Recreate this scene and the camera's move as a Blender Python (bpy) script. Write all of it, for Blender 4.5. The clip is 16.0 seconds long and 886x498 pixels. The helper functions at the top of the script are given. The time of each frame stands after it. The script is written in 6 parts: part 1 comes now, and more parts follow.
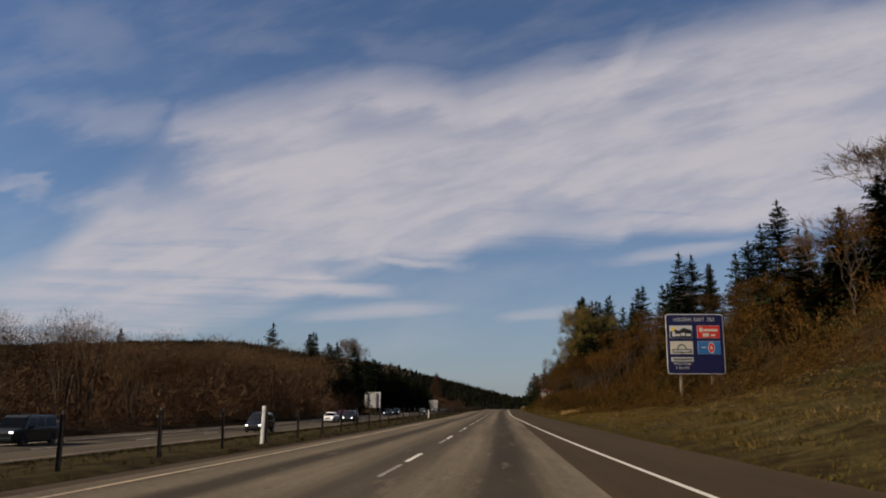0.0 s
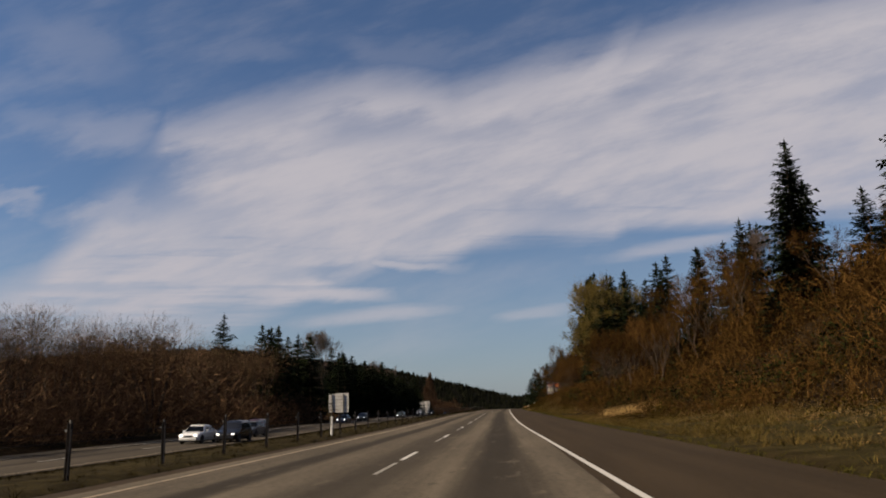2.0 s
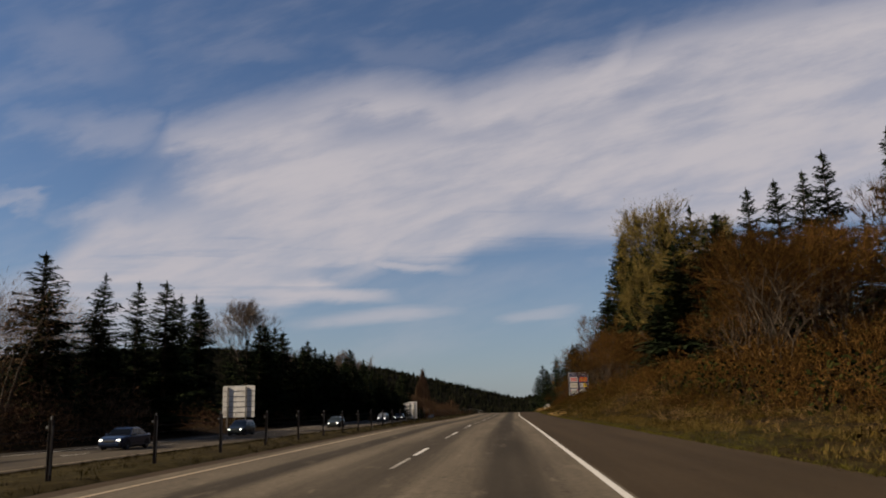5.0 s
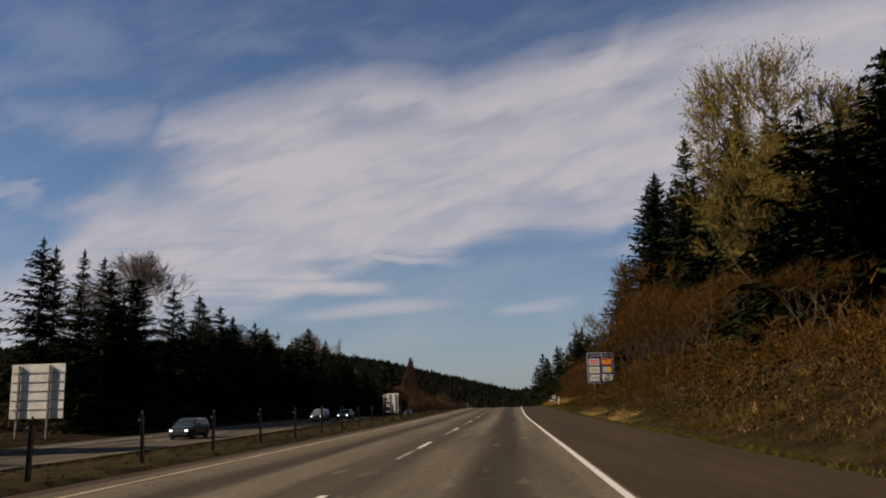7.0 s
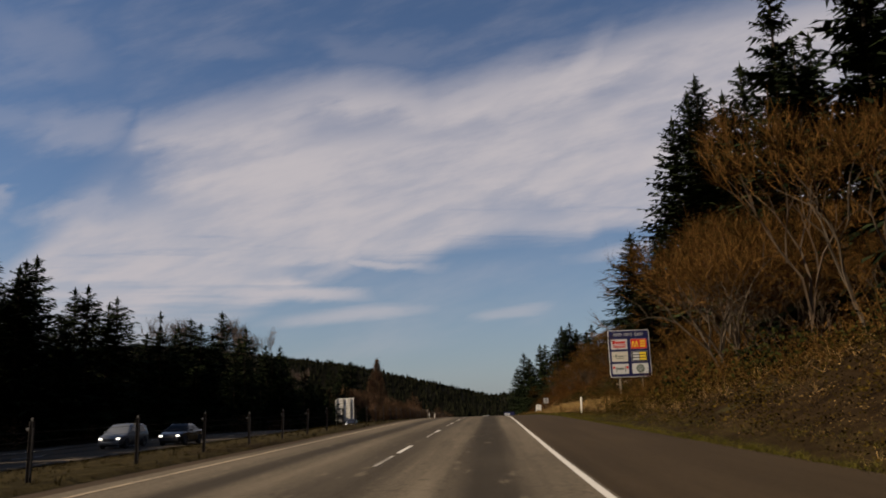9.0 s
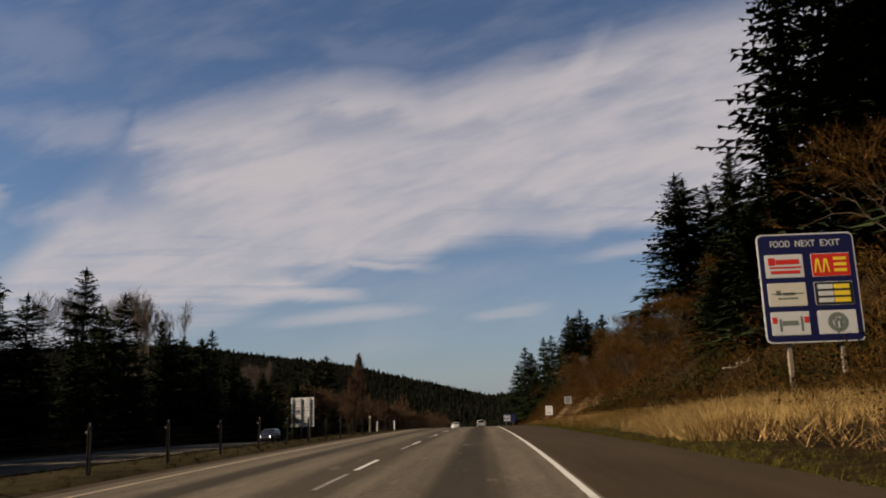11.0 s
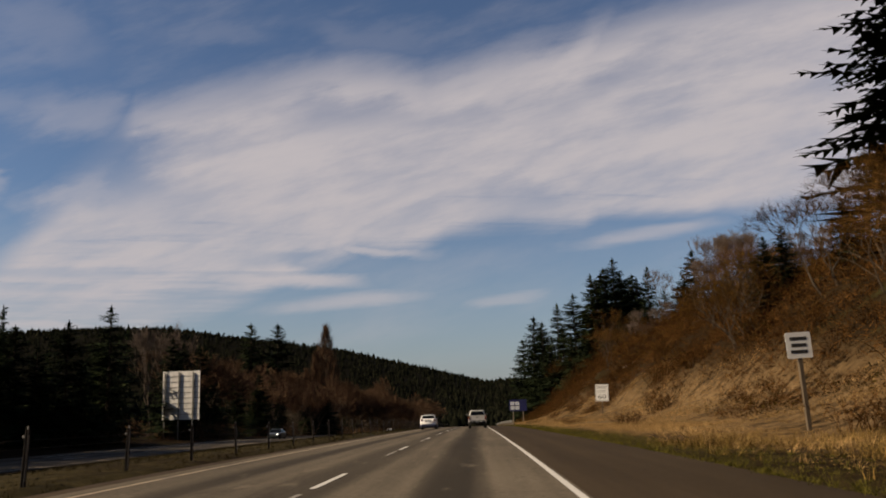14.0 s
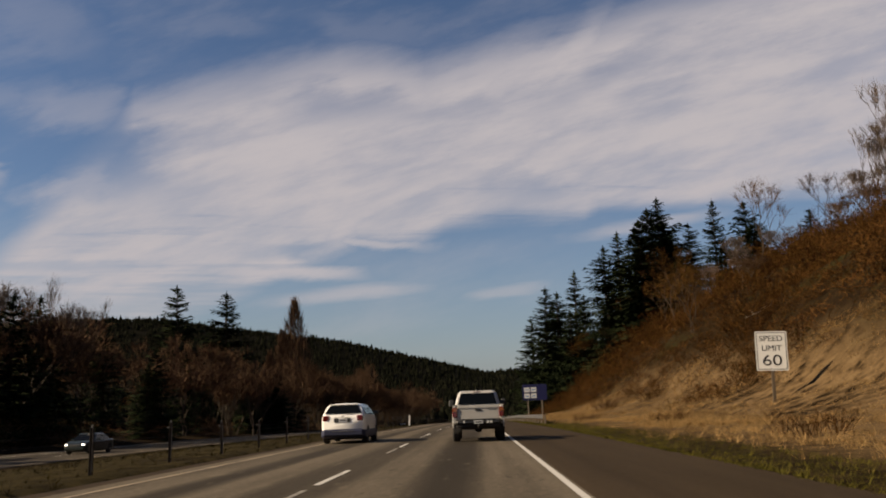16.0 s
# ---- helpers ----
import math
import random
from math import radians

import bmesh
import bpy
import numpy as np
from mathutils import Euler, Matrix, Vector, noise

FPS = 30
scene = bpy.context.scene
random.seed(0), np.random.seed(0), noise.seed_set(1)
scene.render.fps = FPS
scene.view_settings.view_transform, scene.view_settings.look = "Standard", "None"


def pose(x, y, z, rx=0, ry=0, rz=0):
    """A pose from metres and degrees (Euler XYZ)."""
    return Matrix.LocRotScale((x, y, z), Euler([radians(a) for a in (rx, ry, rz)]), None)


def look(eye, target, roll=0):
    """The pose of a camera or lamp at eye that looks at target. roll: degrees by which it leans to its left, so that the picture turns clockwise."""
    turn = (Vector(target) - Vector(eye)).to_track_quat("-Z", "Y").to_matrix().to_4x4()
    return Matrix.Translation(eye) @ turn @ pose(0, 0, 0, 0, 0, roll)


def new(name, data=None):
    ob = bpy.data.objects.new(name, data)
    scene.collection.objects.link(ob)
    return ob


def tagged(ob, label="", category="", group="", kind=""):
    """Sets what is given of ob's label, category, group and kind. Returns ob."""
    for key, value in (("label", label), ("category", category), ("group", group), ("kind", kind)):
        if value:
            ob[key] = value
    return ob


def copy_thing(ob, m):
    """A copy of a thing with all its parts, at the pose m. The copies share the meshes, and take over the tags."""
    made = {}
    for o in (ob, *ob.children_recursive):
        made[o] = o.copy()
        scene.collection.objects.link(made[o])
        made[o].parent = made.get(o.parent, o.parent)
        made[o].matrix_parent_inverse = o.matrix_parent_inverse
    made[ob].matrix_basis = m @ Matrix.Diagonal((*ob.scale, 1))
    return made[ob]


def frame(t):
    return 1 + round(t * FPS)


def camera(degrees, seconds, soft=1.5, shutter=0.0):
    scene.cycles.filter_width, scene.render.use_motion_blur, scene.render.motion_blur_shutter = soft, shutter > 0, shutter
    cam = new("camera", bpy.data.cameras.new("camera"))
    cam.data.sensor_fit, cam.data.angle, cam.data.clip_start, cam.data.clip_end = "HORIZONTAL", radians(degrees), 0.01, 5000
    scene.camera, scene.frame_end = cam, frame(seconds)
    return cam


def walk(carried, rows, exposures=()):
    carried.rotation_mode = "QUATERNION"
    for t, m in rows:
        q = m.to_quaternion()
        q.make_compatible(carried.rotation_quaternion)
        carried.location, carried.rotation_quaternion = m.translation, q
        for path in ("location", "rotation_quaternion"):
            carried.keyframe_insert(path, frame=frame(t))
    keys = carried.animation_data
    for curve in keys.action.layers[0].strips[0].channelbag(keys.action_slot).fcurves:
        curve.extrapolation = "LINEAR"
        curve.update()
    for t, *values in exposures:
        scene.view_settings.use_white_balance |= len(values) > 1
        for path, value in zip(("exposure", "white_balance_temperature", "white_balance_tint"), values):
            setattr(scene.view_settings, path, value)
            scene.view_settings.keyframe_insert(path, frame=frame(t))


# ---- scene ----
cam = camera(57.7, 16.0, soft=1.9)
# seconds, x, y, z, pitch, roll, yaw of the car's windscreen camera
PATH = [
    (0.0, -0.00, 0.00, 1.08, 11.10, -0.21, 4.04),
    (0.5, 0.06, 12.91, 1.02, 11.19, 0.30, 3.94),
    (1.0, 0.08, 25.91, 0.98, 11.24, 0.95, 3.94),
    (1.5, 0.15, 38.89, 0.98, 11.32, 1.49, 3.98),
    (2.0, 0.22, 51.95, 0.99, 11.22, 1.66, 4.03),
    (2.5, 0.22, 65.11, 0.99, 11.28, 1.75, 4.06),
    (3.0, 0.15, 78.42, 0.97, 11.20, 1.71, 4.06),
    (3.5, 0.13, 91.79, 0.96, 11.22, 1.74, 4.08),
    (4.0, 0.09, 105.23, 0.99, 11.17, 1.67, 4.11),
    (4.5, 0.06, 118.64, 1.03, 11.28, 1.53, 4.16),
    (5.0, 0.06, 132.03, 1.08, 11.33, 1.39, 4.19),
    (5.5, 0.09, 145.38, 1.14, 11.30, 1.29, 4.19),
    (6.0, 0.16, 158.69, 1.19, 11.16, 1.31, 4.17),
    (6.5, 0.26, 171.96, 1.22, 10.92, 1.50, 4.11),
    (7.0, 0.39, 185.17, 1.24, 10.79, 1.49, 3.96),
    (7.5, 0.52, 198.26, 1.22, 10.90, 1.78, 3.49),
    (8.0, 0.56, 211.32, 1.17, 11.00, 1.83, 3.37),
    (8.5, 0.64, 224.41, 1.15, 11.14, 1.99, 2.62),
    (9.0, 0.83, 237.64, 1.17, 11.14, 1.91, 2.38),
    (9.5, 1.10, 251.05, 1.22, 11.27, 1.85, 2.20),
    (10.0, 1.42, 264.59, 1.28, 11.39, 1.82, 2.09),
    (10.5, 1.74, 278.22, 1.34, 11.40, 1.85, 2.08),
    (11.0, 2.02, 291.91, 1.38, 11.16, 1.94, 2.20),
    (11.5, 2.24, 305.59, 1.38, 11.03, 1.92, 2.25),
    (12.0, 2.40, 319.28, 1.28, 10.82, 2.05, 2.36),
    (12.5, 2.50, 332.98, 1.09, 10.64, 1.93, 2.32),
    (13.0, 2.61, 346.86, 0.92, 10.52, 1.81, 2.29),
    (13.5, 2.74, 360.79, 0.72, 10.41, 1.80, 2.18),
    (14.0, 2.84, 374.83, 0.47, 10.20, 1.76, 2.05),
    (14.5, 2.94, 388.99, 0.14, 10.07, 1.81, 1.95),
    (15.0, 3.05, 403.21, -0.25, 9.87, 1.92, 1.97),
    (15.5, 3.13, 417.53, -0.69, 9.81, 1.76, 2.02),
    (16.0, 3.12, 431.97, -1.18, 9.64, 1.95, 2.08),
]
walk(cam, [(t, pose(x, y, z, 90 + p, r, w)) for t, x, y, z, p, r, w in PATH],
     [(0, 0.95, 6320, 10), (5, 0.95, 6430, 10), (10, 0.95, 6580, 10), (16, 0.95, 6720, 10)])

# ---------------------------------------------------------------- world, sun, exposure
SUN_EL, SUN_AZ = 30.0, 258.0          # degrees; azimuth clockwise from the road's direction


def nd(tree, kind, links=None, **values):
    n = tree.nodes.new(kind)
    for k, v in values.items():
        setattr(n, k, v)
    for k, v in (links or {}).items():
        s = n.inputs[k]
        if isinstance(v, bpy.types.NodeSocket):
            tree.links.new(v, s)
        else:
            s.default_value = v
    return n


def math_node(tree, op, a, b=0.0, c=None):
    links = {0: a, 1: b}
    if c is not None:
        links[2] = c
    return nd(tree, "ShaderNodeMath", links, operation=op).outputs[0]


def ramp(tree, fac, stops):
    n = nd(tree, "ShaderNodeValToRGB", {"Fac": fac})
    el = n.color_ramp.elements
    while len(el) < len(stops):
        el.new(0.5)
    for e, (p, c) in zip(el, stops):
        e.position = p
        e.color = (*c, 1) if len(c) == 3 else c
    return n.outputs["Color"]


def smooth(tree, x, lo, hi, a=0.0, b=1.0):
    return nd(tree, "ShaderNodeMapRange", {"Value": x, "From Min": lo, "From Max": hi, "To Min": a, "To Max": b}, interpolation_type="SMOOTHSTEP").outputs[0]


def mixed(tree, fac, a, b):
    n = nd(tree, "ShaderNodeMix", data_type="RGBA")
    for i, v in ((0, fac), (6, a), (7, b)):
        if isinstance(v, bpy.types.NodeSocket):
            tree.links.new(v, n.inputs[i])
        else:
            n.inputs[i].default_value = v if i == 0 else (*v, 1)
    return n.outputs[2]


world = bpy.data.worlds.new("world")
scene.world = world
world.use_nodes = True
wt = world.node_tree
wt.nodes.clear()
sky = nd(wt, "ShaderNodeTexSky", sky_type="NISHITA", sun_disc=False, sun_elevation=radians(SUN_EL), sun_rotation=radians(SUN_AZ),
         air_density=1.0, dust_density=0.6, ozone_density=1.6)
way = nd(wt, "ShaderNodeTexCoord").outputs["Generated"]
sep = nd(wt, "ShaderNodeSeparateXYZ", {0: way})
fy = math_node(wt, "MAXIMUM", math_node(wt, "ABSOLUTE", sep.outputs[1]), 0.22)
ca = math_node(wt, "DIVIDE", sep.outputs[0], fy)
cb = math_node(wt, "DIVIDE", sep.outputs[2], fy)


def cloud_noise(sa, sb, scale, detail, rough, shift=0.0, tilt=0.0):
    """Fibrous noise over the sky: stretched along a direction that rises by tilt."""
    b2 = math_node(wt, "SUBTRACT", cb, math_node(wt, "MULTIPLY", ca, tilt))
    v = nd(wt, "ShaderNodeCombineXYZ", {0: math_node(wt, "MULTIPLY_ADD", ca, sa, shift), 1: math_node(wt, "MULTIPLY", b2, sb), 2: shift})
    return nd(wt, "ShaderNodeTexNoise", {"Vector": v.outputs[0], "Scale": scale, "Detail": detail, "Roughness": rough}).outputs["Fac"]


def grey(stops, top):
    """A height over the horizon that changes along the sky, from stops (side, height)."""
    fac = smoothless(ca, -1.2, 1.2)
    return math_node(wt, "MULTIPLY", ramp(wt, fac, [((a + 1.2) / 2.4, (h / top,) * 3) for a, h in stops]), top)


def smoothless(x, lo, hi):
    return nd(wt, "ShaderNodeMapRange", {"Value": x, "From Min": lo, "From Max": hi}).outputs[0]


big = cloud_noise(3.4, 8.0, 1.3, 6, 0.62, 3.1, 0.25)
fine = cloud_noise(5.0, 17.0, 1.3, 7, 0.60, 7.7, 0.26)
fibre = cloud_noise(4.4, 26.0, 1.4, 6, 0.60, 2.4, 0.22)
flat = cloud_noise(3.0, 46.0, 1.2, 6, 0.62, 1.3, -0.03)
curl = cloud_noise(6.0, 9.0, 1.2, 5, 0.55, 9.2, 0.1)


def centred(x, amount):
    return math_node(wt, "MULTIPLY", math_node(wt, "SUBTRACT", x, 0.5), amount)


# drawn-out eddies bend the sheet's edges
wa = math_node(wt, "ADD", ca, math_node(wt, "ADD", centred(curl, 0.16), centred(fine, 0.10)))
wb = math_node(wt, "ADD", cb, math_node(wt, "ADD", centred(big, 0.075), math_node(wt, "ADD", centred(fine, 0.05), centred(fibre, 0.022))))
wb_low = math_node(wt, "ADD", cb, math_node(wt, "ADD", centred(fine, 0.020), centred(flat, 0.016)))
upper = grey([(-1.2, .10), (-.65, .178), (-.60, .20), (-.56, .245), (-.50, .312), (-.455, .36), (-.43, .395), (-.35, .408), (-.29, .416), (-.23, .432), (-.16, .446), (-.10, .441), (-.045, .425), (.007, .438), (.10, .462), (.18, .475), (.255, .497), (.33, .508), (.53, .54), (1.2, .64)], 1.0)
lower = grey([(-1.2, .03), (-.64, .065), (-.42, .085), (-.33, .10), (-.257, .128), (-.20, .157), (-.165, .186), (-.126, .182), (-.06, .174), (-.025, .193), (.06, .203), (.149, .202), (.17, .214), (.29, .210), (.48, .218), (1.2, .27)], 1.0)
s_up = smooth(wt, math_node(wt, "SUBTRACT", upper, wb), -0.030, 0.055)
s_lo = smooth(wt, math_node(wt, "SUBTRACT", wb_low, lower), -0.010, 0.022)


def wisp(a0, b0, a1, b1, thick):
    """One thin drawn-out streak of cloud, or of clear sky."""
    slope = (b1 - b0) / (a1 - a0)
    off = math_node(wt, "SUBTRACT", wb_low if thick < .015 else wb, math_node(wt, "MULTIPLY_ADD", wa, slope, b0 - slope * a0))
    across = smooth(wt, math_node(wt, "ABSOLUTE", math_node(wt, "ADD", off, centred(curl, thick))), thick * .1, thick * 1.25, 1.0, 0.0)
    along = math_node(wt, "MULTIPLY", smooth(wt, wa, a0 - .02, a0 + 0.35 * (a1 - a0)), smooth(wt, wa, a1 - 0.4 * (a1 - a0), a1 + .02, 1.0, 0.0))
    return math_node(wt, "MULTIPLY", across, along)


threads = math_node(wt, "MULTIPLY_ADD", fibre, 0.30, math_node(wt, "MULTIPLY_ADD", fine, 0.30, math_node(wt, "MULTIPLY", big, 0.40)))
inner = smooth(wt, threads, 0.37, 0.60, 0.58, 0.95)
low_gap = smooth(wt, math_node(wt, "MULTIPLY_ADD", cb, 1.3, flat), 0.52, 0.76, 0.55, 1.0)
dens = math_node(wt, "MULTIPLY", math_node(wt, "MULTIPLY", s_up, s_lo), math_node(wt, "MULTIPLY", inner, low_gap))
# clear lanes and thin places in the sheet
for a0, b0, a1, b1, thick, depth in ((-.66, .335, -.33, .300, .062, .82), (-.27, .372, -.03, .368, .030, .34), (-.01, .262, .16, .236, .030, .30), (-.29, .178, -.10, .166, .012, .62),
                                     (-.66, .175, -.36, .163, .009, .30), (-.64, .153, -.45, .146, .008, .30), (-.46, .130, -.15, .127, .012, .45), (.08, .345, .28, .43, .025, .20), (-.62, .235, -.50, .255, .030, .35)):
    dens = math_node(wt, "MULTIPLY", dens, math_node(wt, "SUBTRACT", 1.0, math_node(wt, "MULTIPLY", wisp(a0, b0, a1, b1, thick), depth)))
# bright ridges and stray streaks
for a0, b0, a1, b1, thick, amount in ((-.27, .165, .10, .315, .040, .97), (-.05, .315, .24, .480, .050, .95), (-.68, .402, -.54, .385, .030, .22), (-.61, .384, -.40, .372, .036, .34), (-.66, .54, -.48, .465, .060, .18),
                                      (-.38, .50, -.27, .475, .030, .13), (-.38, .157, -.11, .140, .013, .88), (-.28, .109, -.04, .126, .012, .62), (.12, .176, .34, .206, .010, .60), (-.01, .107, .12, .119, .009, .45),
                                      (-.20, .192, -.02, .173, .010, .75), (-.24, .486, .0, .452, .030, .14), (-.60, .254, -.40, .270, .022, .62), (-.67, .296, -.60, .276, .016, .40)):
    dens = math_node(wt, "MAXIMUM", dens, math_node(wt, "MULTIPLY", wisp(a0, b0, a1, b1, thick), smooth(wt, threads, 0.34, 0.60, 0.70 * amount, amount)))
veil = smooth(wt, math_node(wt, "MULTIPLY_ADD", big, 0.6, math_node(wt, "MULTIPLY", fine, 0.5)), 0.46, 0.90, 0.0, 0.24)
dens = math_node(wt, "MAXIMUM", dens, veil)
dens = math_node(wt, "MULTIPLY", dens, smooth(wt, cb, -0.02, 0.08))
haze = smooth(wt, cb, 0.0, 0.30, 0.42, 0.0)
deep = nd(wt, "ShaderNodeMix", {0: 1.0, 6: sky.outputs[0], 7: (0.62, 0.685, 0.81, 1)}, data_type="RGBA", blend_type="MULTIPLY").outputs[2]
hazed = mixed(wt, haze, deep, (3.0, 3.5, 4.3))
clouded = mixed(wt, dens, hazed, (5.45, 5.05, 5.25))
bg = nd(wt, "ShaderNodeBackground", {"Color": clouded, "Strength": 0.05})
nd(wt, "ShaderNodeOutputWorld", {0: bg.outputs[0]})

sun = new("sun", bpy.data.lights.new("sun", "SUN"))
sun.data.energy, sun.data.angle, sun.data.color = 5.0, radians(0.55), (1.0, 0.83, 0.62)
az, el = radians(SUN_AZ), radians(SUN_EL)
sun_way = Vector((math.sin(az) * math.cos(el), math.cos(az) * math.cos(el), math.sin(el)))
sun.matrix_world = look(sun_way * 300, (0, 0, 0))


# ---------------------------------------------------------------- materials
def material(name, rough=0.7, metal=0.0, spec=0.5):
    m = bpy.data.materials.new(name)
    m.use_nodes = True
    t = m.node_tree
    p = t.nodes["Principled BSDF"]
    p.inputs["Roughness"].default_value = rough
    p.inputs["Metallic"].default_value = metal
    p.inputs["Specular IOR Level"].default_value = spec
    return m, t, p


def place(t, scale=(1, 1, 1), coord="Object"):
    v = nd(t, "ShaderNodeTexCoord").outputs[coord]
    return nd(t, "ShaderNodeMapping", {"Vector": v, "Scale": scale}).outputs[0]


def noise_tex(t, v, scale, detail=4, rough=0.55):
    return nd(t, "ShaderNodeTexNoise", {"Vector": v, "Scale": scale, "Detail": detail, "Roughness": rough}).outputs["Fac"]


def bump(t, p, height, strength=0.4, distance=0.02):
    b = nd(t, "ShaderNodeBump", {"Height": height, "Strength": strength, "Distance": distance})
    t.links.new(b.outputs[0], p.inputs["Normal"])


def mottled(name, dark, light, scale=3.0, fine=40.0, rough=0.8, metal=0.0, relief=0.3, spec=0.3, stretch=(1, 1, 1), distance=0.01):
    """A surface with broad patches and fine grain."""
    m, t, p = material(name, rough, metal, spec)
    v = place(t, stretch)
    a = noise_tex(t, v, scale)
    b = noise_tex(t, v, fine, 3, 0.6)
    f = math_node(t, "MULTIPLY_ADD", a, 0.65, math_node(t, "MULTIPLY", b, 0.35))
    t.links.new(ramp(t, f, [(0.34, dark), (0.66, light)]), p.inputs["Base Color"])
    if relief:
        bump(t, p, b, relief, distance)
    return m


def leafy(name, dark, light, patch=0.06, rough=0.95, vary=0.5, spec=0.01):
    """Foliage and twigs: every clump has its own tone, with broad drifts."""
    m, t, p = material(name, rough, 0, spec)
    rnd = nd(t, "ShaderNodeNewGeometry").outputs["Random Per Island"]
    obj = nd(t, "ShaderNodeObjectInfo").outputs["Random"]
    v = place(t)
    n = noise_tex(t, v, patch, 3)
    f = math_node(t, "MULTIPLY_ADD", rnd, vary, math_node(t, "MULTIPLY_ADD", obj, 0.25, math_node(t, "MULTIPLY", n, 0.75 - vary * 0.5)))
    t.links.new(ramp(t, f, [(0.15, dark), (0.55, tuple(a + 0.3 * (b - a) for a, b in zip(dark, light))), (0.95, tuple(1.4 * c for c in light))]), p.inputs["Base Color"])
    return m


def plain(name, colour, rough=0.5, metal=0.0, spec=0.5, coat=0.0):
    m, t, p = material(name, rough, metal, spec)
    v = place(t)
    n = noise_tex(t, v, 2.5, 4)
    c2 = tuple(c * 0.86 for c in colour)
    t.links.new(mixed(t, n, c2, colour), p.inputs["Base Color"])
    p.inputs["Coat Weight"].default_value = coat
    p.inputs["Coat Roughness"].default_value = 0.08
    return m


def pavement_material(name, dark, light, lanes, joints):
    """Worn carriageway: oil-darkened lane middles, pale wheel tracks, fine grain. UV holds metres across and along."""
    m, t, p = material(name, 0.94, 0, 0.07)
    uv = nd(t, "ShaderNodeTexCoord").outputs["UV"]
    s = nd(t, "ShaderNodeSeparateXYZ", {0: uv})
    long_v = nd(t, "ShaderNodeMapping", {"Vector": uv, "Scale": (1.6, 0.035, 1)}).outputs[0]
    streak = noise_tex(t, long_v, 1.0, 5, 0.6)
    patch = noise_tex(t, nd(t, "ShaderNodeMapping", {"Vector": uv, "Scale": (0.5, 0.12, 1)}).outputs[0], 1.0, 4)
    grain = noise_tex(t, uv, 9.0, 6, 0.75)
    base = ramp(t, math_node(t, "MULTIPLY_ADD", streak, 0.34, math_node(t, "MULTIPLY_ADD", grain, 0.46, math_node(t, "MULTIPLY", patch, 0.20))), [(0.36, tuple(c * 0.75 for c in dark)), (0.64, light)])
    oil = None
    for mid, half, depth in lanes:
        off = math_node(t, "ABSOLUTE", math_node(t, "SUBTRACT", s.outputs[0], mid))
        band = smooth(t, math_node(t, "MULTIPLY_ADD", math_node(t, "SUBTRACT", streak, 0.5), 0.5 * half, off), half * 0.25, half, depth, 0.0)
        oil = band if oil is None else math_node(t, "MAXIMUM", oil, band)
    col = mixed(t, math_node(t, "MULTIPLY", oil, smooth(t, patch, 0.2, 0.6, 0.7, 1.0)), base, tuple(c * 0.40 for c in dark)) if oil is not None else base
    if joints:
        cell = math_node(t, "PINGPONG", s.outputs[1], joints / 2)
        crack = smooth(t, math_node(t, "MULTIPLY_ADD", patch, 0.01, cell), 0.012, 0.03, 0.6, 0.0)
        col = mixed(t, crack, col, tuple(c * 0.35 for c in dark))
    spots = smooth(t, noise_tex(t, nd(t, "ShaderNodeMapping", {"Vector": uv, "Scale": (1.5, 0.9, 1)}).outputs[0], 1.3, 2), 0.70, 0.76, 0.0, 0.5)
    col = mixed(t, spots, col, tuple(c * 0.45 for c in dark))
    if joints:
        scuff = smooth(t, noise_tex(t, nd(t, "ShaderNodeMapping", {"Vector": uv, "Scale": (4.2, 1.5, 1)}).outputs[0], 1.0, 3, 0.6), 0.63, 0.70, 0.0, 0.55)
        col = mixed(t, scuff, col, tuple(c * 0.6 for c in dark))
        worn = smooth(t, noise_tex(t, nd(t, "ShaderNodeMapping", {"Vector": uv, "Scale": (2.4, 0.5, 1)}).outputs[0], 1.0, 4, 0.6), 0.58, 0.72, 0.0, 0.35)
        col = mixed(t, worn, col, tuple(c * 1.25 for c in light))
    t.links.new(col, p.inputs["Base Color"])
    bump(t, p, grain, 0.6, 0.012)
    return m


def paint_material(name, colour, under, wear):
    m, t, p = material(name, 0.7, 0, 0.3)
    v = place(t)
    n = math_node(t, "MULTIPLY_ADD", noise_tex(t, v, 14.0, 4, 0.7), 0.6, math_node(t, "MULTIPLY", noise_tex(t, v, 0.8, 3), 0.4))
    t.links.new(mixed(t, smooth(t, n, wear - 0.06, wear + 0.06), colour, under), p.inputs["Base Color"])
    return m


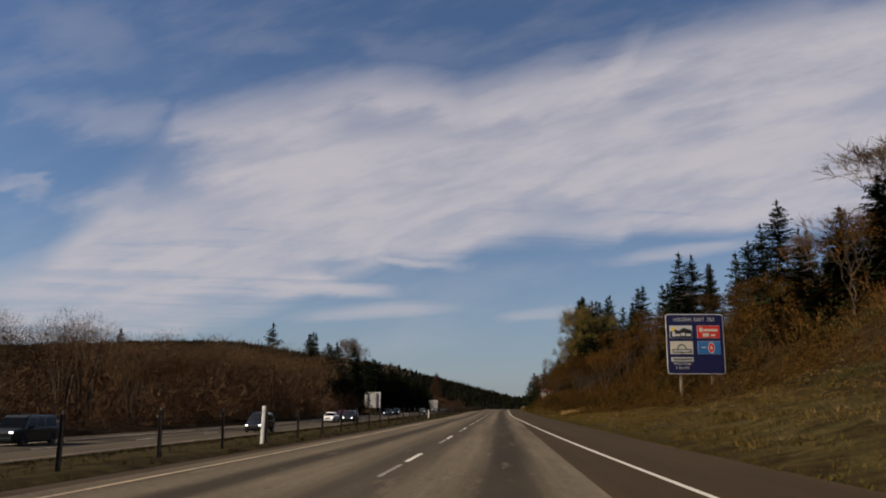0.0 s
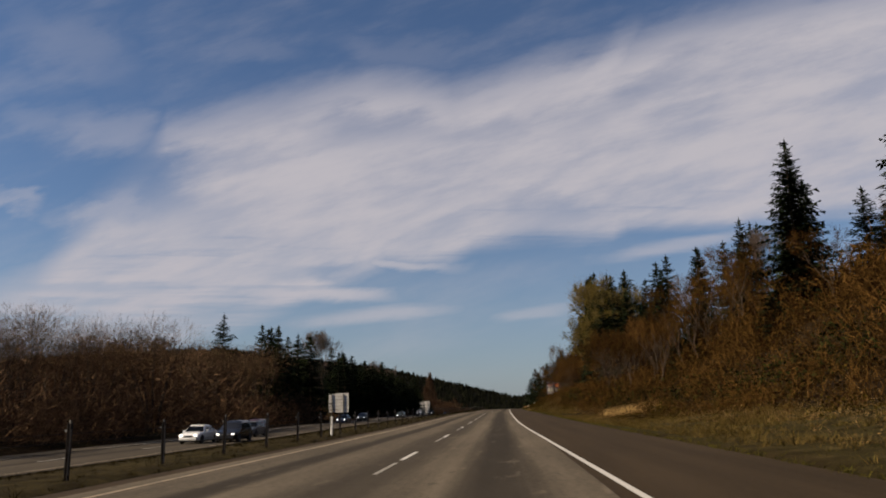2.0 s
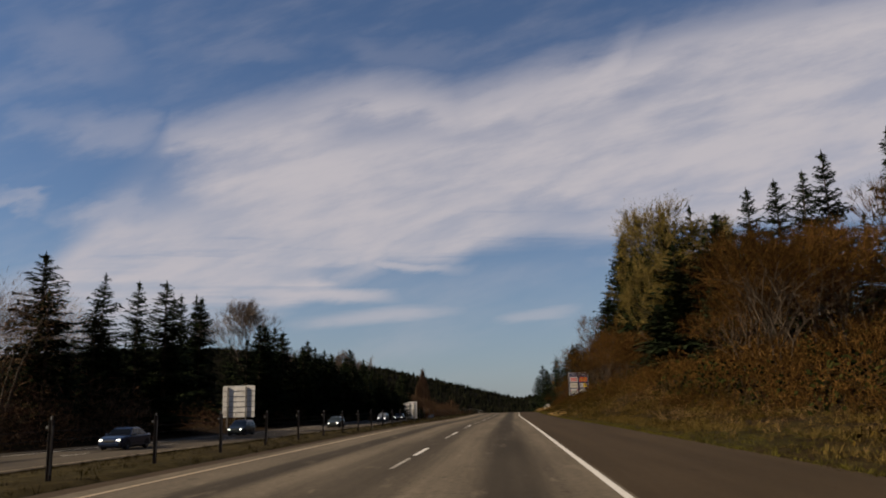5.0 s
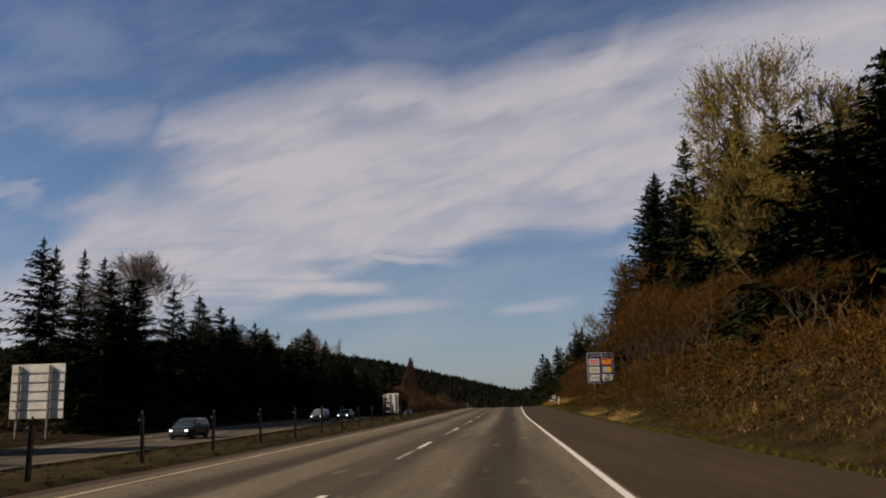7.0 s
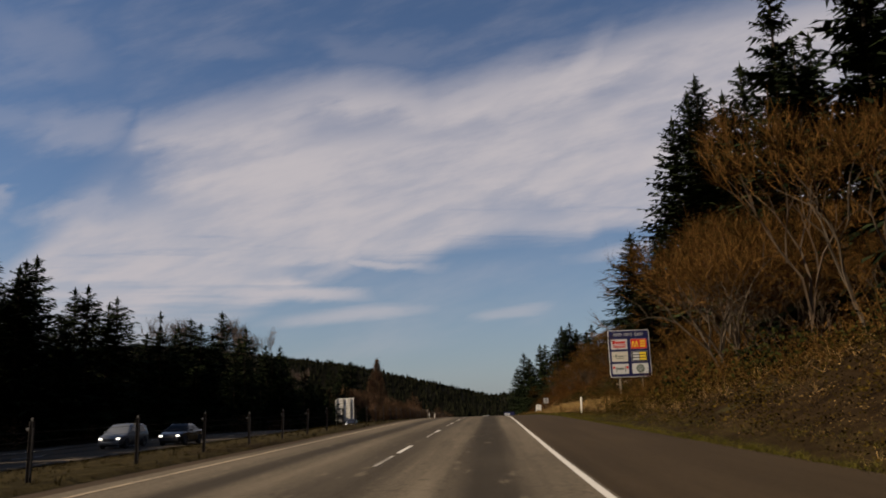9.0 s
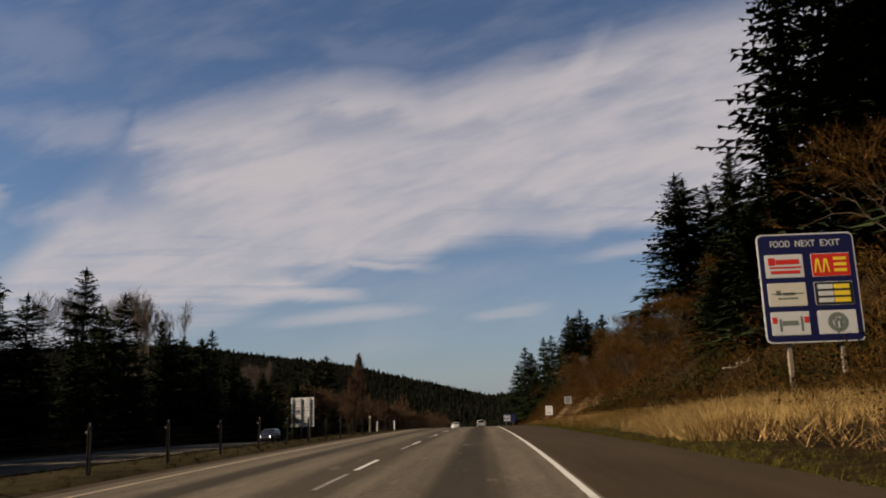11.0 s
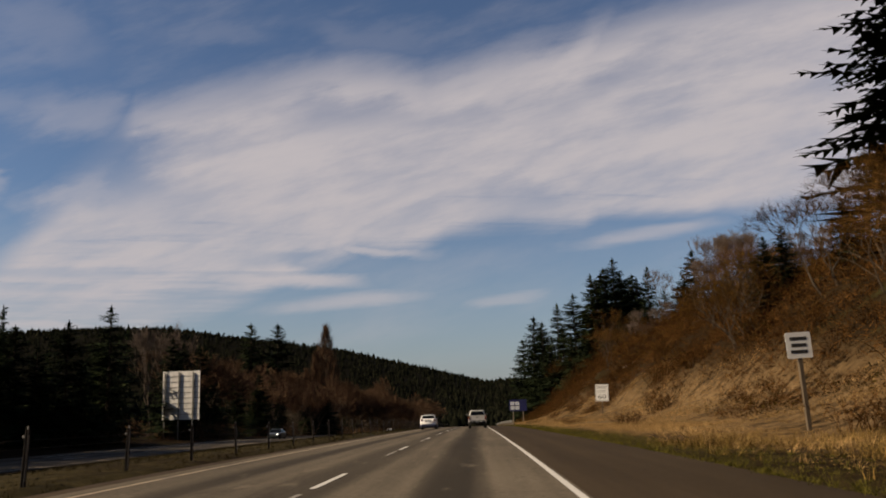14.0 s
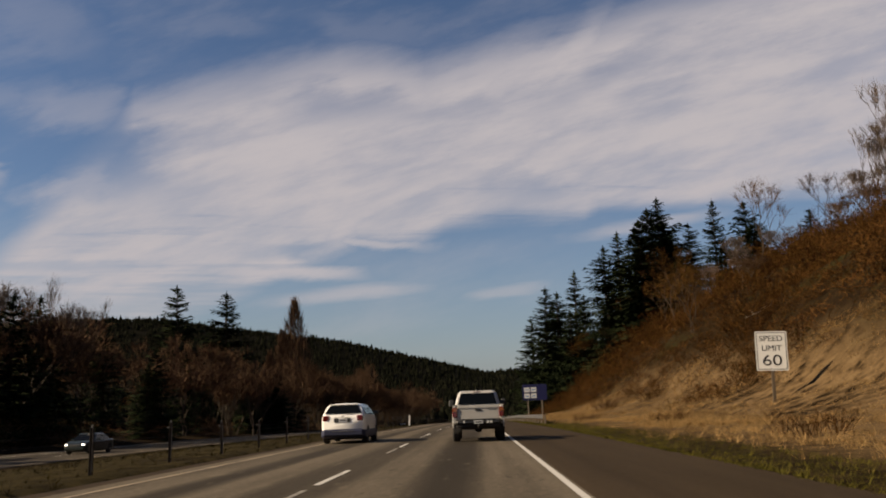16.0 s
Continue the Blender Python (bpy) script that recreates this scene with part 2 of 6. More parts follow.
def ground_material():
    """Verge soil with dead thatch and drifts of green."""
    m, t, p = material("ground_cover", 0.97, 0, 0.02)
    v = place(t)
    a, b, c = noise_tex(t, v, 0.09, 5), noise_tex(t, v, 1.1, 5, 0.65), noise_tex(t, v, 16.0, 4, 0.7)
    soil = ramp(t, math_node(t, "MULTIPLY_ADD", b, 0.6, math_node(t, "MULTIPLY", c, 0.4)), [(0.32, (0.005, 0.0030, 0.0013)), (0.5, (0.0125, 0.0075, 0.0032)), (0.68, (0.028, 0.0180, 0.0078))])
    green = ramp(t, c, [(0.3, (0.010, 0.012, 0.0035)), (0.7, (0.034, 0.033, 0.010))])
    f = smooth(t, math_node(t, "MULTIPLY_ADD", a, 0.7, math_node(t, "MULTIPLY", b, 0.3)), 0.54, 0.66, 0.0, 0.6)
    dry = nd(t, "ShaderNodeAttribute", attribute_name="dry").outputs["Fac"]
    thatch = ramp(t, math_node(t, "MULTIPLY_ADD", b, 0.5, math_node(t, "MULTIPLY", c, 0.5)), [(0.32, (0.045, 0.028, 0.0125)), (0.5, (0.088, 0.056, 0.026)), (0.68, (0.140, 0.092, 0.045))])
    f2 = math_node(t, "MULTIPLY", dry, smooth(t, math_node(t, "MULTIPLY_ADD", b, 0.6, math_node(t, "MULTIPLY", a, 0.4)), 0.36, 0.52))
    lush = nd(t, "ShaderNodeAttribute", attribute_name="lush").outputs["Fac"]
    sward = ramp(t, math_node(t, "MULTIPLY_ADD", b, 0.55, math_node(t, "MULTIPLY", c, 0.45)), [(0.34, (0.009, 0.0065, 0.0025)), (0.5, (0.023, 0.0180, 0.0064)), (0.66, (0.054, 0.041, 0.0165))])
    f3 = math_node(t, "MULTIPLY", lush, smooth(t, math_node(t, "MULTIPLY_ADD", b, 0.5, math_node(t, "MULTIPLY", a, 0.5)), 0.34, 0.50))
    t.links.new(mixed(t, f2, mixed(t, f3, mixed(t, f, soil, green), sward), thatch), p.inputs["Base Color"])
    bump(t, p, math_node(t, "ADD", b, c), 0.45, 0.05)
    return m


def glass_material(name, tint):
    m, t, p = material(name, 0.08, 0, 0.14)
    p.inputs["Base Color"].default_value = (*tint, 1)
    return m


def glow(name, colour, power):
    m, t, p = material(name, 0.3)
    p.inputs["Base Color"].default_value = (*colour, 1)
    p.inputs["Emission Color"].default_value = (*colour, 1)
    p.inputs["Emission Strength"].default_value = power
    return m


M = {
    "concrete": pavement_material("worn_concrete", (0.0410, 0.0325, 0.0225), (0.1230, 0.1000, 0.0710), ((-1.75, .85, .88), (-6.05, .60, .85), (-4.0, 1.0, .62)), 4.6),
    "concrete_far": pavement_material("worn_concrete_far", (0.0300, 0.0240, 0.0165), (0.0700, 0.0565, 0.0405), ((-27.6, .8, .8), (-31.3, .8, .8)), 4.6),
    "asphalt": pavement_material("shoulder_asphalt", (0.0235, 0.0158, 0.0082), (0.0440, 0.0300, 0.0165), (), 0),
    "white_line": paint_material("white_road_paint", (0.3931, 0.3744, 0.337), (0.1217, 0.103, 0.07956), 0.62),
    "white_faded": paint_material("faded_road_paint", (0.2176, 0.2015, 0.1693), (0.1048, 0.08866, 0.06851), 0.50),
    "yellow_line": paint_material("yellow_road_paint", (0.240, 0.185, 0.115), (0.0950, 0.0760, 0.0530), 0.55),
    "ground": ground_material(),
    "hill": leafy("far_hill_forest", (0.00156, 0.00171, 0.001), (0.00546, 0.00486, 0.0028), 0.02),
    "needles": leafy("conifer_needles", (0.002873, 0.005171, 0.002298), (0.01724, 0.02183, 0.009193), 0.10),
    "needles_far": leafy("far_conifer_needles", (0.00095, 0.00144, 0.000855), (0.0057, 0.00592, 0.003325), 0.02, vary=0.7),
    "twigs_tan": leafy("bare_tan_twigs", (0.01996, 0.01111, 0.006264), (0.07734, 0.04551, 0.02657), 0.09),
    "moss_twigs": leafy("mossy_twigs", (0.03024, 0.02052, 0.00648), (0.1242, 0.09288, 0.0324), 0.15),
    "moss": leafy("mossy_catkins", (0.0408, 0.0305, 0.00589), (0.144, 0.1049, 0.0228), 0.20),
    "bark": mottled("rough_bark", (0.01265, 0.00798, 0.003995), (0.046, 0.03045, 0.01572), 1.5, 18.0, 0.9, relief=0.7, stretch=(1, 1, 0.25), distance=0.03),
    "pale_bark": mottled("pale_alder_bark", (0.01786, 0.009875, 0.004463), (0.04848, 0.02962, 0.01426), 1.2, 14.0, 0.85, relief=0.4, distance=0.02),
    "twigs": leafy("bare_red_brown_twigs", (0.00618, 0.003, 0.00088), (0.07828, 0.04, 0.012), 0.09),
    "twigs_grey": leafy("bare_grey_twigs", (0.045, 0.03225, 0.024), (0.12, 0.0915, 0.07125), 0.09),
    "alder_haze": leafy("brown_alder_twigs", (0.00972, 0.005962, 0.003049), (0.141, 0.08647, 0.0462), 0.09),
    "thicket": leafy("dark_thicket_twigs", (0.004335, 0.002229, 0.001091), (0.1138, 0.06686, 0.03634), 0.09),
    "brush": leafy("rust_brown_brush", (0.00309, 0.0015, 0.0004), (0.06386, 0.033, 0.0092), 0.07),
    # redder, brighter copy of the brush colour, with sunlight painted in
    "rust_brush": leafy("rust_brush_painted_sun", (0.00618, 0.0028, 0.00088), (0.08652, 0.04, 0.012), 0.07),
    "bramble": leafy("bramble_leaves", (0.003296, 0.003, 0.00064), (0.0515, 0.032, 0.00624), 0.12),
    # leaf green taken near black, so the clumps double as shaded gaps
    "evergreen": leafy("evergreen_and_shade_leaves", (0.0012, 0.0017, 0.0005), (0.017, 0.0175, 0.005), 0.12),
    "straw": leafy("dry_straw_grass", (0.0854, 0.05031, 0.01852), (0.3294, 0.2083, 0.0836), 0.16),
    "tall_straw": leafy("tall_straw_grass", (0.1007, 0.0644, 0.02392), (0.3909, 0.2587, 0.09936), 0.16),
    "dead_leaf": leafy("dead_tan_leaves", (0.03615, 0.02228, 0.008104), (0.1878, 0.1188, 0.04536), 0.15),
    "turf": leafy("short_green_grass", (0.0103, 0.0115, 0.00208), (0.0721, 0.061, 0.0112), 0.22),
    "rough_grass": leafy("rough_olive_grass", (0.00824, 0.0058, 0.00144), (0.09785, 0.066, 0.0188), 0.30, vary=0.7),
    "tawny_grass": leafy("tawny_grass", (0.01854, 0.0115, 0.00304), (0.1185, 0.074, 0.0216), 0.30, vary=0.7),
    "median_turf": leafy("thin_median_grass", (0.005797, 0.004802, 0.001525), (0.02278, 0.01748, 0.005183), 0.20),
    "steel": mottled("weathered_galvanised_steel", (0.0728, 0.06916, 0.06406), (0.182, 0.1711, 0.1565), 3.0, 30.0, 0.55, 0.6, 0.1),
    "dark_steel": mottled("rusted_dark_steel", (0.01287, 0.01053, 0.008775), (0.04095, 0.03042, 0.0234), 4.0, 30.0, 0.8, 0.2, 0.3),
    "alu": mottled("weathered_aluminium_panel", (0.2952, 0.2794, 0.252), (0.5412, 0.5144, 0.472), 0.9, 9.0, 0.6, 0.0, 0.05),
    "sign_blue": plain("sign_blue", (0.0072, 0.0085, 0.058), 0.45),
    "sign_white": plain("sign_white", (0.585, 0.5733, 0.5382), 0.5),
    "sign_cream": plain("sign_cream", (0.598, 0.546, 0.429), 0.5),
    "sign_red": plain("sign_red", (0.58, 0.026, 0.016), 0.5),
    "sign_black": plain("sign_black", (0.015, 0.015, 0.015), 0.5),
    "sign_yellow": plain("sign_yellow", (0.864, 0.6, 0.036), 0.5),
    "sign_lightblue": plain("sign_light_blue", (0.026, 0.143, 0.364), 0.5),
    "sign_green": plain("sign_grey_green", (0.156, 0.182, 0.143), 0.5),
    "wood": mottled("weathered_post_wood", (0.09828, 0.07371, 0.04914), (0.2064, 0.1671, 0.1228), 2.0, 22.0, 0.85, relief=0.4, stretch=(1, 1, 0.1)),
    "log_wood": mottled("bleached_log_wood", (0.11, 0.085, 0.058), (0.24, 0.19, 0.135), 2.0, 22.0, 0.85, relief=0.4, stretch=(0.1, 1, 1)),
    "dark_wood": mottled("dark_post_wood", (0.04633, 0.03197, 0.01853), (0.09728, 0.07247, 0.04633), 2.0, 22.0, 0.85, relief=0.4, stretch=(1, 1, 0.1)),
    "white_plastic": plain("white_plastic", (0.715, 0.689, 0.624), 0.55),
    "paint_white": plain("white_car_paint", (0.7548, 0.7344, 0.6936), 0.32, 0, 0.5, 0.6),
    "paint_pale": plain("dusty_white_car_paint", (0.345, 0.330, 0.303), 0.38, 0, 0.5, 0.5),
    "paint_navy": plain("dark_blue_plastic", (0.006, 0.009, 0.034), 0.6),
    "paint_black": plain("black_car_paint", (0.013, 0.013, 0.014), 0.25, 0, 0.3, 0.25),
    "paint_green": plain("dark_green_car_paint", (0.018, 0.0228, 0.0204), 0.28, 0, 0.3, 0.25),
    "paint_red": plain("dark_red_car_paint", (0.085, 0.008, 0.006), 0.28, 0, 0.3, 0.25),
    "paint_silver": plain("silver_car_paint", (0.10, 0.105, 0.11), 0.35, 0.2, 0.4, 0.3),
    "paint_blue": plain("blue_car_paint", (0.010, 0.018, 0.040), 0.28, 0, 0.3, 0.25),
    "chrome": mottled("scuffed_chrome", (0.0891, 0.08712, 0.08316), (0.1485, 0.1465, 0.1426), 5, 40, 0.42, 1.0, 0.05),
    "tyre": mottled("tyre_rubber", (0.012, 0.011, 0.010), (0.034, 0.031, 0.028), 6, 60, 0.85, relief=0.2),
    "under": plain("underbody_black", (0.010, 0.009, 0.008), 0.8),
    "trim": plain("black_trim", (0.02, 0.02, 0.02), 0.6),
    "glass": glass_material("dark_car_glass", (0.003, 0.0034, 0.0036)),
    "tail_red": plain("red_lamp_lens", (0.09, 0.0036, 0.00216), 0.15, 0, 0.6, 1.0),
    "tail_amber": plain("amber_lamp_lens", (0.2025, 0.0594, 0.0108), 0.15, 0, 0.6, 1.0),
    "headlamp": glow("lit_headlamp", (1.0, 0.93, 0.80), 1.7),
    "plate": plain("plate_white", (0.50, 0.50, 0.50), 0.5),
    "house_wall": mottled("pale_house_siding", (0.42, 0.38, 0.32), (0.62, 0.57, 0.50), 1.0, 12.0, 0.8, stretch=(0.2, 0.2, 8)),
    "roof": mottled("grey_shingle_roof", (0.16, 0.15, 0.14), (0.34, 0.32, 0.30), 2.0, 10.0, 0.9),
}


# ---------------------------------------------------------------- mesh helpers
class Shape:
    """Collects points and faces for one mesh."""

    def __init__(self):
        self.v, self.f = [], []

    def add(self, verts, faces):
        n = len(self.v)
        self.v.extend(verts)
        self.f.extend([tuple(i + n for i in f) for f in faces])
        return self

    def box(self, x0, x1, y0, y1, z0, z1, bev=0.0):
        if bev <= 0:
            vs = [(x, y, z) for z in (z0, z1) for y in (y0, y1) for x in (x0, x1)]
            return self.add(vs, [(0, 2, 3, 1), (4, 5, 7, 6), (0, 1, 5, 4), (2, 6, 7, 3), (0, 4, 6, 2), (1, 3, 7, 5)])
        b = min(bev, (x1 - x0) / 2.01, (y1 - y0) / 2.01, (z1 - z0) / 2.01)
        loops = []
        for z, i in ((z0, b), (z0 + b, 0), (z1 - b, 0), (z1, b)):
            loops.append([(x0 + b, y0 + i, z), (x1 - b, y0 + i, z), (x1 - i, y0 + b, z), (x1 - i, y1 - b, z),
                          (x1 - b, y1 - i, z), (x0 + b, y1 - i, z), (x0 + i, y1 - b, z), (x0 + i, y0 + b, z)])
        return self.loft(loops, True)

    def loft(self, loops, caps=True, closed=True):
        n, k = len(self.v), len(loops[0])
        for lp in loops:
            self.v.extend(lp)
        for r in range(len(loops) - 1):
            for i in range(k if closed else k - 1):
                j = (i + 1) % k
                self.f.append((n + r * k + i, n + r * k + j, n + (r + 1) * k + j, n + (r + 1) * k + i))
        if caps:
            self.f.append(tuple(n + i for i in reversed(range(k))))
            self.f.append(tuple(n + (len(loops) - 1) * k + i for i in range(k)))
        return self

    def tube(self, pts, radii, sides=5, caps=True):
        loops = []
        for i, p in enumerate(pts):
            p = Vector(p)
            d = (Vector(pts[min(i + 1, len(pts) - 1)]) - Vector(pts[max(i - 1, 0)])).normalized()
            s = d.orthogonal().normalized() if abs(d.z) < 0.9 else Vector((1, 0, 0)).cross(d).normalized()
            t = d.cross(s)
            r = radii[i] if hasattr(radii, "__len__") else radii
            loops.append([tuple(p + (s * math.cos(a) + t * math.sin(a)) * r) for a in (2 * math.pi * q / sides for q in range(sides))])
        return self.loft(loops, caps)

    def prism(self, profile, x0, x1, axis="x"):
        """A profile in the (y, z) plane drawn out along x."""
        lo = [(x0, y, z) for y, z in profile]
        hi = [(x1, y, z) for y, z in profile]
        return self.loft([lo, hi])

    def mesh(self, name, mat, smooth_faces=False):
        me = bpy.data.meshes.new(name)
        me.from_pydata([tuple(p) for p in self.v], [], self.f)
        me.materials.append(mat)
        if smooth_faces:
            me.polygons.foreach_set("use_smooth", [True] * len(me.polygons))
        me.update()
        return me


def part(name, shape, mat, parent, label="", smooth_faces=False):
    me = shape if isinstance(shape, bpy.types.Mesh) else shape.mesh(name, mat, smooth_faces)
    ob = new(name, me)
    ob.parent = parent
    return tagged(ob, label) if label else ob


def thing(name, label, category, group="", kind="", m=None):
    ob = new(name)
    ob.empty_display_size = 0.2
    if m is not None:
        ob.matrix_basis = m
    return tagged(ob, label, category, group, kind)


def array_mesh(name, verts, faces, mat):
    """A mesh from numpy arrays of points and triangles or quads."""
    me = bpy.data.meshes.new(name)
    k = faces.shape[1]
    me.vertices.add(len(verts))
    me.vertices.foreach_set("co", np.asarray(verts, dtype=np.float32).ravel())
    me.loops.add(faces.size)
    me.loops.foreach_set("vertex_index", faces.astype(np.int32).ravel())
    me.polygons.add(len(faces))
    me.polygons.foreach_set("loop_start", np.arange(0, faces.size, k, dtype=np.int32))
    me.materials.append(mat)
    me.update(calc_edges=True)
    return me


# ---------------------------------------------------------------- the lie of the land
EDGE_Y = [-300, 0, 150, 190, 250, 305, 361, 432, 600, 900, 1400, 6000]
EDGE_X = [1.85, 1.87, 1.87, 1.95, 2.75, 3.55, 4.05, 4.37, 5.2, 15.0, 60.0, 60.0]
ROAD_Y = [-300, 0, 26, 100, 132, 160, 185, 211, 240, 265, 292, 306, 319, 333, 347, 361, 375, 389, 403, 417, 432, 480, 540, 620, 760, 900, 1300, 6000]
ROAD_Z = [0.0, 0.0, -.10, -.10, 0.0, .11, .15, .09, .10, .20, .29, .28, .18, .01, -.17, -.37, -.62, -.95, -1.34, -1.78, -2.25, -3.83, -6.15, -9.6, -17.2, -25.0, -46.0, -46.0]


def smooth_interp(x, xs, ys):
    """Gentle interpolation: the mean of the broken line over a few metres."""
    x = np.asarray(x, dtype=float)
    return sum(np.interp(x + d, xs, ys) for d in (-9, -4.5, 0, 4.5, 9)) / 5


def edge(y):
    return smooth_interp(y, EDGE_Y, EDGE_X)


def road_z(y):
    return smooth_interp(y, ROAD_Y, ROAD_Z)


def far_near(y):
    """Inner edge of the opposite carriageway, from the edge line."""
    return np.interp(y, [0, 250, 460, 900], [-22.5, -22.5, -25.0, -27.0])


def far_drop(y):
    return np.interp(y, [0, 300, 460], [-1.25, -1.15, -0.95])


def taper(y):
    """How far the edge line swings to and fro: out where a ramp has joined, then in over the carriageway."""
    return smooth_interp(y, [-300, 0, 23, 49, 75, 100, 120, 160, 195, 221, 247, 275, 305, 332, 400, 6000], [3.0, 1.02, .58, .16, -.15, -.45, -.48, -.34, -.18, -.32, -.48, -.30, -.07, .06, .03, 0])


def joint(y):
    """Where the concrete ends and the asphalt of the shoulder begins."""
    return np.where(np.asarray(y) < 90, np.interp(y, [-300, 0, 49, 63, 78, 90], [-.5, -.5, -.38, -.28, -.24, -.26]), taper(y) + np.interp(y, [90, 110], [.09, .11]))


FAR_WIDE = 12.2
BANK_U = [3.2, 5.0, 9.0, 12.0, 16.0, 26.0, 45.0, 80.0, 200.0, 500.0]
BANK_H = [0.0, 0.12, 0.55, 1.05, 2.5, 9.5, 17.5, 24.0, 30.0, 34.0]


def wobble(x, y, s, seed):
    return (np.sin(x / s + seed) * np.cos(y / s * 1.3 + seed * 2.1) + 0.5 * np.sin((x * 0.7 + y) / s * 2.3 + seed * 0.7)) / 1.5


def ground_z(x, y):
    x, y = np.asarray(x, dtype=float), np.asarray(y, dtype=float)
    u, base = x - edge(y), road_z(y)
    k = np.interp(y, [0, 110, 150, 195, 290, 335, 400, 440, 480, 540, 640, 760, 900], [1.0, 1.0, .8, .45, .45, .85, 1.0, 1.05, 1.1, 1.3, .95, .9, 0.7])
    steep = np.interp(u, [10, 20], [0, 1])
    low = 1 + (np.interp(y, [385, 400, 480, 520], [1, .2, .4, 1]) - 1) * np.interp(u, [11, 19], [1, 0])
    right = low * np.interp(u, BANK_U, BANK_H) * (1 + (k - 1) * steep) + wobble(x, y, 9.0, 1.0) * np.interp(u, [3.5, 7, 14, 30], [0, .08, .35, 1.2])
    right = right + np.interp(y, [165, 195, 262, 290], [0, 1, 1, 0]) * np.interp(u, [4.0, 5.0, 8.5, 11, 18, 26], [0, .30, 1.7, 2.0, 1.0, 0])
    right = right + np.interp(y, [0, 44, 62], [1, 1, 0]) * np.interp(u, [4, 9, 16, 26], [0, .75, 1.2, .4])
    right = right - np.interp(y, [92, 106, 134, 150], [0, .55, .55, 0]) * np.interp(u, [3.4, 5.5, 11, 16], [0, 1, 1, 0])
    n = far_near(y)
    d = far_drop(y)
    left = np.where(u > n, np.interp((u + 9) / (n + 9), [0, .25, 1], [0, .12, 1]) * d,
                    np.where(u > n - FAR_WIDE, d, d + np.interp(n - FAR_WIDE - u, [0, 3, 8, 40, 200, 600], [0, -.5, .2, 1.2, 5, 14]) + wobble(x, y, 11.0, 3.0) * np.interp(n - FAR_WIDE - u, [2, 10], [0, .4])))
    z = base + np.where(u > 3.2, right, np.where(u < -9, left, -0.07))
    # the wooded ridge far ahead
    rx, ry = x, y - 400
    dist = np.hypot(rx, ry)
    ang = np.degrees(np.arctan2(rx, np.maximum(ry, 1)))
    top = np.interp(ang, [-75, -45, -31, -26.5, -20.8, -16, -9.3, -3.8, 1, 6, 30, 70], [98, 160, 206, 220, 222, 188, 152, 98, 50, 16, 0, 0])
    rise = np.clip((dist - 1500) / 1100, 0, 1)
    back = np.clip((dist - 2600) / 1500, 0, 1)
    return z + (top + 25) * (rise * rise * (3 - 2 * rise)) * (1 - 0.5 * back) * (ry > 0)


def sheet(name, us, ys, zoff, mat, label, category, follow=None, lift=None, right=None):
    """A strip along the road: us across from the edge line, ys along."""
    us, ys = np.asarray(us, float), np.asarray(ys, float)
    U, Y = np.meshgrid(us, ys)
    if right is not None:
        U[:, -1] = right(ys)
    X = U + edge(Y) + (0 if follow is None else follow(Y))
    Z = road_z(Y) + zoff + (0 if lift is None else lift(Y))
    n, k = len(ys), len(us)
    i = np.arange((n - 1) * (k - 1))
    r, c = i // (k - 1), i % (k - 1)
    a = r * k + c
    me = array_mesh(name, np.stack([X, Y, Z], -1).reshape(-1, 3), np.stack([a, a + 1, a + k + 1, a + k], 1), mat)
    uv = me.uv_layers.new(name="UVMap")
    idx = np.empty(len(me.loops), dtype=np.int32)
    me.loops.foreach_get("vertex_index", idx)
    uu = (U + (0 if follow is None else follow(np.zeros_like(Y)))).ravel()
    uv.data.foreach_set("uv", np.stack([uu[idx], Y.ravel()[idx]], 1).astype(np.float32).ravel())
    return tagged(new(name, me), label, category, kind="structure")


# the ground: one sheet to the horizon
gx = np.unique(np.concatenate([np.arange(-60, -10, 1.5), [-9.2, -9.0, -8.6, -8.35, -5.0, 0.0, 2.9, 3.2, 3.7, 4.4, 5.2], np.arange(6, 62, 1.5), np.arange(-160, 160, 8), np.arange(-600, 601, 40), np.linspace(-4600, 4600, 70)]))
gy = np.unique(np.concatenate([np.arange(-60, 760, 4), np.arange(-300, 1400, 30), np.linspace(-2500, 4700, 90)]))
GX, GY = np.meshgrid(gx, gy)
GX = GX + edge(GY)
gz = ground_z(GX, GY)
inner_road = (GX - edge(GY) > -8.4) & (GX - edge(GY) < 3.4)
gz = np.where(inner_road, gz - 0.10, gz)
rows_n, cols_n = len(gy), len(gx)
qi = np.arange((rows_n - 1) * (cols_n - 1))
qa = qi // (cols_n - 1) * cols_n + qi % (cols_n - 1)
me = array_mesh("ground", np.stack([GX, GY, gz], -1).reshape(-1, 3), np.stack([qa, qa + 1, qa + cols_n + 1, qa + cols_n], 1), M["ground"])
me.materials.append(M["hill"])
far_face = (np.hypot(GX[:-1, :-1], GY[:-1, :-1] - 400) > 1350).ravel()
gu = GX - edge(GY)
reach_dry = np.interp(GY, [318, 340, 388, 402, 425, 520, 560], [9.5, 13.5, 11, 17, 18.5, 18.5, 13])
dry = np.interp(GY, [110, 119, 127, 134, 312, 318, 326, 334, 385, 402, 540, 570], [0, .6, .6, 0, 0, .7, .6, .25, .4, 1, 1, 0]) * np.clip((gu - 4.5) / 3, 0, 1) * np.clip((reach_dry + 1.5 - gu) / 3, 0, 1)
me.attributes.new("dry", "FLOAT", "POINT").data.foreach_set("value", dry.ravel().astype(np.float32))
lush = np.clip((gu - 3.3) / .8, 0, 1) * np.clip((np.interp(GY, [0, 80, 115, 150, 390, 420, 520], [12, 12, 6.5, 4.6, 4.8, 5.2, 5.2]) - gu) / 3, 0, 1)
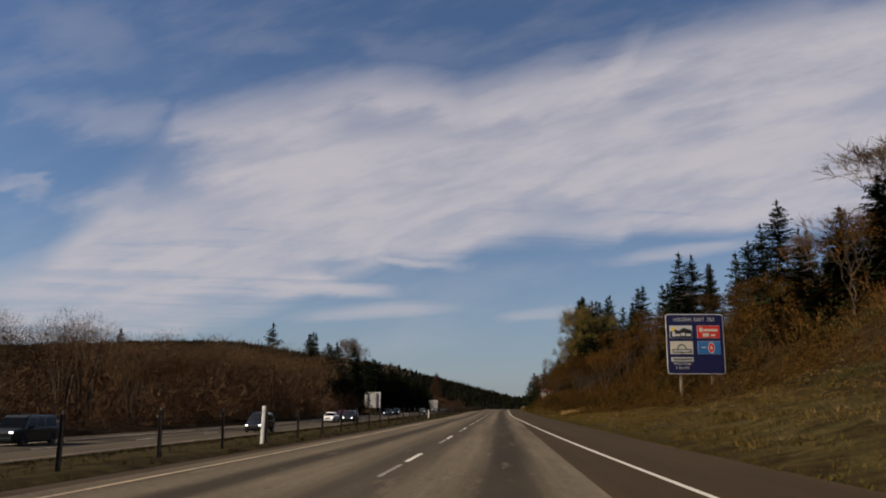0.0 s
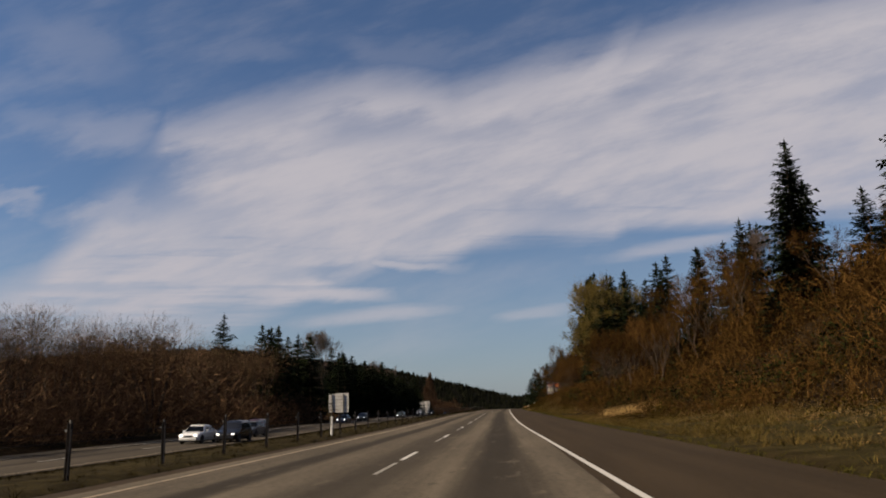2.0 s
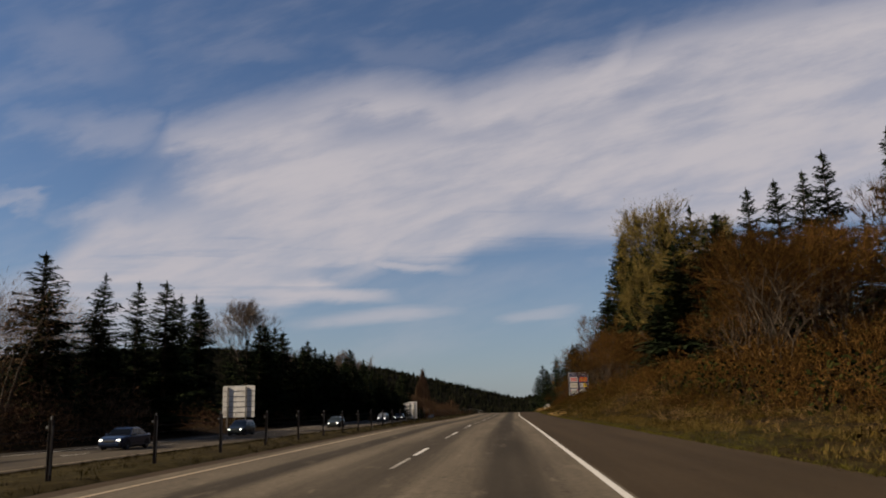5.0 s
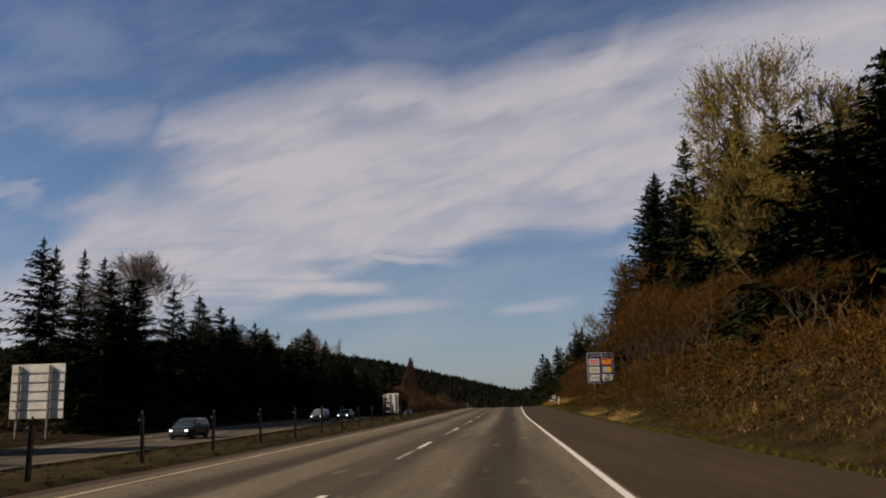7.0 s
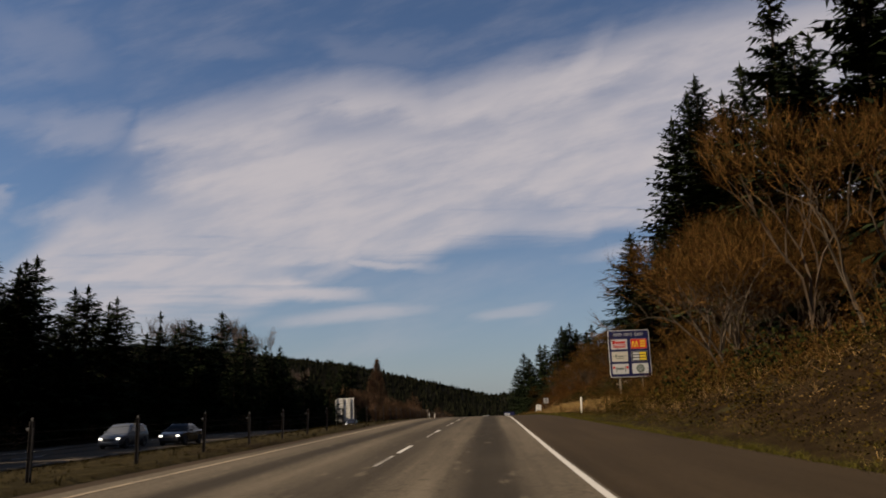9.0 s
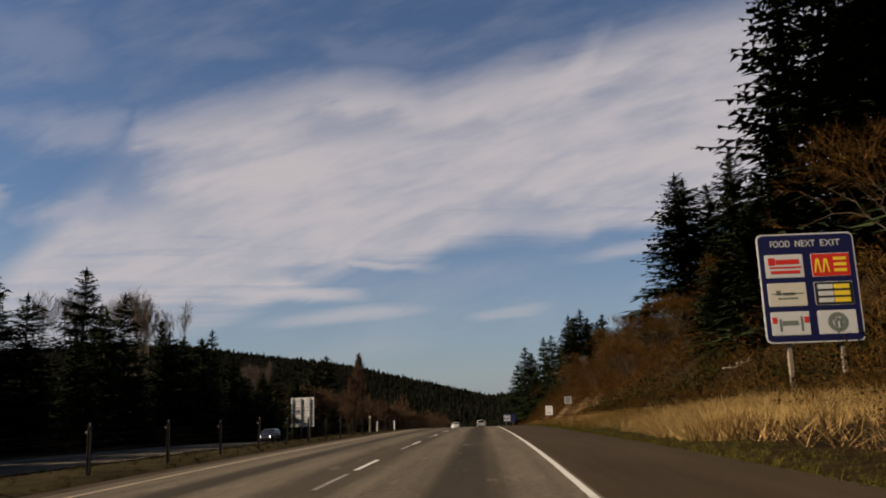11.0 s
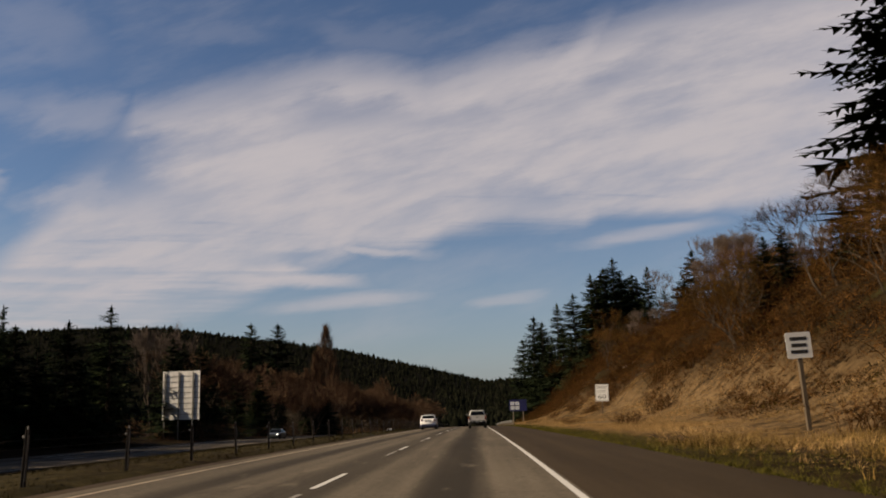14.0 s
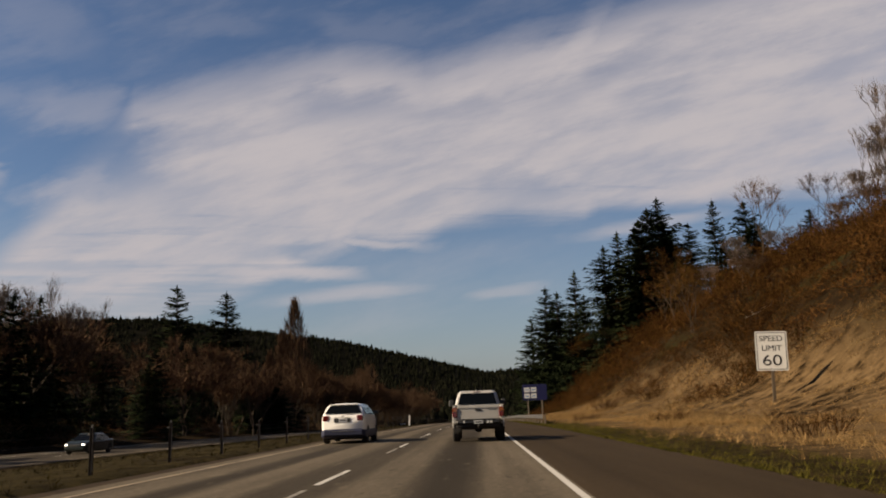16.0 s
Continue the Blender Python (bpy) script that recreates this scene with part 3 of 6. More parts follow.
lush = np.maximum(lush, .8 * np.clip((-8.4 - gu) / .4, 0, 1) * np.clip((gu + 22.5) / 2, 0, 1))
me.attributes.new("lush", "FLOAT", "POINT").data.foreach_set("value", lush.ravel().astype(np.float32))
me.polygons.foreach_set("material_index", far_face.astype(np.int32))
me.polygons.foreach_set("use_smooth", np.ones(len(me.polygons), dtype=bool))
tagged(new("ground", me), "brown earth and dead grass with patches of green, rising to wooded hills", "ground", kind="structure")

ys_road = np.unique(np.concatenate([np.arange(-120, 760, 3.0), np.arange(760, 1360, 10.0)]))
sheet("road", [-8.0, -6.2, -4.4, -2.6, -.9, .1], ys_road, 0.0, M["concrete"], "worn two-lane concrete carriageway with dark oil streaks", "road", right=joint)
sheet("shoulder_right", [-0.8, 1.3, 2.4, 3.1, 3.35], ys_road, -0.006, M["asphalt"], "dark brown asphalt hard shoulder beside the carriageway", "road shoulder")
sheet("shoulder_left", [-8.5, -8.25, -8.0], ys_road, -0.008, M["asphalt"], "narrow asphalt strip along the median grass", "road shoulder")
sheet("road_far", np.linspace(-FAR_WIDE, 0, 6), ys_road, 0.04, M["concrete_far"], "pale opposite carriageway beyond the grass median", "road", far_near, far_drop)


def painted(name, u0, u1, runs, mat, label, follow=None, lift=None, z=0.006):
    """Painted lines on the road, each stroke a thin raised film."""
    v, f = [], []
    for y0, y1 in runs:
        n = max(2, int((y1 - y0) / 4) + 1)
        for i, y in enumerate(np.linspace(y0, y1, n)):
            x = float(edge(y)) + (0 if follow is None else float(follow(y)))
            zz = float(road_z(y)) + z + (0 if lift is None else float(lift(y)))
            k = len(v)
            v += [(x + u0, y, zz), (x + u1, y, zz)]
            if i:
                f.append((k - 2, k - 1, k + 1, k))
    sh = Shape()
    sh.v, sh.f = v, f
    return tagged(new(name, sh.mesh(name, mat)), label, "road marking", kind="structure")


painted("edge_line_right", -0.055, 0.055, [(-100, 900)], M["white_line"], "solid white edge line beside the shoulder", taper)
painted("edge_line_yellow", -7.55, -7.44, [(-100, 900)], M["yellow_line"], "solid worn yellow line beside the median")
DASH = [float(np.interp(k, [-12, 0, 3, 6, 8, 14, 17, 26, 32, 60], [-136, 20.75, 60.1, 100.0, 126.6, 209.3, 247.1, 362.3, 448.5, 840])) for k in range(-12, 58)]
painted("lane_dashes", -3.93, -3.82, [(e - 3.3, e) for e in DASH], M["white_line"], "broken white lane line strokes")
painted("lane_dashes_faded", -3.92, -3.83, [(e - 7.2, e - 4.2) for e in DASH], M["white_faded"], "faint ghosts of old lane strokes")
painted("far_line_inner", -0.8, -0.68, [(-100, 900)], M["yellow_line"], "yellow line on the opposite carriageway", far_near, far_drop, 0.048)
painted("far_line_outer", -9.5, -9.36, [(-100, 900)], M["white_line"], "white edge line on the opposite carriageway", far_near, far_drop, 0.048)
painted("far_dashes", -5.2, -5.06, [(e - 3.3, e) for e in DASH], M["white_line"], "lane strokes on the opposite carriageway", far_near, far_drop, 0.048)
painted("shoulder_bar", 0.5, 1.7, [(237.2, 237.36)], M["white_faded"], "thin painted bar across the shoulder")


# ---------------------------------------------------------------- plants
def conifer(height, radius, seed, whorls, per, bare=0.10, ragged=0.3, droop=0.35, full=1.0):
    """Meshes of one conifer: trunk, and a crown of whorled, drooping boughs set with flat feathered sprays."""
    r = random.Random(seed)
    trunk = Shape().tube([(0, 0, -0.8), (0.03, 0.02, height * 0.35), (0, 0.05, height * 0.7), (0, 0, height)], [height * .016, height * .011, height * .006, 0.02], 7)
    v, f = [], []
    gap = (1 - bare) * height / whorls
    for w in range(whorls):
        q0 = bare + (1 - bare) * (w + r.random() * 0.8) / whorls
        q, z = q0, q0 * height
        reach = radius * (1 - q) ** 0.70 * (0.70 + 0.30 * min(1, (q - bare) * 6 + 0.3))
        lopside = r.uniform(0, 6.28)
        for b in range(per):
            if r.random() < 0.08:
                continue
            q = min(.985, max(bare, q0 + r.uniform(-1.1, 1.1) / whorls))
            z = q * height
            a = 2 * math.pi * (b + r.random()) / per + w * 1.7
            ln = max(0.20, reach * (1 - ragged * r.random() + 0.22 * r.random() * math.cos(a - lopside)))
            rise = 0.30 * q + 0.12 - 0.22 * r.random()
            out = Vector((math.cos(a), math.sin(a), 0))
            side = Vector((-out.y, out.x, 0))
            sag = droop * (1.15 - q) * r.uniform(.7, 1.3)
            steps = 3 if ln < 0.9 else max(5, min(12, int(ln * 1.8)))
            kink = r.uniform(-.18, .18)

            def spine(t):
                return out * (ln * t) + side * (ln * kink * t * t) + Vector((0, 0, z + ln * (rise * t - sag * t * t + 0.16 * t ** 4)))
            for s in range(steps):
                t0, t1 = (s + .1) / steps, (s + 1.15) / steps
                p0, p1 = spine(t0), spine(t1)
                reach_out = (0.34 * ln * (1.08 - t0) ** .7 * (.55 + .45 * min(1, t0 * 3)) + 0.16) * full
                k = len(v)
                sink = p0.lerp(p1, r.random()) + side * r.uniform(-.1, .1) * ln - Vector((0, 0, gap * r.uniform(.15, .65) * (1.1 - t0)))
                v += [tuple(p0), tuple(p1), tuple(sink)]
                f.append((k, k + 1, k + 2))
                for sd in (-1, 1):
                    fing = reach_out * r.uniform(.5, 1.3)
                    tip = p0.lerp(p1, .4) + side * sd * fing + out * fing * r.uniform(.3, .9) + Vector((0, 0, -fing * r.uniform(-.05, .6)))
                    k = len(v)
                    v += [tuple(p0), tuple(p0.lerp(p1, r.uniform(.55, .95))), tuple(tip)]
                    f.append((k, k + 1, k + 2))
            k = len(v)
            p, e = spine(.75), spine(1.0) + out * .10 * ln
            v += [tuple(p + side * .035 * ln), tuple(p - side * .035 * ln), tuple(e + Vector((0, 0, -.05)))]
            f.append((k, k + 1, k + 2))
    for i in range(6):
        a = i * 1.26
        k = len(v)
        v += [(0, 0, height * 1.02), (math.cos(a) * .28, math.sin(a) * .28, height * (0.945 - .02 * (i % 2))), (math.cos(a + 1) * .22, math.sin(a + 1) * .22, height * 0.96)]
        f.append((k, k + 1, k + 2))
    crown = Shape()
    crown.v, crown.f = v, f
    return trunk, crown


def ribbon(v, f, p0, p1, w0, w1, side):
    k = len(v)
    if w1 < 0.006:
        v += [tuple(p0 - side * w0), tuple(p0 + side * w0), tuple(p1)]
        f.append((k, k + 1, k + 2))
        return
    v += [tuple(p0 - side * w0), tuple(p0 + side * w0), tuple(p1 + side * w1), tuple(p1 - side * w1)]
    f += [(k, k + 1, k + 2), (k, k + 2, k + 3)]


def crown_tree(height, seed, spread=.5, levels=6, trunk=.26, fine=.014, twigs=6, twig_len=.9, lift=.22, stems=1, sprays=0, tuft=.1, rad=.008, mid=2):
    """Meshes of a leafless tree whose limbs fork again and again into a rounded crown of fine twigs."""
    r = random.Random(seed)
    wood, tw, tufts = Shape(), Shape(), Shape()

    def any_side(d):
        return d.cross(Vector((r.uniform(-1, 1), r.uniform(-1, 1), r.uniform(-1, 1)))).normalized()

    def grow(p, d, ln, w, lev):
        half = p + d * ln * .5 + any_side(d) * ln * .05
        d = (d + any_side(d) * .14).normalized()
        e = p + d * ln
        if lev < 4:
            wood.tube([tuple(p), tuple(half), tuple(e)], [w, w * .85, w * .68], 6 if lev == 0 else 4, False)
        else:
            side = any_side(d)
            ribbon(tw.v, tw.f, p, half, max(w, fine), max(w * .85, fine), side)
            ribbon(tw.v, tw.f, half, e, max(w * .85, fine), max(w * .68, fine * .8), side)
        if lev >= 3:
            for q in range(twigs if lev == levels else mid):
                c = p.lerp(e, r.uniform(.25, 1.0))
                g = (d * .9 + Vector((r.uniform(-1, 1), r.uniform(-1, 1), r.uniform(-.6, .9))) * .85).normalized()
                t = c + g * twig_len * r.uniform(.45, 1.15)
                ribbon(tw.v, tw.f, c, t, fine * .8, 0, any_side(g))
                for h in range(sprays):
                    o = c.lerp(t, r.random())
                    o1, o2 = (Vector((r.uniform(-1, 1), r.uniform(-1, 1), r.uniform(-1.3, .4))) * tuft for _ in range(2))
                    tufts.add([tuple(o), tuple(o + o1), tuple(o + o2)], [(0, 1, 2)])
        if lev == levels:
            return
        n = r.choice((2, 3, 3)) if lev < 2 else r.choice((2, 2, 3))
        a0 = r.uniform(0, 6.283)
        s1 = d.orthogonal().normalized()
        s2 = d.cross(s1)
        for i in range(n):
            a = a0 + 6.283 * i / n + r.uniform(-.5, .5)
            k = spread * r.uniform(.55, 1.15)
            dd = (d + (s1 * math.cos(a) + s2 * math.sin(a)) * k + Vector((0, 0, lift))).normalized()
            grow(e if i < 2 else p.lerp(e, r.uniform(.6, 1)), dd, ln * r.uniform(.68, .88), w * .68 * r.uniform(.8, 1), lev + 1)

    for q in range(stems):
        a = 6.283 * q / stems + r.random()
        o = Vector((math.cos(a), math.sin(a), 0)) * (.3 if stems > 1 else 0)
        grow(o - Vector((0, 0, .6)), (Vector((0, 0, 1)) + o * r.uniform(.5, 1.1)).normalized(), height * trunk * r.uniform(.85, 1.1), height * rad + .02, 0)
    return wood, tw, tufts


def stand_z(x, y):
    return float(ground_z(x, y))


def tree_proto(name, parts, label, category, group):
    ob = thing(name, label, category, group)
    for pname, shape, mat in parts:
        if shape.v:
            part(pname, shape, mat, ob)
    return ob


protos = {}


def tree_kind(key, name, height, parts, label, category, group):
    height = max(p[2] for _, shape, _ in parts for p in shape.v)
    protos[key] = [tree_proto(name, parts, label, category, group), height, False]


def plant(key, x, y, top=None, height=None, turn=0.0, lean=0.0, broad=1.0):
    """Sets one tree of that kind at (x, y); top: the height its tip reaches, or height: its own."""
    proto, h0, used = protos[key]
    z = stand_z(x, y) - 0.15
    h = height if height else top - z
    s = h / h0
    m = Matrix.Translation((x, y, z)) @ Euler((radians(lean), 0, radians(turn))).to_matrix().to_4x4()
    wide = (s ** 0.85 if s > 1 else s ** 0.75) * broad
    if not used:
        protos[key][2] = True
        proto.matrix_basis = m @ Matrix.Diagonal((wide, wide, s, 1))
        return proto
    ob = copy_thing(proto, m)
    ob.matrix_basis = m @ Matrix.Diagonal((wide, wide, s, 1))
    return ob


FIR = "dark green conifer with drooping ragged boughs on the roadside slope"
for i, (h, rad, wh, per, bare, rag, dr) in enumerate([(20, 5.8, 30, 10, .03, .48, .42), (20, 5.0, 32, 10, .03, .42, .34), (20, 6.6, 28, 10, .02, .55, .48), (24, 7.2, 30, 9, .12, .60, .44), (20, 4.5, 30, 9, .04, .50, .34)]):
    tr, cr = conifer(h, rad, 10 + i, wh, per, bare, rag, dr, 1.3)
    tree_kind("fir%d" % i, "conifer_tree", h, [("trunk", tr, M["bark"]), ("crown", cr, M["needles"])], FIR, "conifer", "roadside conifers")
tr, cr = conifer(30, 8.0, 77, 40, 11, .08, .62, .34, .85)
tree_kind("bigfir", "tall_fir_tree", 30, [("trunk", tr, M["bark"]), ("crown", cr, M["needles"])], "tall dark fir with long ragged drooping boughs above the bank", "conifer", "tall firs")
for i, (h, sp, lift, st) in enumerate([(13, .62, .16, 2), (13, .48, .30, 1), (12, .72, .10, 3)]):
    wd, tw, tf = crown_tree(h, 30 + i, sp, 5, .24, .014, 12, 1.2, lift, st, mid=3)
    tree_kind("alder%d" % i, "bare_alder_tree", h, [("trunk", wd, M["pale_bark" if i == 1 else "bark"]), ("twig_haze", tw, M["twigs"])], "leafless red-brown alder with pale trunk and fine twigs", "bare tree", "bare alders")
wd, tw, tf = crown_tree(20, 52, .50, 7, .19, .017, 7, 1.0, .09, mid=5)
tree_kind("round", "round_bare_tree", 20, [("trunk", wd, M["pale_bark"]), ("twig_haze", tw, M["twigs_grey"])], "tall leafless grey tree with a round open crown", "bare tree", "grey bare trees")
wd, tw, tf = crown_tree(18, 56, .30, 6, .26, .020, 6, 1.2, .40, 2)
tree_kind("birch", "bare_birch_tree", 18, [("trunk", wd, M["pale_bark"]), ("twig_haze", tw, M["twigs_grey"])], "slender leafless tree with upright pale branches", "bare tree", "grey bare trees")
wd, tw, tf = crown_tree(20, 57, .50, 7, .17, .016, 6, 1.1, .12, 1, 3, .085, mid=5)
tree_kind("mossy", "mossy_alder_tree", 20, [("trunk", wd, M["bark"]), ("twig_haze", tw, M["moss_twigs"]), ("catkin_haze", tf, M["moss"])], "tall alder hung with yellow-green catkins and moss", "alder", "mossy alders")
wd, tw, tf = crown_tree(15, 61, .46, 5, .24, .034, 8, 1.5, .22, 2)
tree_kind("tan0", "bare_roadside_tree", 15, [("trunk", wd, M["bark"]), ("twig_haze", tw, M["twigs_tan"])], "leafless tan-brown tree with a hazy twiggy crown", "bare tree", "brown bare trees")
wd, tw, tf = crown_tree(15, 63, .52, 6, .22, .034, 7, 1.4, .16, 1)
tree_kind("tan1", "bare_roadside_tree", 15, [("trunk", wd, M["bark"]), ("twig_haze", tw, M["twigs_tan"])], "leafless tan-brown tree with a hazy twiggy crown", "bare tree", "brown bare trees")


def poplar_shapes(height, seed):
    """A narrow flame of upright branches along one trunk."""
    r = random.Random(seed)
    wood = Shape().tube([(0, 0, -.6), (.1, 0, height * .4), (0, .1, height * .75), (0, 0, height * .97)], [.34, .24, .12, .02], 6)
    tw = Shape()
    for b in range(2600):
        q = r.uniform(.08, .97)
        a = r.uniform(0, 6.283)
        wide = height * .13 * math.sin(math.pi * q ** .75) * r.random() ** .6
        out = Vector((math.cos(a), math.sin(a), 0))
        c = out * wide + Vector((0, 0, q * height - 1.2))
        d = (Vector((0, 0, 1)) + out * r.uniform(.0, .35) + Vector((r.uniform(-.2, .2), r.uniform(-.2, .2), 0))).normalized()
        ribbon(tw.v, tw.f, c, c + d * r.uniform(1.2, 2.6), .055, 0, d.cross(Vector((r.random() - .5, r.random() - .5, r.random() - .5))).normalized())
    return wood, tw


wd, tw = poplar_shapes(26, 58)
tree_kind("poplar", "poplar_tree", 26, [("trunk", wd, M["bark"]), ("twig_haze", tw, M["twigs_tan"])], "narrow upright leafless poplar with reddish-grey twigs", "poplar", "poplars")


def dome_alder(height, seed):
    """A low-branched alder: leaning stems under a rounded, lobed haze of short twigs."""
    r = random.Random(seed)
    wood, tw = Shape(), Shape()
    lobes = []
    for s in range(6):
        a = s * 1.047 + r.uniform(-.4, .4)
        reach = height * r.uniform(.12, .26)
        tip = Vector((math.cos(a) * reach, math.sin(a) * reach, height * r.uniform(.55, .80)))
        wood.tube([(math.cos(a) * .2, math.sin(a) * .2, -.5), tuple(tip * .5 + Vector((0, 0, .4))), tuple(tip)], [.12, .08, .03], 5)
        lobes.append((tip, height * r.uniform(.17, .25)))
    lobes.append((Vector((0, 0, height * .78)), height * .22))
    for c, rad in lobes:
        for k in range(460):
            d = Vector((r.gauss(0, 1), r.gauss(0, 1), r.gauss(.15, .8))).normalized()
            p = c + d * rad * r.random() ** .45
            g = (d + Vector((r.uniform(-.7, .7), r.uniform(-.7, .7), r.uniform(-.2, .8)))).normalized()
            ribbon(tw.v, tw.f, p, p + g * r.uniform(.35, .9), .013, 0, g.cross(Vector((r.random() - .5, r.random() - .5, r.random() - .5))).normalized())
    return wood, tw


for i in range(2):
    wd, tw = dome_alder(11, 70 + i)
    tree_kind("dome%d" % i, "dome_alder_tree", 11, [("trunk", wd, M["bark"]), ("twig_haze", tw, M["alder_haze"])], "leafless brown alder with a rounded twiggy crown", "bare tree", "rounded alders")


def scatter(name, template_list, pts, mat, label, category, seed):
    """Many small plants joined into one mesh; pts: x, y, scale, stretch upward."""
    rng = np.random.default_rng(seed)
    pts = np.asarray(pts, float)
    zs = ground_z(pts[:, 0], pts[:, 1])
    V, F, base = [], [], 0
    which = rng.integers(0, len(template_list), len(pts))
    for k, (tv, tf) in enumerate(template_list):
        sel = np.where(which == k)[0]
        if not len(sel):
            continue
        a = rng.uniform(0, 2 * np.pi, len(sel))
        c, s, sc, up = np.cos(a), np.sin(a), pts[sel, 2], pts[sel, 3]
        x = (tv[None, :, 0] * c[:, None] - tv[None, :, 1] * s[:, None]) * sc[:, None] + pts[sel, 0][:, None]
        y = (tv[None, :, 0] * s[:, None] + tv[None, :, 1] * c[:, None]) * sc[:, None] + pts[sel, 1][:, None]
        z = tv[None, :, 2] * (sc * up)[:, None] + zs[sel][:, None] - 0.05
        V.append(np.stack([x, y, z], -1).reshape(-1, 3))
        F.append((tf[None] + (np.arange(len(sel)) * len(tv))[:, None, None] + base).reshape(-1, tf.shape[1]))
        base += len(sel) * len(tv)
    ob = new(name, array_mesh(name, np.concatenate(V), np.concatenate(F), mat))
    return tagged(ob, label, category, kind="stuff")


def shrub_template(seed, stems, twigs, arch=0.5, thick=0.014, tall=1.0):
    """One leafless bush of unit size: arching ribbons with side twigs."""
    r = random.Random(seed)
    v, f = [], []
    for s in range(stems):
        a = r.uniform(0, 2 * math.pi)
        out = Vector((math.cos(a), math.sin(a), 0))
        p = out * r.uniform(0, 0.35)
        d = (Vector((0, 0, 1)) * r.uniform(0.7, 1.2) * tall + out * r.uniform(0.1, 0.8)).normalized()
        seg = r.uniform(0.22, 0.42)
        side = d.cross(Vector((r.random() - .5, r.random() - .5, r.random() - .5))).normalized()
        pts = [p]
        for i in range(3):
            q = p + d * seg
            ribbon(v, f, p, q, thick * (1.1 - i * .25), max(.0062, thick * (0.85 - i * .25)) if i < 2 else 0.0, side)
            p = q
            d = (d + out * arch * 0.35 + Vector((r.uniform(-.3, .3), r.uniform(-.3, .3), -0.22 * arch))).normalized()
            pts.append(p)
        for t in range(twigs):
            i = r.randrange(1, 3)
            c = pts[i].lerp(pts[i + 1], r.random())
            e = c + Vector((r.uniform(-1, 1), r.uniform(-1, 1), r.uniform(-.3, 1))) * 0.26
            ribbon(v, f, c, e, thick * .9, 0.0, (e - c).cross(Vector((r.random() - .5, r.random() - .5, r.random() - .5))).normalized())
    return np.array(v), np.array(f)


def leaf_template(seed, leaves, size, flat=0.5):
    r = random.Random(seed)
    v, f = [], []
    for i in range(leaves):
        a, q = r.uniform(0, 2 * math.pi), r.random() ** 0.6
        c = Vector((math.cos(a) * q * 0.75, math.sin(a) * q * 0.75, r.random() * flat * (1.1 - q * 0.8)))
        e1 = Vector((r.uniform(-1, 1), r.uniform(-1, 1), r.uniform(-.7, .7))).normalized() * size * r.uniform(.6, 1.3)
        e2 = e1.cross(Vector((r.uniform(-1, 1), r.uniform(-1, 1), r.uniform(-1, 1)))).normalized() * size * 0.55
        k = len(v)
        v += [tuple(c - e1), tuple(c + e2), tuple(c + e1), tuple(c - e2)]
        f.append((k, k + 1, k + 2, k + 3))
    return np.array(v), np.array(f)


def tuft_template(seed, blades, width, lean):
    r = random.Random(seed)
    v, f = [], []
    for b in range(blades):
        a = r.uniform(0, 2 * math.pi)
        p = Vector((r.uniform(-.25, .25), r.uniform(-.25, .25), 0))
        t = p + Vector((math.cos(a) * lean * r.random(), math.sin(a) * lean * r.random(), r.uniform(.5, 1.0)))
        s = Vector((math.cos(a + 1.57), math.sin(a + 1.57), 0)) * width
        k = len(v)
        v += [tuple(p - s), tuple(p + s), tuple(t)]
        f.append((k, k + 1, k + 2))
    return np.array(v), np.array(f)


def brush_line(y):
    return np.interp(y, [-60, 0, 60, 90, 150, 180, 272, 300, 340, 388, 402, 425, 520, 560, 600], [15.5, 15.5, 13.0, 8.2, 7.6, 6.8, 6.8, 9.0, 11, 9, 15.5, 17, 17, 13, 10]) + np.interp(y, [395, 415, 540, 570], [0, 1, 1, 0]) * (2.2 * np.sin(np.asarray(y) * .19) + 1.4 * np.sin(np.asarray(y) * .083 + 1))


rng = np.random.default_rng(5)
# low and high brush on the bank
ny = rng.uniform(-20, 640, 4600)
nu = brush_line(ny) + (rng.random(4600) ** 1.35) * 30
keep = (rng.random(4600) < np.interp(nu, [8, 30, 45], [1.0, .6, .28]) * np.interp(ny, [330, 342, 396, 405], [1, .5, .5, 1]))
ny, nu = ny[keep], nu[keep]
tall = np.interp(nu - brush_line(ny), [0, 4, 12, 30], [0.7, 1.3, 2.3, 3.2]) * rng.uniform(0.6, 1.35, len(nu)) * np.interp(ny, [380, 410, 520, 560], [1, .8, .85, 1.1])
brush_pts = np.stack([nu + edge(ny), ny, tall, rng.uniform(0.8, 1.4, len(nu))], 1)
bushes = [(17.5, 398.0, 1.9), (16.0, 402.0, 1.5), (22.0, 410.0, 2.2), (13.5, 432.0, 1.2), (19.0, 446.0, 1.6), (24.0, 452.0, 2.4), (26.0, 440.0, 2.6), (12.5, 455.0, .9), (23.5, 466.0, 2.0), (21.5, 486.0, 1.8), (25.0, 496.0, 2.4), (19.0, 505.0, 1.6), (14.0, 478.0, .8), (16.5, 515.0, 1.5), (11.5, 494.0, .8), (27.0, 478.0, 2.4)]
brush_pts = np.concatenate([brush_pts] + [np.array([[x + dx, y + dy, s_ * .9, 1.0] for dx, dy in ((0, 0), (.8, .4), (-.6, .7), (.3, -.8), (-.5, -.4))]) for x, y, s_ in bushes])
shrubs = [shrub_template(s, 17, 7, a, 0.0115, 1.1) for s, a in ((1, .3), (2, .6), (3, .9), (4, .5), (5, .2))]
# past y 397 the same shrubs take the painted sunlit tone
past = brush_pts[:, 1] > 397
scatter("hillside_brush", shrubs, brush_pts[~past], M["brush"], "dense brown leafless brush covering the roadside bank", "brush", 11)
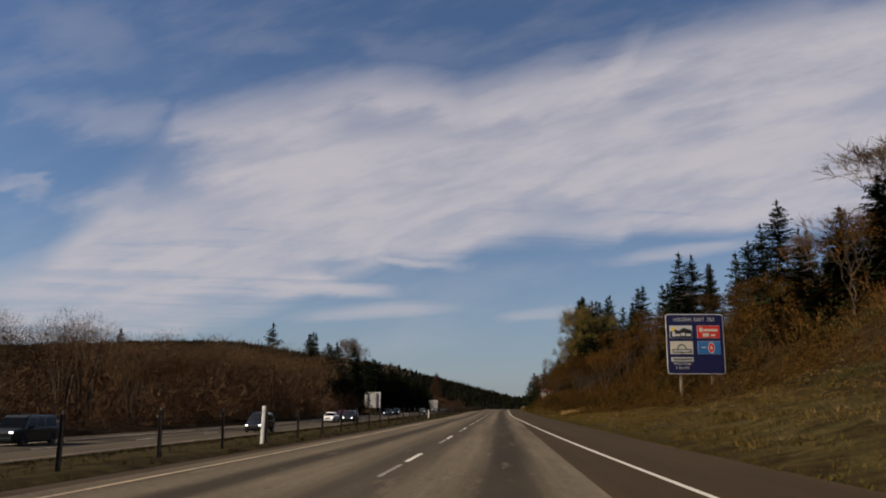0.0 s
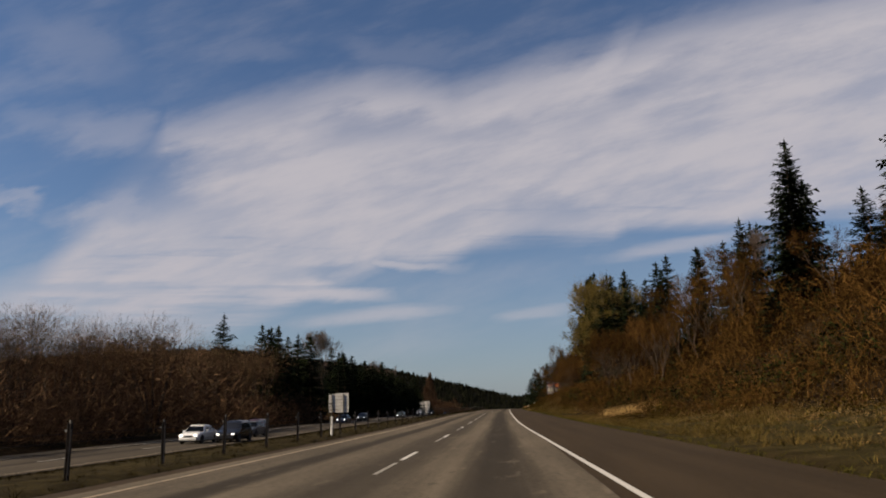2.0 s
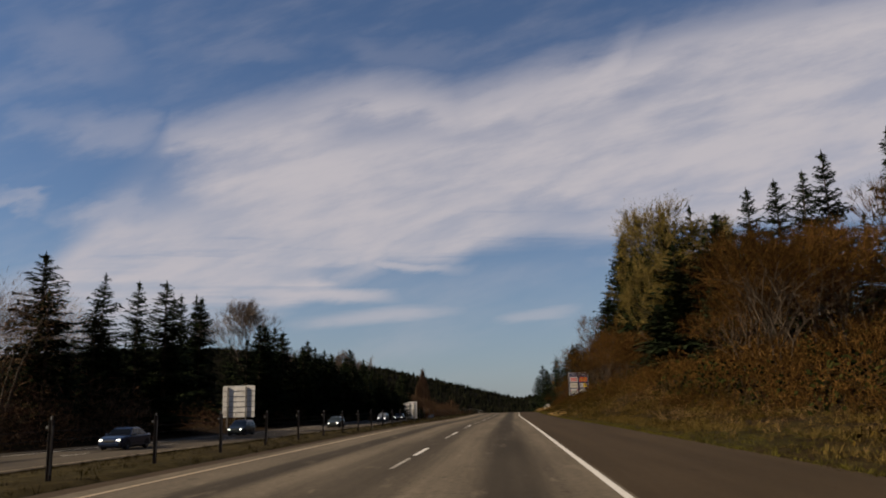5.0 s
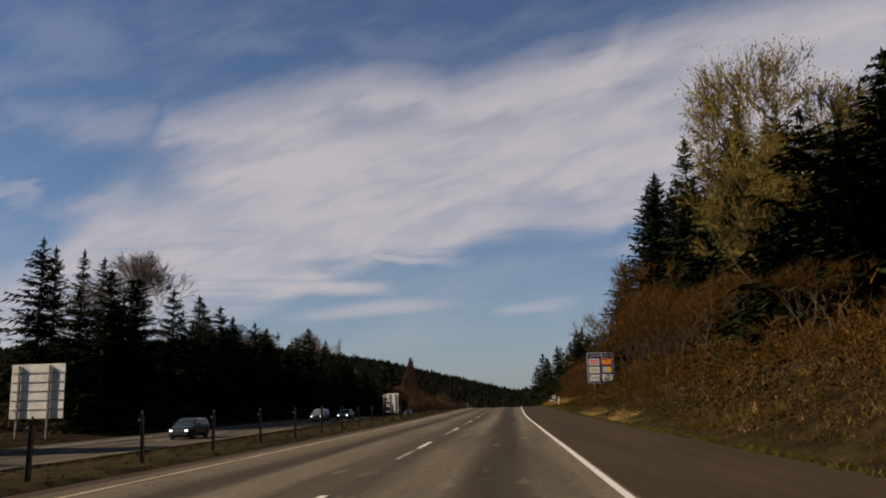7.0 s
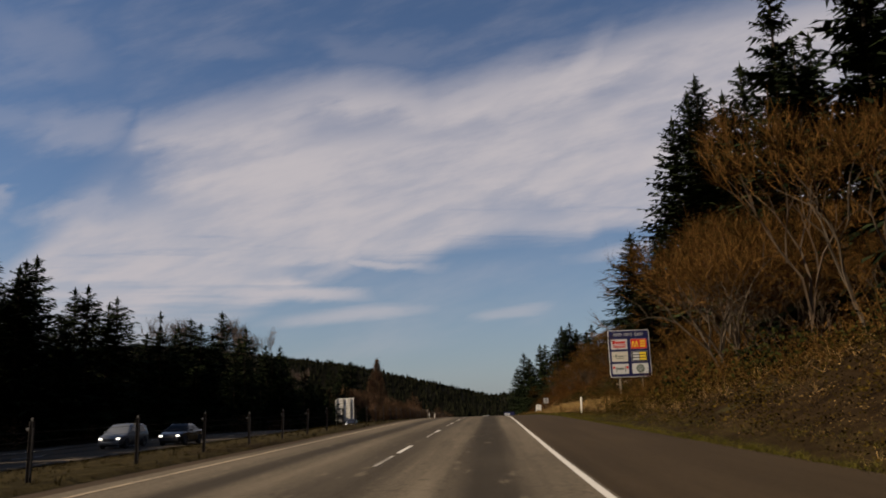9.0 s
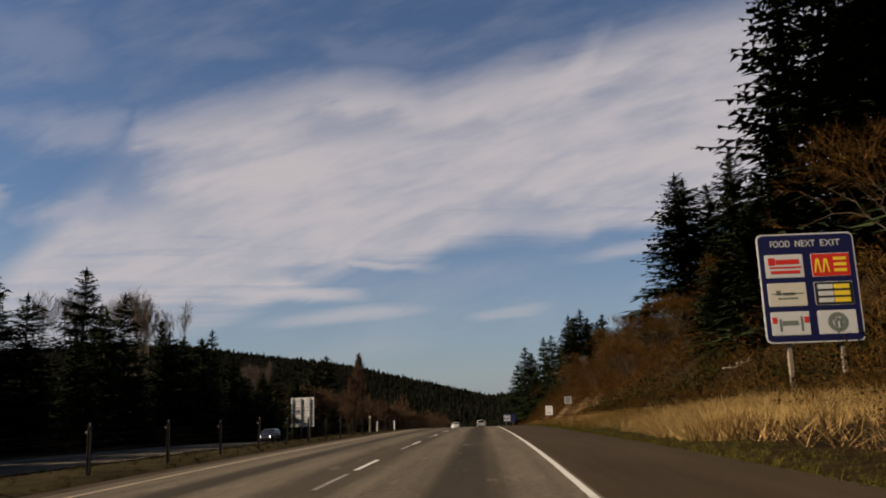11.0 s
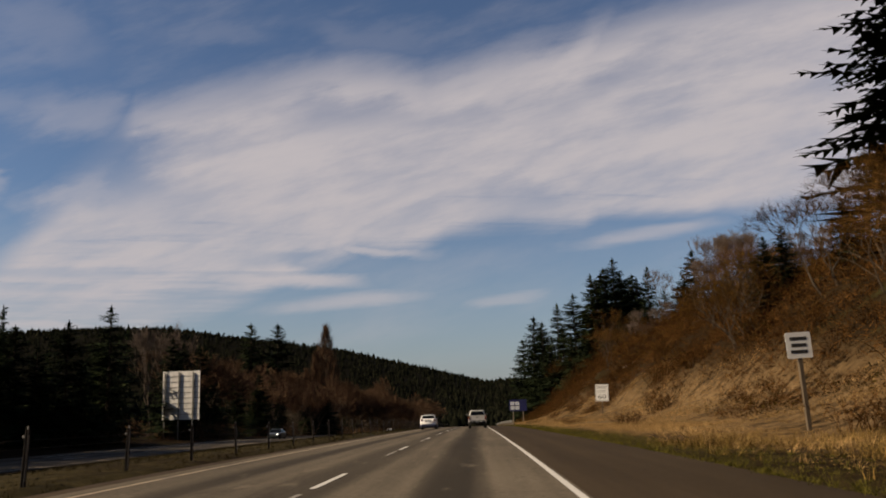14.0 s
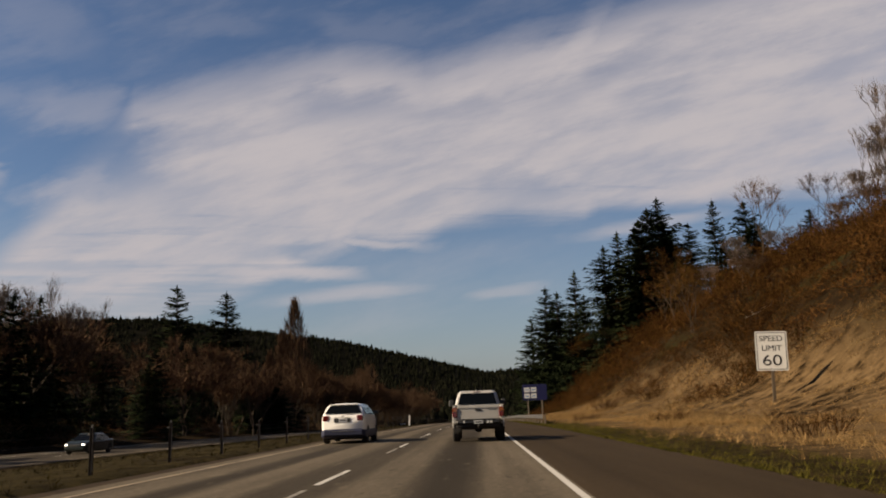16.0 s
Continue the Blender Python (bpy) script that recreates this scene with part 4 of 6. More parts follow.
scatter("rust_hillside_brush", shrubs, brush_pts[past], M["rust_brush"], "rust-coloured leafless brush on the hill, with sunlight put into its colour", "brush", 25)
# bramble leaves over the lower bank
ny = rng.uniform(-10, 600, 5200)
nu = brush_line(ny) - 2.0 + rng.random(5200) ** 1.2 * 22
sel = rng.random(5200) < np.interp(ny, [0, 60, 95, 110, 185, 205, 380, 420, 540, 600], [.5, .7, .5, .15, .2, 1, 1, .12, .15, .8]) * np.interp(ny, [330, 342, 396, 406], [1, .22, .22, 1])
brm = np.stack([nu + edge(ny), ny, rng.uniform(.7, 1.7, 5200), rng.uniform(.7, 1.3, 5200)], 1)[sel]
qy = rng.uniform(160, 300, 1300)
qu = 4.1 + rng.random(1300) * 6
brm = np.concatenate([brm, np.stack([qu + edge(qy), qy, rng.uniform(.5, 1.1, 1300), rng.uniform(.45, .9, 1300)], 1)])
scatter("bramble_cover", [leaf_template(s, 54, .045, .8) for s in (1, 2, 3)], brm, M["bramble"], "low bramble leaves, brown and dull green, on the bank", "bramble", 12)
# dark evergreen undergrowth in clumps, also painted shade for gaps between the bare brush
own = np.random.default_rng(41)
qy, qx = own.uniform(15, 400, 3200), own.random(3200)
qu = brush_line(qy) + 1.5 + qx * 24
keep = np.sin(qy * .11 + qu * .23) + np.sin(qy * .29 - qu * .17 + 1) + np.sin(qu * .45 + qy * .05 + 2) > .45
scatter("evergreen_scrub", [leaf_template(s, 60, .060, 1.0) for s in (21, 22, 23)], np.stack([qu + edge(qy), qy, own.uniform(1.0, 2.4, 3200), own.uniform(.8, 1.3, 3200)], 1)[keep], M["evergreen"], "dark green evergreen undergrowth and painted shade gaps among the bare brush", "undergrowth", 31)
# fallen leaves and litter tone on the bank
brm2 = brm[::2].copy()
brm2[:, 2] = np.minimum(brm2[:, 2], 1.0)
brm2[:, 0] += 1.3
brm2[:, 1] += 1.7
qy, qx = rng.uniform(8, 112, 620), rng.random(620) ** 1.2
patchy = np.sin(qy * .23) + np.sin(qy * .57 + qx * 5) > -.3
brm2 = np.concatenate([brm2, np.stack([5.2 + qx * 8 + edge(qy), qy, rng.uniform(.5, 1.1, 620), rng.uniform(.4, .7, 620)], 1)[patchy]])
qy = rng.uniform(200, 400, 1500)
qu = 4.0 + rng.random(1500) * (brush_line(qy) - 2.5)
patchy = np.sin(qy * .31 + qu) + np.sin(qy * .83) > -.2
brm2 = np.concatenate([brm2, np.stack([qu + edge(qy), qy, rng.uniform(.35, .9, 1500), rng.uniform(.4, .8, 1500)], 1)[patchy]])
qy = rng.uniform(50, 150, 700)
qu = 7 + rng.random(700) * 15
brm2 = np.concatenate([brm2, np.stack([qu + edge(qy), qy, rng.uniform(.6, 1.3, 700), rng.uniform(.6, 1.1, 700)], 1)])
scatter("dead_bracken", [leaf_template(s, 38, .041, .7) for s in (7, 8)], brm2, M["dead_leaf"], "dead bracken and dry leaves lying on the bank", "bracken", 13)
# low twiggy scrub that hides the soil of the slope


def scrub_template(seed, n):
    r = random.Random(seed)
    v, f = [], []
    for i in range(n):
        a, q = r.uniform(0, 6.283), r.random() ** .6
        c = Vector((math.cos(a) * q, math.sin(a) * q, r.random() * (1.05 - q * .8) * .75))
        d = Vector((r.uniform(-1, 1), r.uniform(-1, 1), r.uniform(-.2, 1.1))).normalized() * r.uniform(.22, .5)
        w = d.cross(Vector((r.uniform(-1, 1), r.uniform(-1, 1), r.uniform(-1, 1)))).normalized() * r.uniform(.007, .019)
        k = len(v)
        v += [tuple(c - w), tuple(c + w), tuple(c + d)]
        f.append((k, k + 1, k + 2))
    return np.array(v), np.array(f)


ny = rng.uniform(-20, 660, 6000)
nu = brush_line(ny) - 1.0 + rng.random(6000) * 38
scr = np.stack([nu + edge(ny), ny, np.interp(nu - brush_line(ny), [0, 10, 38], [.8, 1.5, 2.6]) * rng.uniform(.6, 1.3, 6000), rng.uniform(.7, 1.3, 6000)], 1)
qy = rng.uniform(395, 610, 2600)
qu = brush_line(qy) - .5 + rng.random(2600) * 24
scr = np.concatenate([scr, np.stack([qu + edge(qy), qy, rng.uniform(.7, 1.7, 2600), rng.uniform(.6, 1.1, 2600)], 1)])
# the scrub is split likewise: sunlit colour only past y 397
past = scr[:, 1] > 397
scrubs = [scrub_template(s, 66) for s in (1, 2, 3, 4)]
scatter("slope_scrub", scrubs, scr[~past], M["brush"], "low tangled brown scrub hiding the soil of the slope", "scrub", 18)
scatter("rust_slope_scrub", scrubs, scr[past], M["rust_brush"], "low tangled rust-brown scrub on the slope, with sunlight put into its colour", "scrub", 26)
# straw grass, in drifts
ny = np.concatenate([rng.uniform(313, 336, 9000), rng.uniform(336, 354, 3500), rng.uniform(392, 565, 40000), rng.uniform(0, 312, 16000), rng.uniform(352, 394, 3500)])
nn = len(ny)
nu = 4.2 + rng.random(nn) * (brush_line(ny) - 2.0)
drift = np.sin(ny * .31 + nu * .9) + np.sin(ny * .13 - nu * .55 + 1.7) + np.sin(ny * .71 + 2.1 * nu)
dens = np.interp(ny, [0, 40, 70, 100, 142, 190, 215, 300, 312], [.45, .45, .4, .45, .45, .35, .08, .08, 1])
sel = rng.random(nn) < dens * np.where((ny > 312) & (ny < 354), np.interp(nu, [4.2, 5.4], [.2, 1]), np.interp(nu, [4.8, 8.0], [.06, 1])) * np.where((ny > 312) & (ny < 354), np.clip(np.interp(nu, [8.5, 11], [0, -.5]) + np.interp(ny, [313, 316, 325, 330, 338], [.6, .9, .8, .05, -1.5]) + .35 * drift, .05, 1), np.clip(.84 + .20 * drift, .35, 1))
tall = np.interp(ny, [0, 60, 142, 315, 325, 345, 360, 400, 420, 520], [.20, .22, .24, .62, .66, .34, .34, .28, .28, .28])
straw = np.stack([nu + edge(ny), ny, tall * rng.uniform(.55, 1.3, nn) * np.clip(.95 + .14 * drift, .6, 1.3), rng.uniform(.7, 1.2, nn)], 1)[sel]
near = (straw[:, 1] > 312) & (straw[:, 1] < 356)
scatter("tall_dry_grass", [tuft_template(s, 16, .015, 1.5) for s in (1, 2, 3)], straw[near], M["tall_straw"], "tall tangled dry straw-coloured grass below the food sign", "grass", 24)
straw = straw[~near]
scatter("dry_grass", [tuft_template(s, 12, .019, 1.7) for s in (1, 2, 3)], straw, M["straw"], "dry straw-coloured grass on the bank", "grass", 14)
# a pale drift of straw beside the shoulder, past the brambles
own = np.random.default_rng(77)
ny = own.uniform(220, 250, 2600)
nu = 3.6 + own.random(2600) ** 1.5 * 1.35
clump = np.sin(ny * 1.1 + nu * .7) + np.sin(ny * .47 - nu * 1.3 + .6)
keep = own.random(2600) < np.clip(.26 + .26 * clump, .03, .7) * np.interp(ny, [220, 228, 244, 250], [.2, 1, 1, .1])
pale = np.stack([nu + edge(ny), ny, own.uniform(.14, .36, 2600) * np.clip(.9 + .15 * clump, .6, 1.2), own.uniform(.7, 1.2, 2600)], 1)[keep]
scatter("roadside_straw", [tuft_template(s, 14, .014, 2.2) for s in (8, 9, 10)], pale, M["tall_straw"], "pale dry grass lying in a drift beside the shoulder", "grass", 27)
# a stand of pale reeds in the roadside ditch
ry, rt = own.uniform(118.5, 126.5, 1500), own.random(1500)
ru = 7.2 + rt * 4.2
ok = np.hypot((ry - 122.5) / 4, (ru - 9.3) / 2.2) + own.uniform(-.25, .25, 1500) < .95
reeds = np.stack([ru + edge(ry), ry, own.uniform(.45, 1.05, 1500), own.uniform(.7, 1.1, 1500)], 1)[ok]
scatter("ditch_reeds", [tuft_template(s, 13, .012, 1.1) for s in (11, 12, 13)], reeds, M["tall_straw"], "tall stand of pale dry reeds in the roadside ditch", "reeds", 28)
# rough mixed grass on the first bank and on the slope past the food sign
ny = np.concatenate([own.uniform(4, 112, 15000), own.uniform(112, 215, 11000), own.uniform(334, 402, 11000)])
nn = len(ny)
nu = 3.9 + own.random(nn) * np.where((ny > 112) & (ny < 300), np.minimum(brush_line(ny) - 2.2, 5.5), brush_line(ny) - 2.2)
clump = np.sin(ny * .9 + nu * 1.7) + np.sin(ny * .37 - nu * .8 + 2) + np.sin(nu * 2.3 + ny * .13)
keep = own.random(nn) < np.clip(np.where(ny > 300, .36, .5) + .24 * clump, .05, 1)
rough = np.stack([nu + edge(ny), ny, own.uniform(.18, .42, nn) * np.clip(.9 + .12 * clump, .6, 1.3) * np.where(ny > 300, 1.35, 1), own.uniform(.6, 1.1, nn)], 1)[keep]
past = rough[:, 1] > 300
tufts = [tuft_template(s, 15, .022, 1.7) for s in (14, 15, 16)]
scatter("rough_grass", tufts, rough[~past], M["rough_grass"], "rough tussocky grass, olive and straw brown, on the bank", "grass", 29)
scatter("tawny_grass", tufts, rough[past], M["tawny_grass"], "rough tawny grass on the slope past the food sign", "grass", 30)
# green verge
ny = rng.uniform(0, 560, 44000)
nu = 3.25 + rng.random(44000) ** 1.2 * np.interp(ny, [0, 70, 120, 180, 300, 330, 420], [9.5, 8.5, 3.6, 2.0, 1.8, 1.9, 2.2])
green = np.stack([nu + edge(ny), ny, rng.uniform(.08, .19, 44000), rng.uniform(.7, 1.2, 44000)], 1)
scatter("verge_grass", [tuft_template(s, 9, .038, 1.5) for s in (4, 5)], green, M["turf"], "short green and brown grass along the shoulder", "grass", 15)
# median grass
ny = rng.uniform(0, 560, 22000)
nu = -8.4 - rng.random(22000) * 13.2
med = np.stack([nu + edge(ny), ny, rng.uniform(.09, .26, 22000), rng.uniform(.6, 1.1, 22000)], 1)
scatter("median_grass", [tuft_template(s, 10, .035, 1.4) for s in (6, 7)], med, M["median_turf"], "thin short brown-green grass on the median", "grass", 16)
# thicket at the foot of the woods across the road
ny = np.where(rng.random(1150) < .55, rng.uniform(0, 215, 1150), rng.uniform(215, 800, 1150))
nu = far_near(ny) - FAR_WIDE - 6 - rng.random(1150) ** 1.2 * 34
lt = np.stack([nu + edge(ny), ny, np.where(ny < 220, rng.uniform(3.2, 6.8, 1150) * (.9 + .22 * np.sin(ny * .13) + .18 * np.sin(ny * .047 + 1)), rng.uniform(1.4, 3.0, 1150)), rng.uniform(1.1, 1.7, 1150)], 1)
def thicket_template(seed, n):
    """A rounded tangle of fine upright twigs, of unit size."""
    r = random.Random(seed)
    v, f = [], []
    for i in range(n):
        a, q = r.uniform(0, 6.283), r.random() ** .5
        c = Vector((math.cos(a) * q * .8, math.sin(a) * q * .8, r.random() * (1.0 - q * q * .6)))
        d = Vector((math.cos(a) * .6 + r.uniform(-.9, .9), math.sin(a) * .6 + r.uniform(-.9, .9), r.uniform(-.2, 1.0))).normalized() * r.uniform(.09, .24)
        w = d.cross(Vector((r.uniform(-1, 1), r.uniform(-1, 1), r.uniform(-1, 1)))).normalized() * r.uniform(.003, .0075)
        k = len(v)
        v += [tuple(c - w), tuple(c + w), tuple(c + d)]
        f.append((k, k + 1, k + 2))
    return np.array(v), np.array(f)


scatter("thicket", [thicket_template(s, 460) for s in (1, 2, 3, 4)], lt, M["thicket"], "tangled dark brown leafless thicket below the trees", "brush", 17)

# landmark trees: kind, x, y, height of the tip
BANK_TREES = [
    ("round", 45, 118, 27), ("fir2", 37.8, 123.5, 26.5), ("fir2", 35, 102.5, 27.4), ("fir1", 28.3, 128, 25.5), ("fir2", 33.5, 140, 27.5), ("fir4", 39, 152, 28), ("birch", 38, 164, 26),
    ("fir4", 44, 196, 30.5), ("fir0", 47, 215, 33), ("alder0", 13, 218, 7), ("fir4", 25.2, 231, 15), ("fir3", 26.3, 233, 22), ("fir4", 56, 235, 36),
    ("fir2", 34, 235, 23), ("alder1", 13.5, 236, 8.5), ("fir2", 23.6, 237, 19.5), ("fir2", 25, 224, 17), ("fir0", 28, 228, 21), ("fir3", 22.5, 219, 13.5), ("fir0", 30, 219, 19),
]
NOSE_TREES = [
    ("mossy", 27.6, 259, 35), ("fir0", 27, 240, 21.5), ("mossy", 25, 254, 26), ("mossy", 23.4, 252, 20.5), ("fir1", 22.2, 245, 15), ("alder2", 14, 247, 9), ("fir0", 41, 248, 33),
    ("fir4", 64, 250, 44), ("fir2", 26.2, 250, 24.5), ("fir0", 24.5, 252, 19), ("alder1", 16, 254, 10), ("fir1", 51.5, 257, 40), ("fir0", 27, 258, 23),
    ("fir2", 37, 262, 31), ("fir1", 77, 267, 52), ("fir2", 27, 267, 25), ("fir2", 43, 270, 31), ("alder0", 17.5, 270, 14), ("bigfir", 30, 272, 31),
    ("fir2", 33, 276, 33), ("fir4", 73, 279, 50.5), ("fir0", 31.5, 246, 28), ("fir2", 35, 242, 25.5),
]
HILL_TREES = [
    ("fir0", 30.5, 284, 37), ("fir2", 33, 288, 39),
    ("fir0", 42, 281, 35.7), ("alder1", 20, 284, 19), ("fir0", 58, 285, 45), ("fir2", 38, 289, 40), ("fir3", 30.5, 294, 36), ("alder2", 19, 296, 16),
    ("fir1", 53, 300, 46), ("fir2", 29, 303, 31.5), ("fir0", 36, 304, 41), ("alder0", 22, 306, 18), ("alder2", 26, 314, 20), ("fir1", 32, 316, 43.8),
    ("fir3", 34, 318, 38), ("fir0", 34, 330, 41), ("fir0", 44.8, 337, 47.5), ("alder2", 30, 340, 21), ("fir2", 36, 344, 43), ("bigfir", 34.3, 347, 47),
]
BROW_TREES = [
    ("fir1", 60, 350, 52.6), ("fir2", 25, 356, 17), ("bigfir", 36.8, 362, 50.5), ("fir0", 28.5, 364, 21), ("fir0", 46, 372, 49), ("fir2", 26.5, 372, 14.5),
    ("bigfir", 38.5, 378, 52), ("fir2", 30, 380, 20), ("fir0", 33, 392, 22), ("fir0", 45, 398, 40), ("fir3", 41, 409, 36), ("bigfir", 47, 425, 43),
    ("fir2", 38.2, 426, 38.8), ("bigfir", 42, 441, 44), ("bigfir", 49, 446, 43), ("birch", 36, 488, 19), ("birch", 41, 498, 24), ("birch", 46, 506, 26),
    ("birch", 52, 520, 28), ("birch", 62, 548, 34),
]
BEND_TREES = [
    ("fir0", 40, 592, 33), ("fir2", 44, 600, 37), ("fir0", 36, 584, 29), ("fir1", 47, 611, 33), ("fir2", 33, 606, 28), ("fir1", 29, 446, 13.5), ("fir0", 32, 449, 15), ("fir2", 35, 443, 16),
    ("fir2", 60, 590, 30), ("fir1", 75, 600, 33), ("fir2", 50, 622, 36), ("fir1", 45, 632, 37), ("fir2", 56, 640, 36), ("fir0", 84, 662, 49),
    ("fir4", 47, 665, 42), ("fir0", 30, 676, 26), ("fir1", 66, 680, 43.5), ("fir4", 37, 692, 34.5), ("fir1", 27.4, 700, 30.6), ("fir0", 33, 720, 28),
    ("fir1", 27, 745, 24),
]
FAR_SIDE_TREES = [
    ("fir1", -93, 192, 20.2), ("birch", -94, 250, 22), ("birch", -88, 262, 24), ("fir1", -57, 269, 22), ("fir0", -66, 273, 26), ("fir2", -58, 284, 24),
    ("fir2", -87, 301.5, 33), ("round", -57, 316, 29), ("fir1", -75, 318, 30), ("fir4", -75.5, 327, 31.4), ("fir0", -57, 338, 22), ("fir2", -52, 342.5, 18.8),
    ("fir4", -82, 345.5, 33.4), ("fir1", -61.3, 349, 25), ("birch", -52, 430, 22.5), ("birch", -58, 436, 26), ("birch", -80, 452, 29), ("fir1", -55.4, 466, 20.2),
    ("birch", -70, 560, 20), ("birch", -78, 600, 21), ("fir1", -58.5, 600, 22), ("fir0", -62, 645, 26), ("poplar", -54.5, 697, 31), ("poplar", -61.8, 690, 13), ("poplar", -58.5, 694, 20), ("fir2", -46, 402, 19), ("fir0", -50, 398, 22), ("fir0", -44.5, 411, 16),
]
spin = random.Random(3)
for key, x, y, top in BANK_TREES + NOSE_TREES + HILL_TREES + BROW_TREES + BEND_TREES + FAR_SIDE_TREES:
    plant(key, x, y, top=top, turn=spin.uniform(0, 360), lean=spin.uniform(-2, 2), broad=1.35 if key == "bigfir" and 355 < y < 400 else 1.6 if 420 < y < 450 and x > 37 and "fir" in key else 1.5 if y > 580 and "fir" in key else 1.25 if (y > 580 or 340 < y < 400) and "fir" in key else 1.2 if key == "poplar" else .86 if key == "mossy" else 1.4 if 230 < y < 260 and 22 < x < 35 else 1.0)

# bare alders on the bank, thick where the hill's nose comes down to the road
for i in range(86):
    y = spin.uniform(30, 180) if i < 18 else spin.uniform(180, 345) if i < 62 else spin.uniform(380, 430) if i < 66 else spin.uniform(520, 780)
    u = spin.uniform(13, 27) if 180 < y < 345 else spin.uniform(22, 42)
    if 318 < y < 334 and u < 24:
        y -= 30
    if 252 < y < 334 and u < 20:
        u += 7
    if 186 < y < 218 and u < 22:
        u += 10
    if 208 < y < 252 and u > 15:
        y -= 46
    if 246 < y < 290 and i % 2:
        y, u = y + 45, u + 4
    plant("alder%d" % (i % 3), u + float(edge(y)), y, height=spin.uniform(5, 8.5) if y < 150 else spin.uniform(7.5, 13), turn=spin.uniform(0, 360), lean=spin.uniform(-5, 5))
plant("round", 29.6, 59.0, top=22.0, turn=40, broad=1.4)
plant("fir2", 28.2, 60.0, top=18.4, turn=90, broad=1.2)
for i in range(13):
    y = spin.uniform(58, 98)
    plant("alder%d" % (0, 1)[i % 2], spin.uniform(31, 46) + float(edge(y)), y, height=spin.uniform(5, 7.5), turn=spin.uniform(0, 360), lean=spin.uniform(-4, 4))
for i in range(14):
    y = spin.uniform(136, 164)
    plant("alder1", spin.uniform(15, 28) + float(edge(y)), y, height=spin.uniform(8, 12), turn=spin.uniform(0, 360), lean=spin.uniform(-4, 4))
for i in range(16):
    y = spin.uniform(398, 470)
    plant("alder%d" % (0, 2)[i % 2], spin.uniform(20, 33) + float(edge(y)), y, height=spin.uniform(5.5, 9), turn=spin.uniform(0, 360), lean=spin.uniform(-5, 5), broad=1.15)
# young firs standing in the brush of the first bank
for i in range(16):
    y = spin.uniform(48, 165)
    plant("fir%d" % (0, 2, 1)[i % 3], spin.uniform(19, 42) + float(edge(y)), y, height=spin.uniform(4, 8.5), turn=spin.uniform(0, 360), broad=1.2)
# firs on the hill's brow
for i in range(34):
    y = spin.uniform(130, 450) if i < 18 else spin.uniform(570, 760)
    u = spin.uniform(33, 60) if i < 18 else spin.uniform(22, 60)
    plant("fir%d" % (i % 5), u + float(edge(y)), y, height=spin.uniform(12, 20), turn=spin.uniform(0, 360))
# the woods across the road: bare thicket first, then a dark row of conifers
for i in range(52):
    y = spin.uniform(20, 220)
    u = spin.uniform(-43, -66)
    plant("dome%d" % (i % 2), u + float(edge(y)), y, height=spin.uniform(9.5, 12.5) + max(0, y - 60) * .035, turn=spin.uniform(0, 360))
for i in range(22):
    y = spin.uniform(20, 225)
    u = spin.uniform(-44, -80)
    plant("alder%d" % (i % 3), u + float(edge(y)), y, height=spin.uniform(8.5, 11.5) + (2.5 if y > 150 else 0), turn=spin.uniform(0, 360), lean=spin.uniform(-4, 4))
y_row = 204.0
while y_row < 640:
    if 236 < y_row < 263 or 484 < y_row < 500:
        y_row += 4
        continue
    u = float(far_near(y_row)) - FAR_WIDE - spin.uniform(9.0, 14.0)
    if y_row > 505 and spin.random() < .6:
        plant("tan%d" % spin.choice((0, 1)), u + float(edge(y_row)), y_row, height=spin.uniform(11, 17), turn=spin.uniform(0, 360), broad=1.1)
    else:
        plant("fir%d" % spin.choice((0, 1, 2, 4)), u + float(edge(y_row)), y_row, height=spin.uniform(9, 19) if y_row < 540 else spin.uniform(9, 14), turn=spin.uniform(0, 360), broad=1.35)
    y_row += spin.uniform(2.6, 4.4) if y_row < 610 else spin.uniform(6, 14)
for i in range(34):
    y = spin.uniform(600, 900)
    u = spin.uniform(-46, -105)
    plant("alder%d" % (i % 3), u + float(edge(y)), y, height=spin.uniform(9, 15), turn=spin.uniform(0, 360))
# brown bare trees beyond the bend's inner side and on the hill's skyline
for i in range(46):
    y = spin.uniform(560, 900)
    u = spin.uniform(-41, -62)
    plant("tan%d" % (i % 2), u + float(edge(y)), y, height=spin.uniform(11, 19), turn=spin.uniform(0, 360))
for i in range(56):
    y = spin.uniform(600, 930)
    u = spin.uniform(-38, -56)
    plant("tan%d" % (i % 2), u + float(edge(y)), y, height=spin.uniform(14, 21) + max(0, y - 720) * .03, turn=spin.uniform(0, 360), broad=.9)
for i in range(40):
    y = spin.uniform(455, 585)
    u = spin.uniform(27, 60)
    plant(("tan0", "birch")[i % 2], u + float(edge(y)), y, height=spin.uniform(3.5, 5.5) + 1.5 * (i % 2), turn=spin.uniform(0, 360), lean=spin.uniform(-4, 4))
for i in range(22):
    y = spin.uniform(590, 760)
    u = spin.uniform(20, 62)
    plant("fir%d" % (0, 2, 3)[i % 3], u + float(edge(y)), y, height=spin.uniform(17, 27), turn=spin.uniform(0, 360), broad=1.2)
# dark firs in front of the brown woods past the tall sign
front = random.Random(14)
for i in range(9):
    y = front.uniform(596, 660)
    plant("fir%d" % (0, 2, 4)[i % 3], -front.uniform(37, 41) - (y - 596) * .13, y, height=front.uniform(11, 15), turn=front.uniform(0, 360), broad=1.3)
for x, y, tall in ((-40, 770, 30), (-44, 776, 27), (-37, 790, 22)):
    plant("tan1", x, y, height=tall, turn=front.uniform(0, 360), broad=.75)


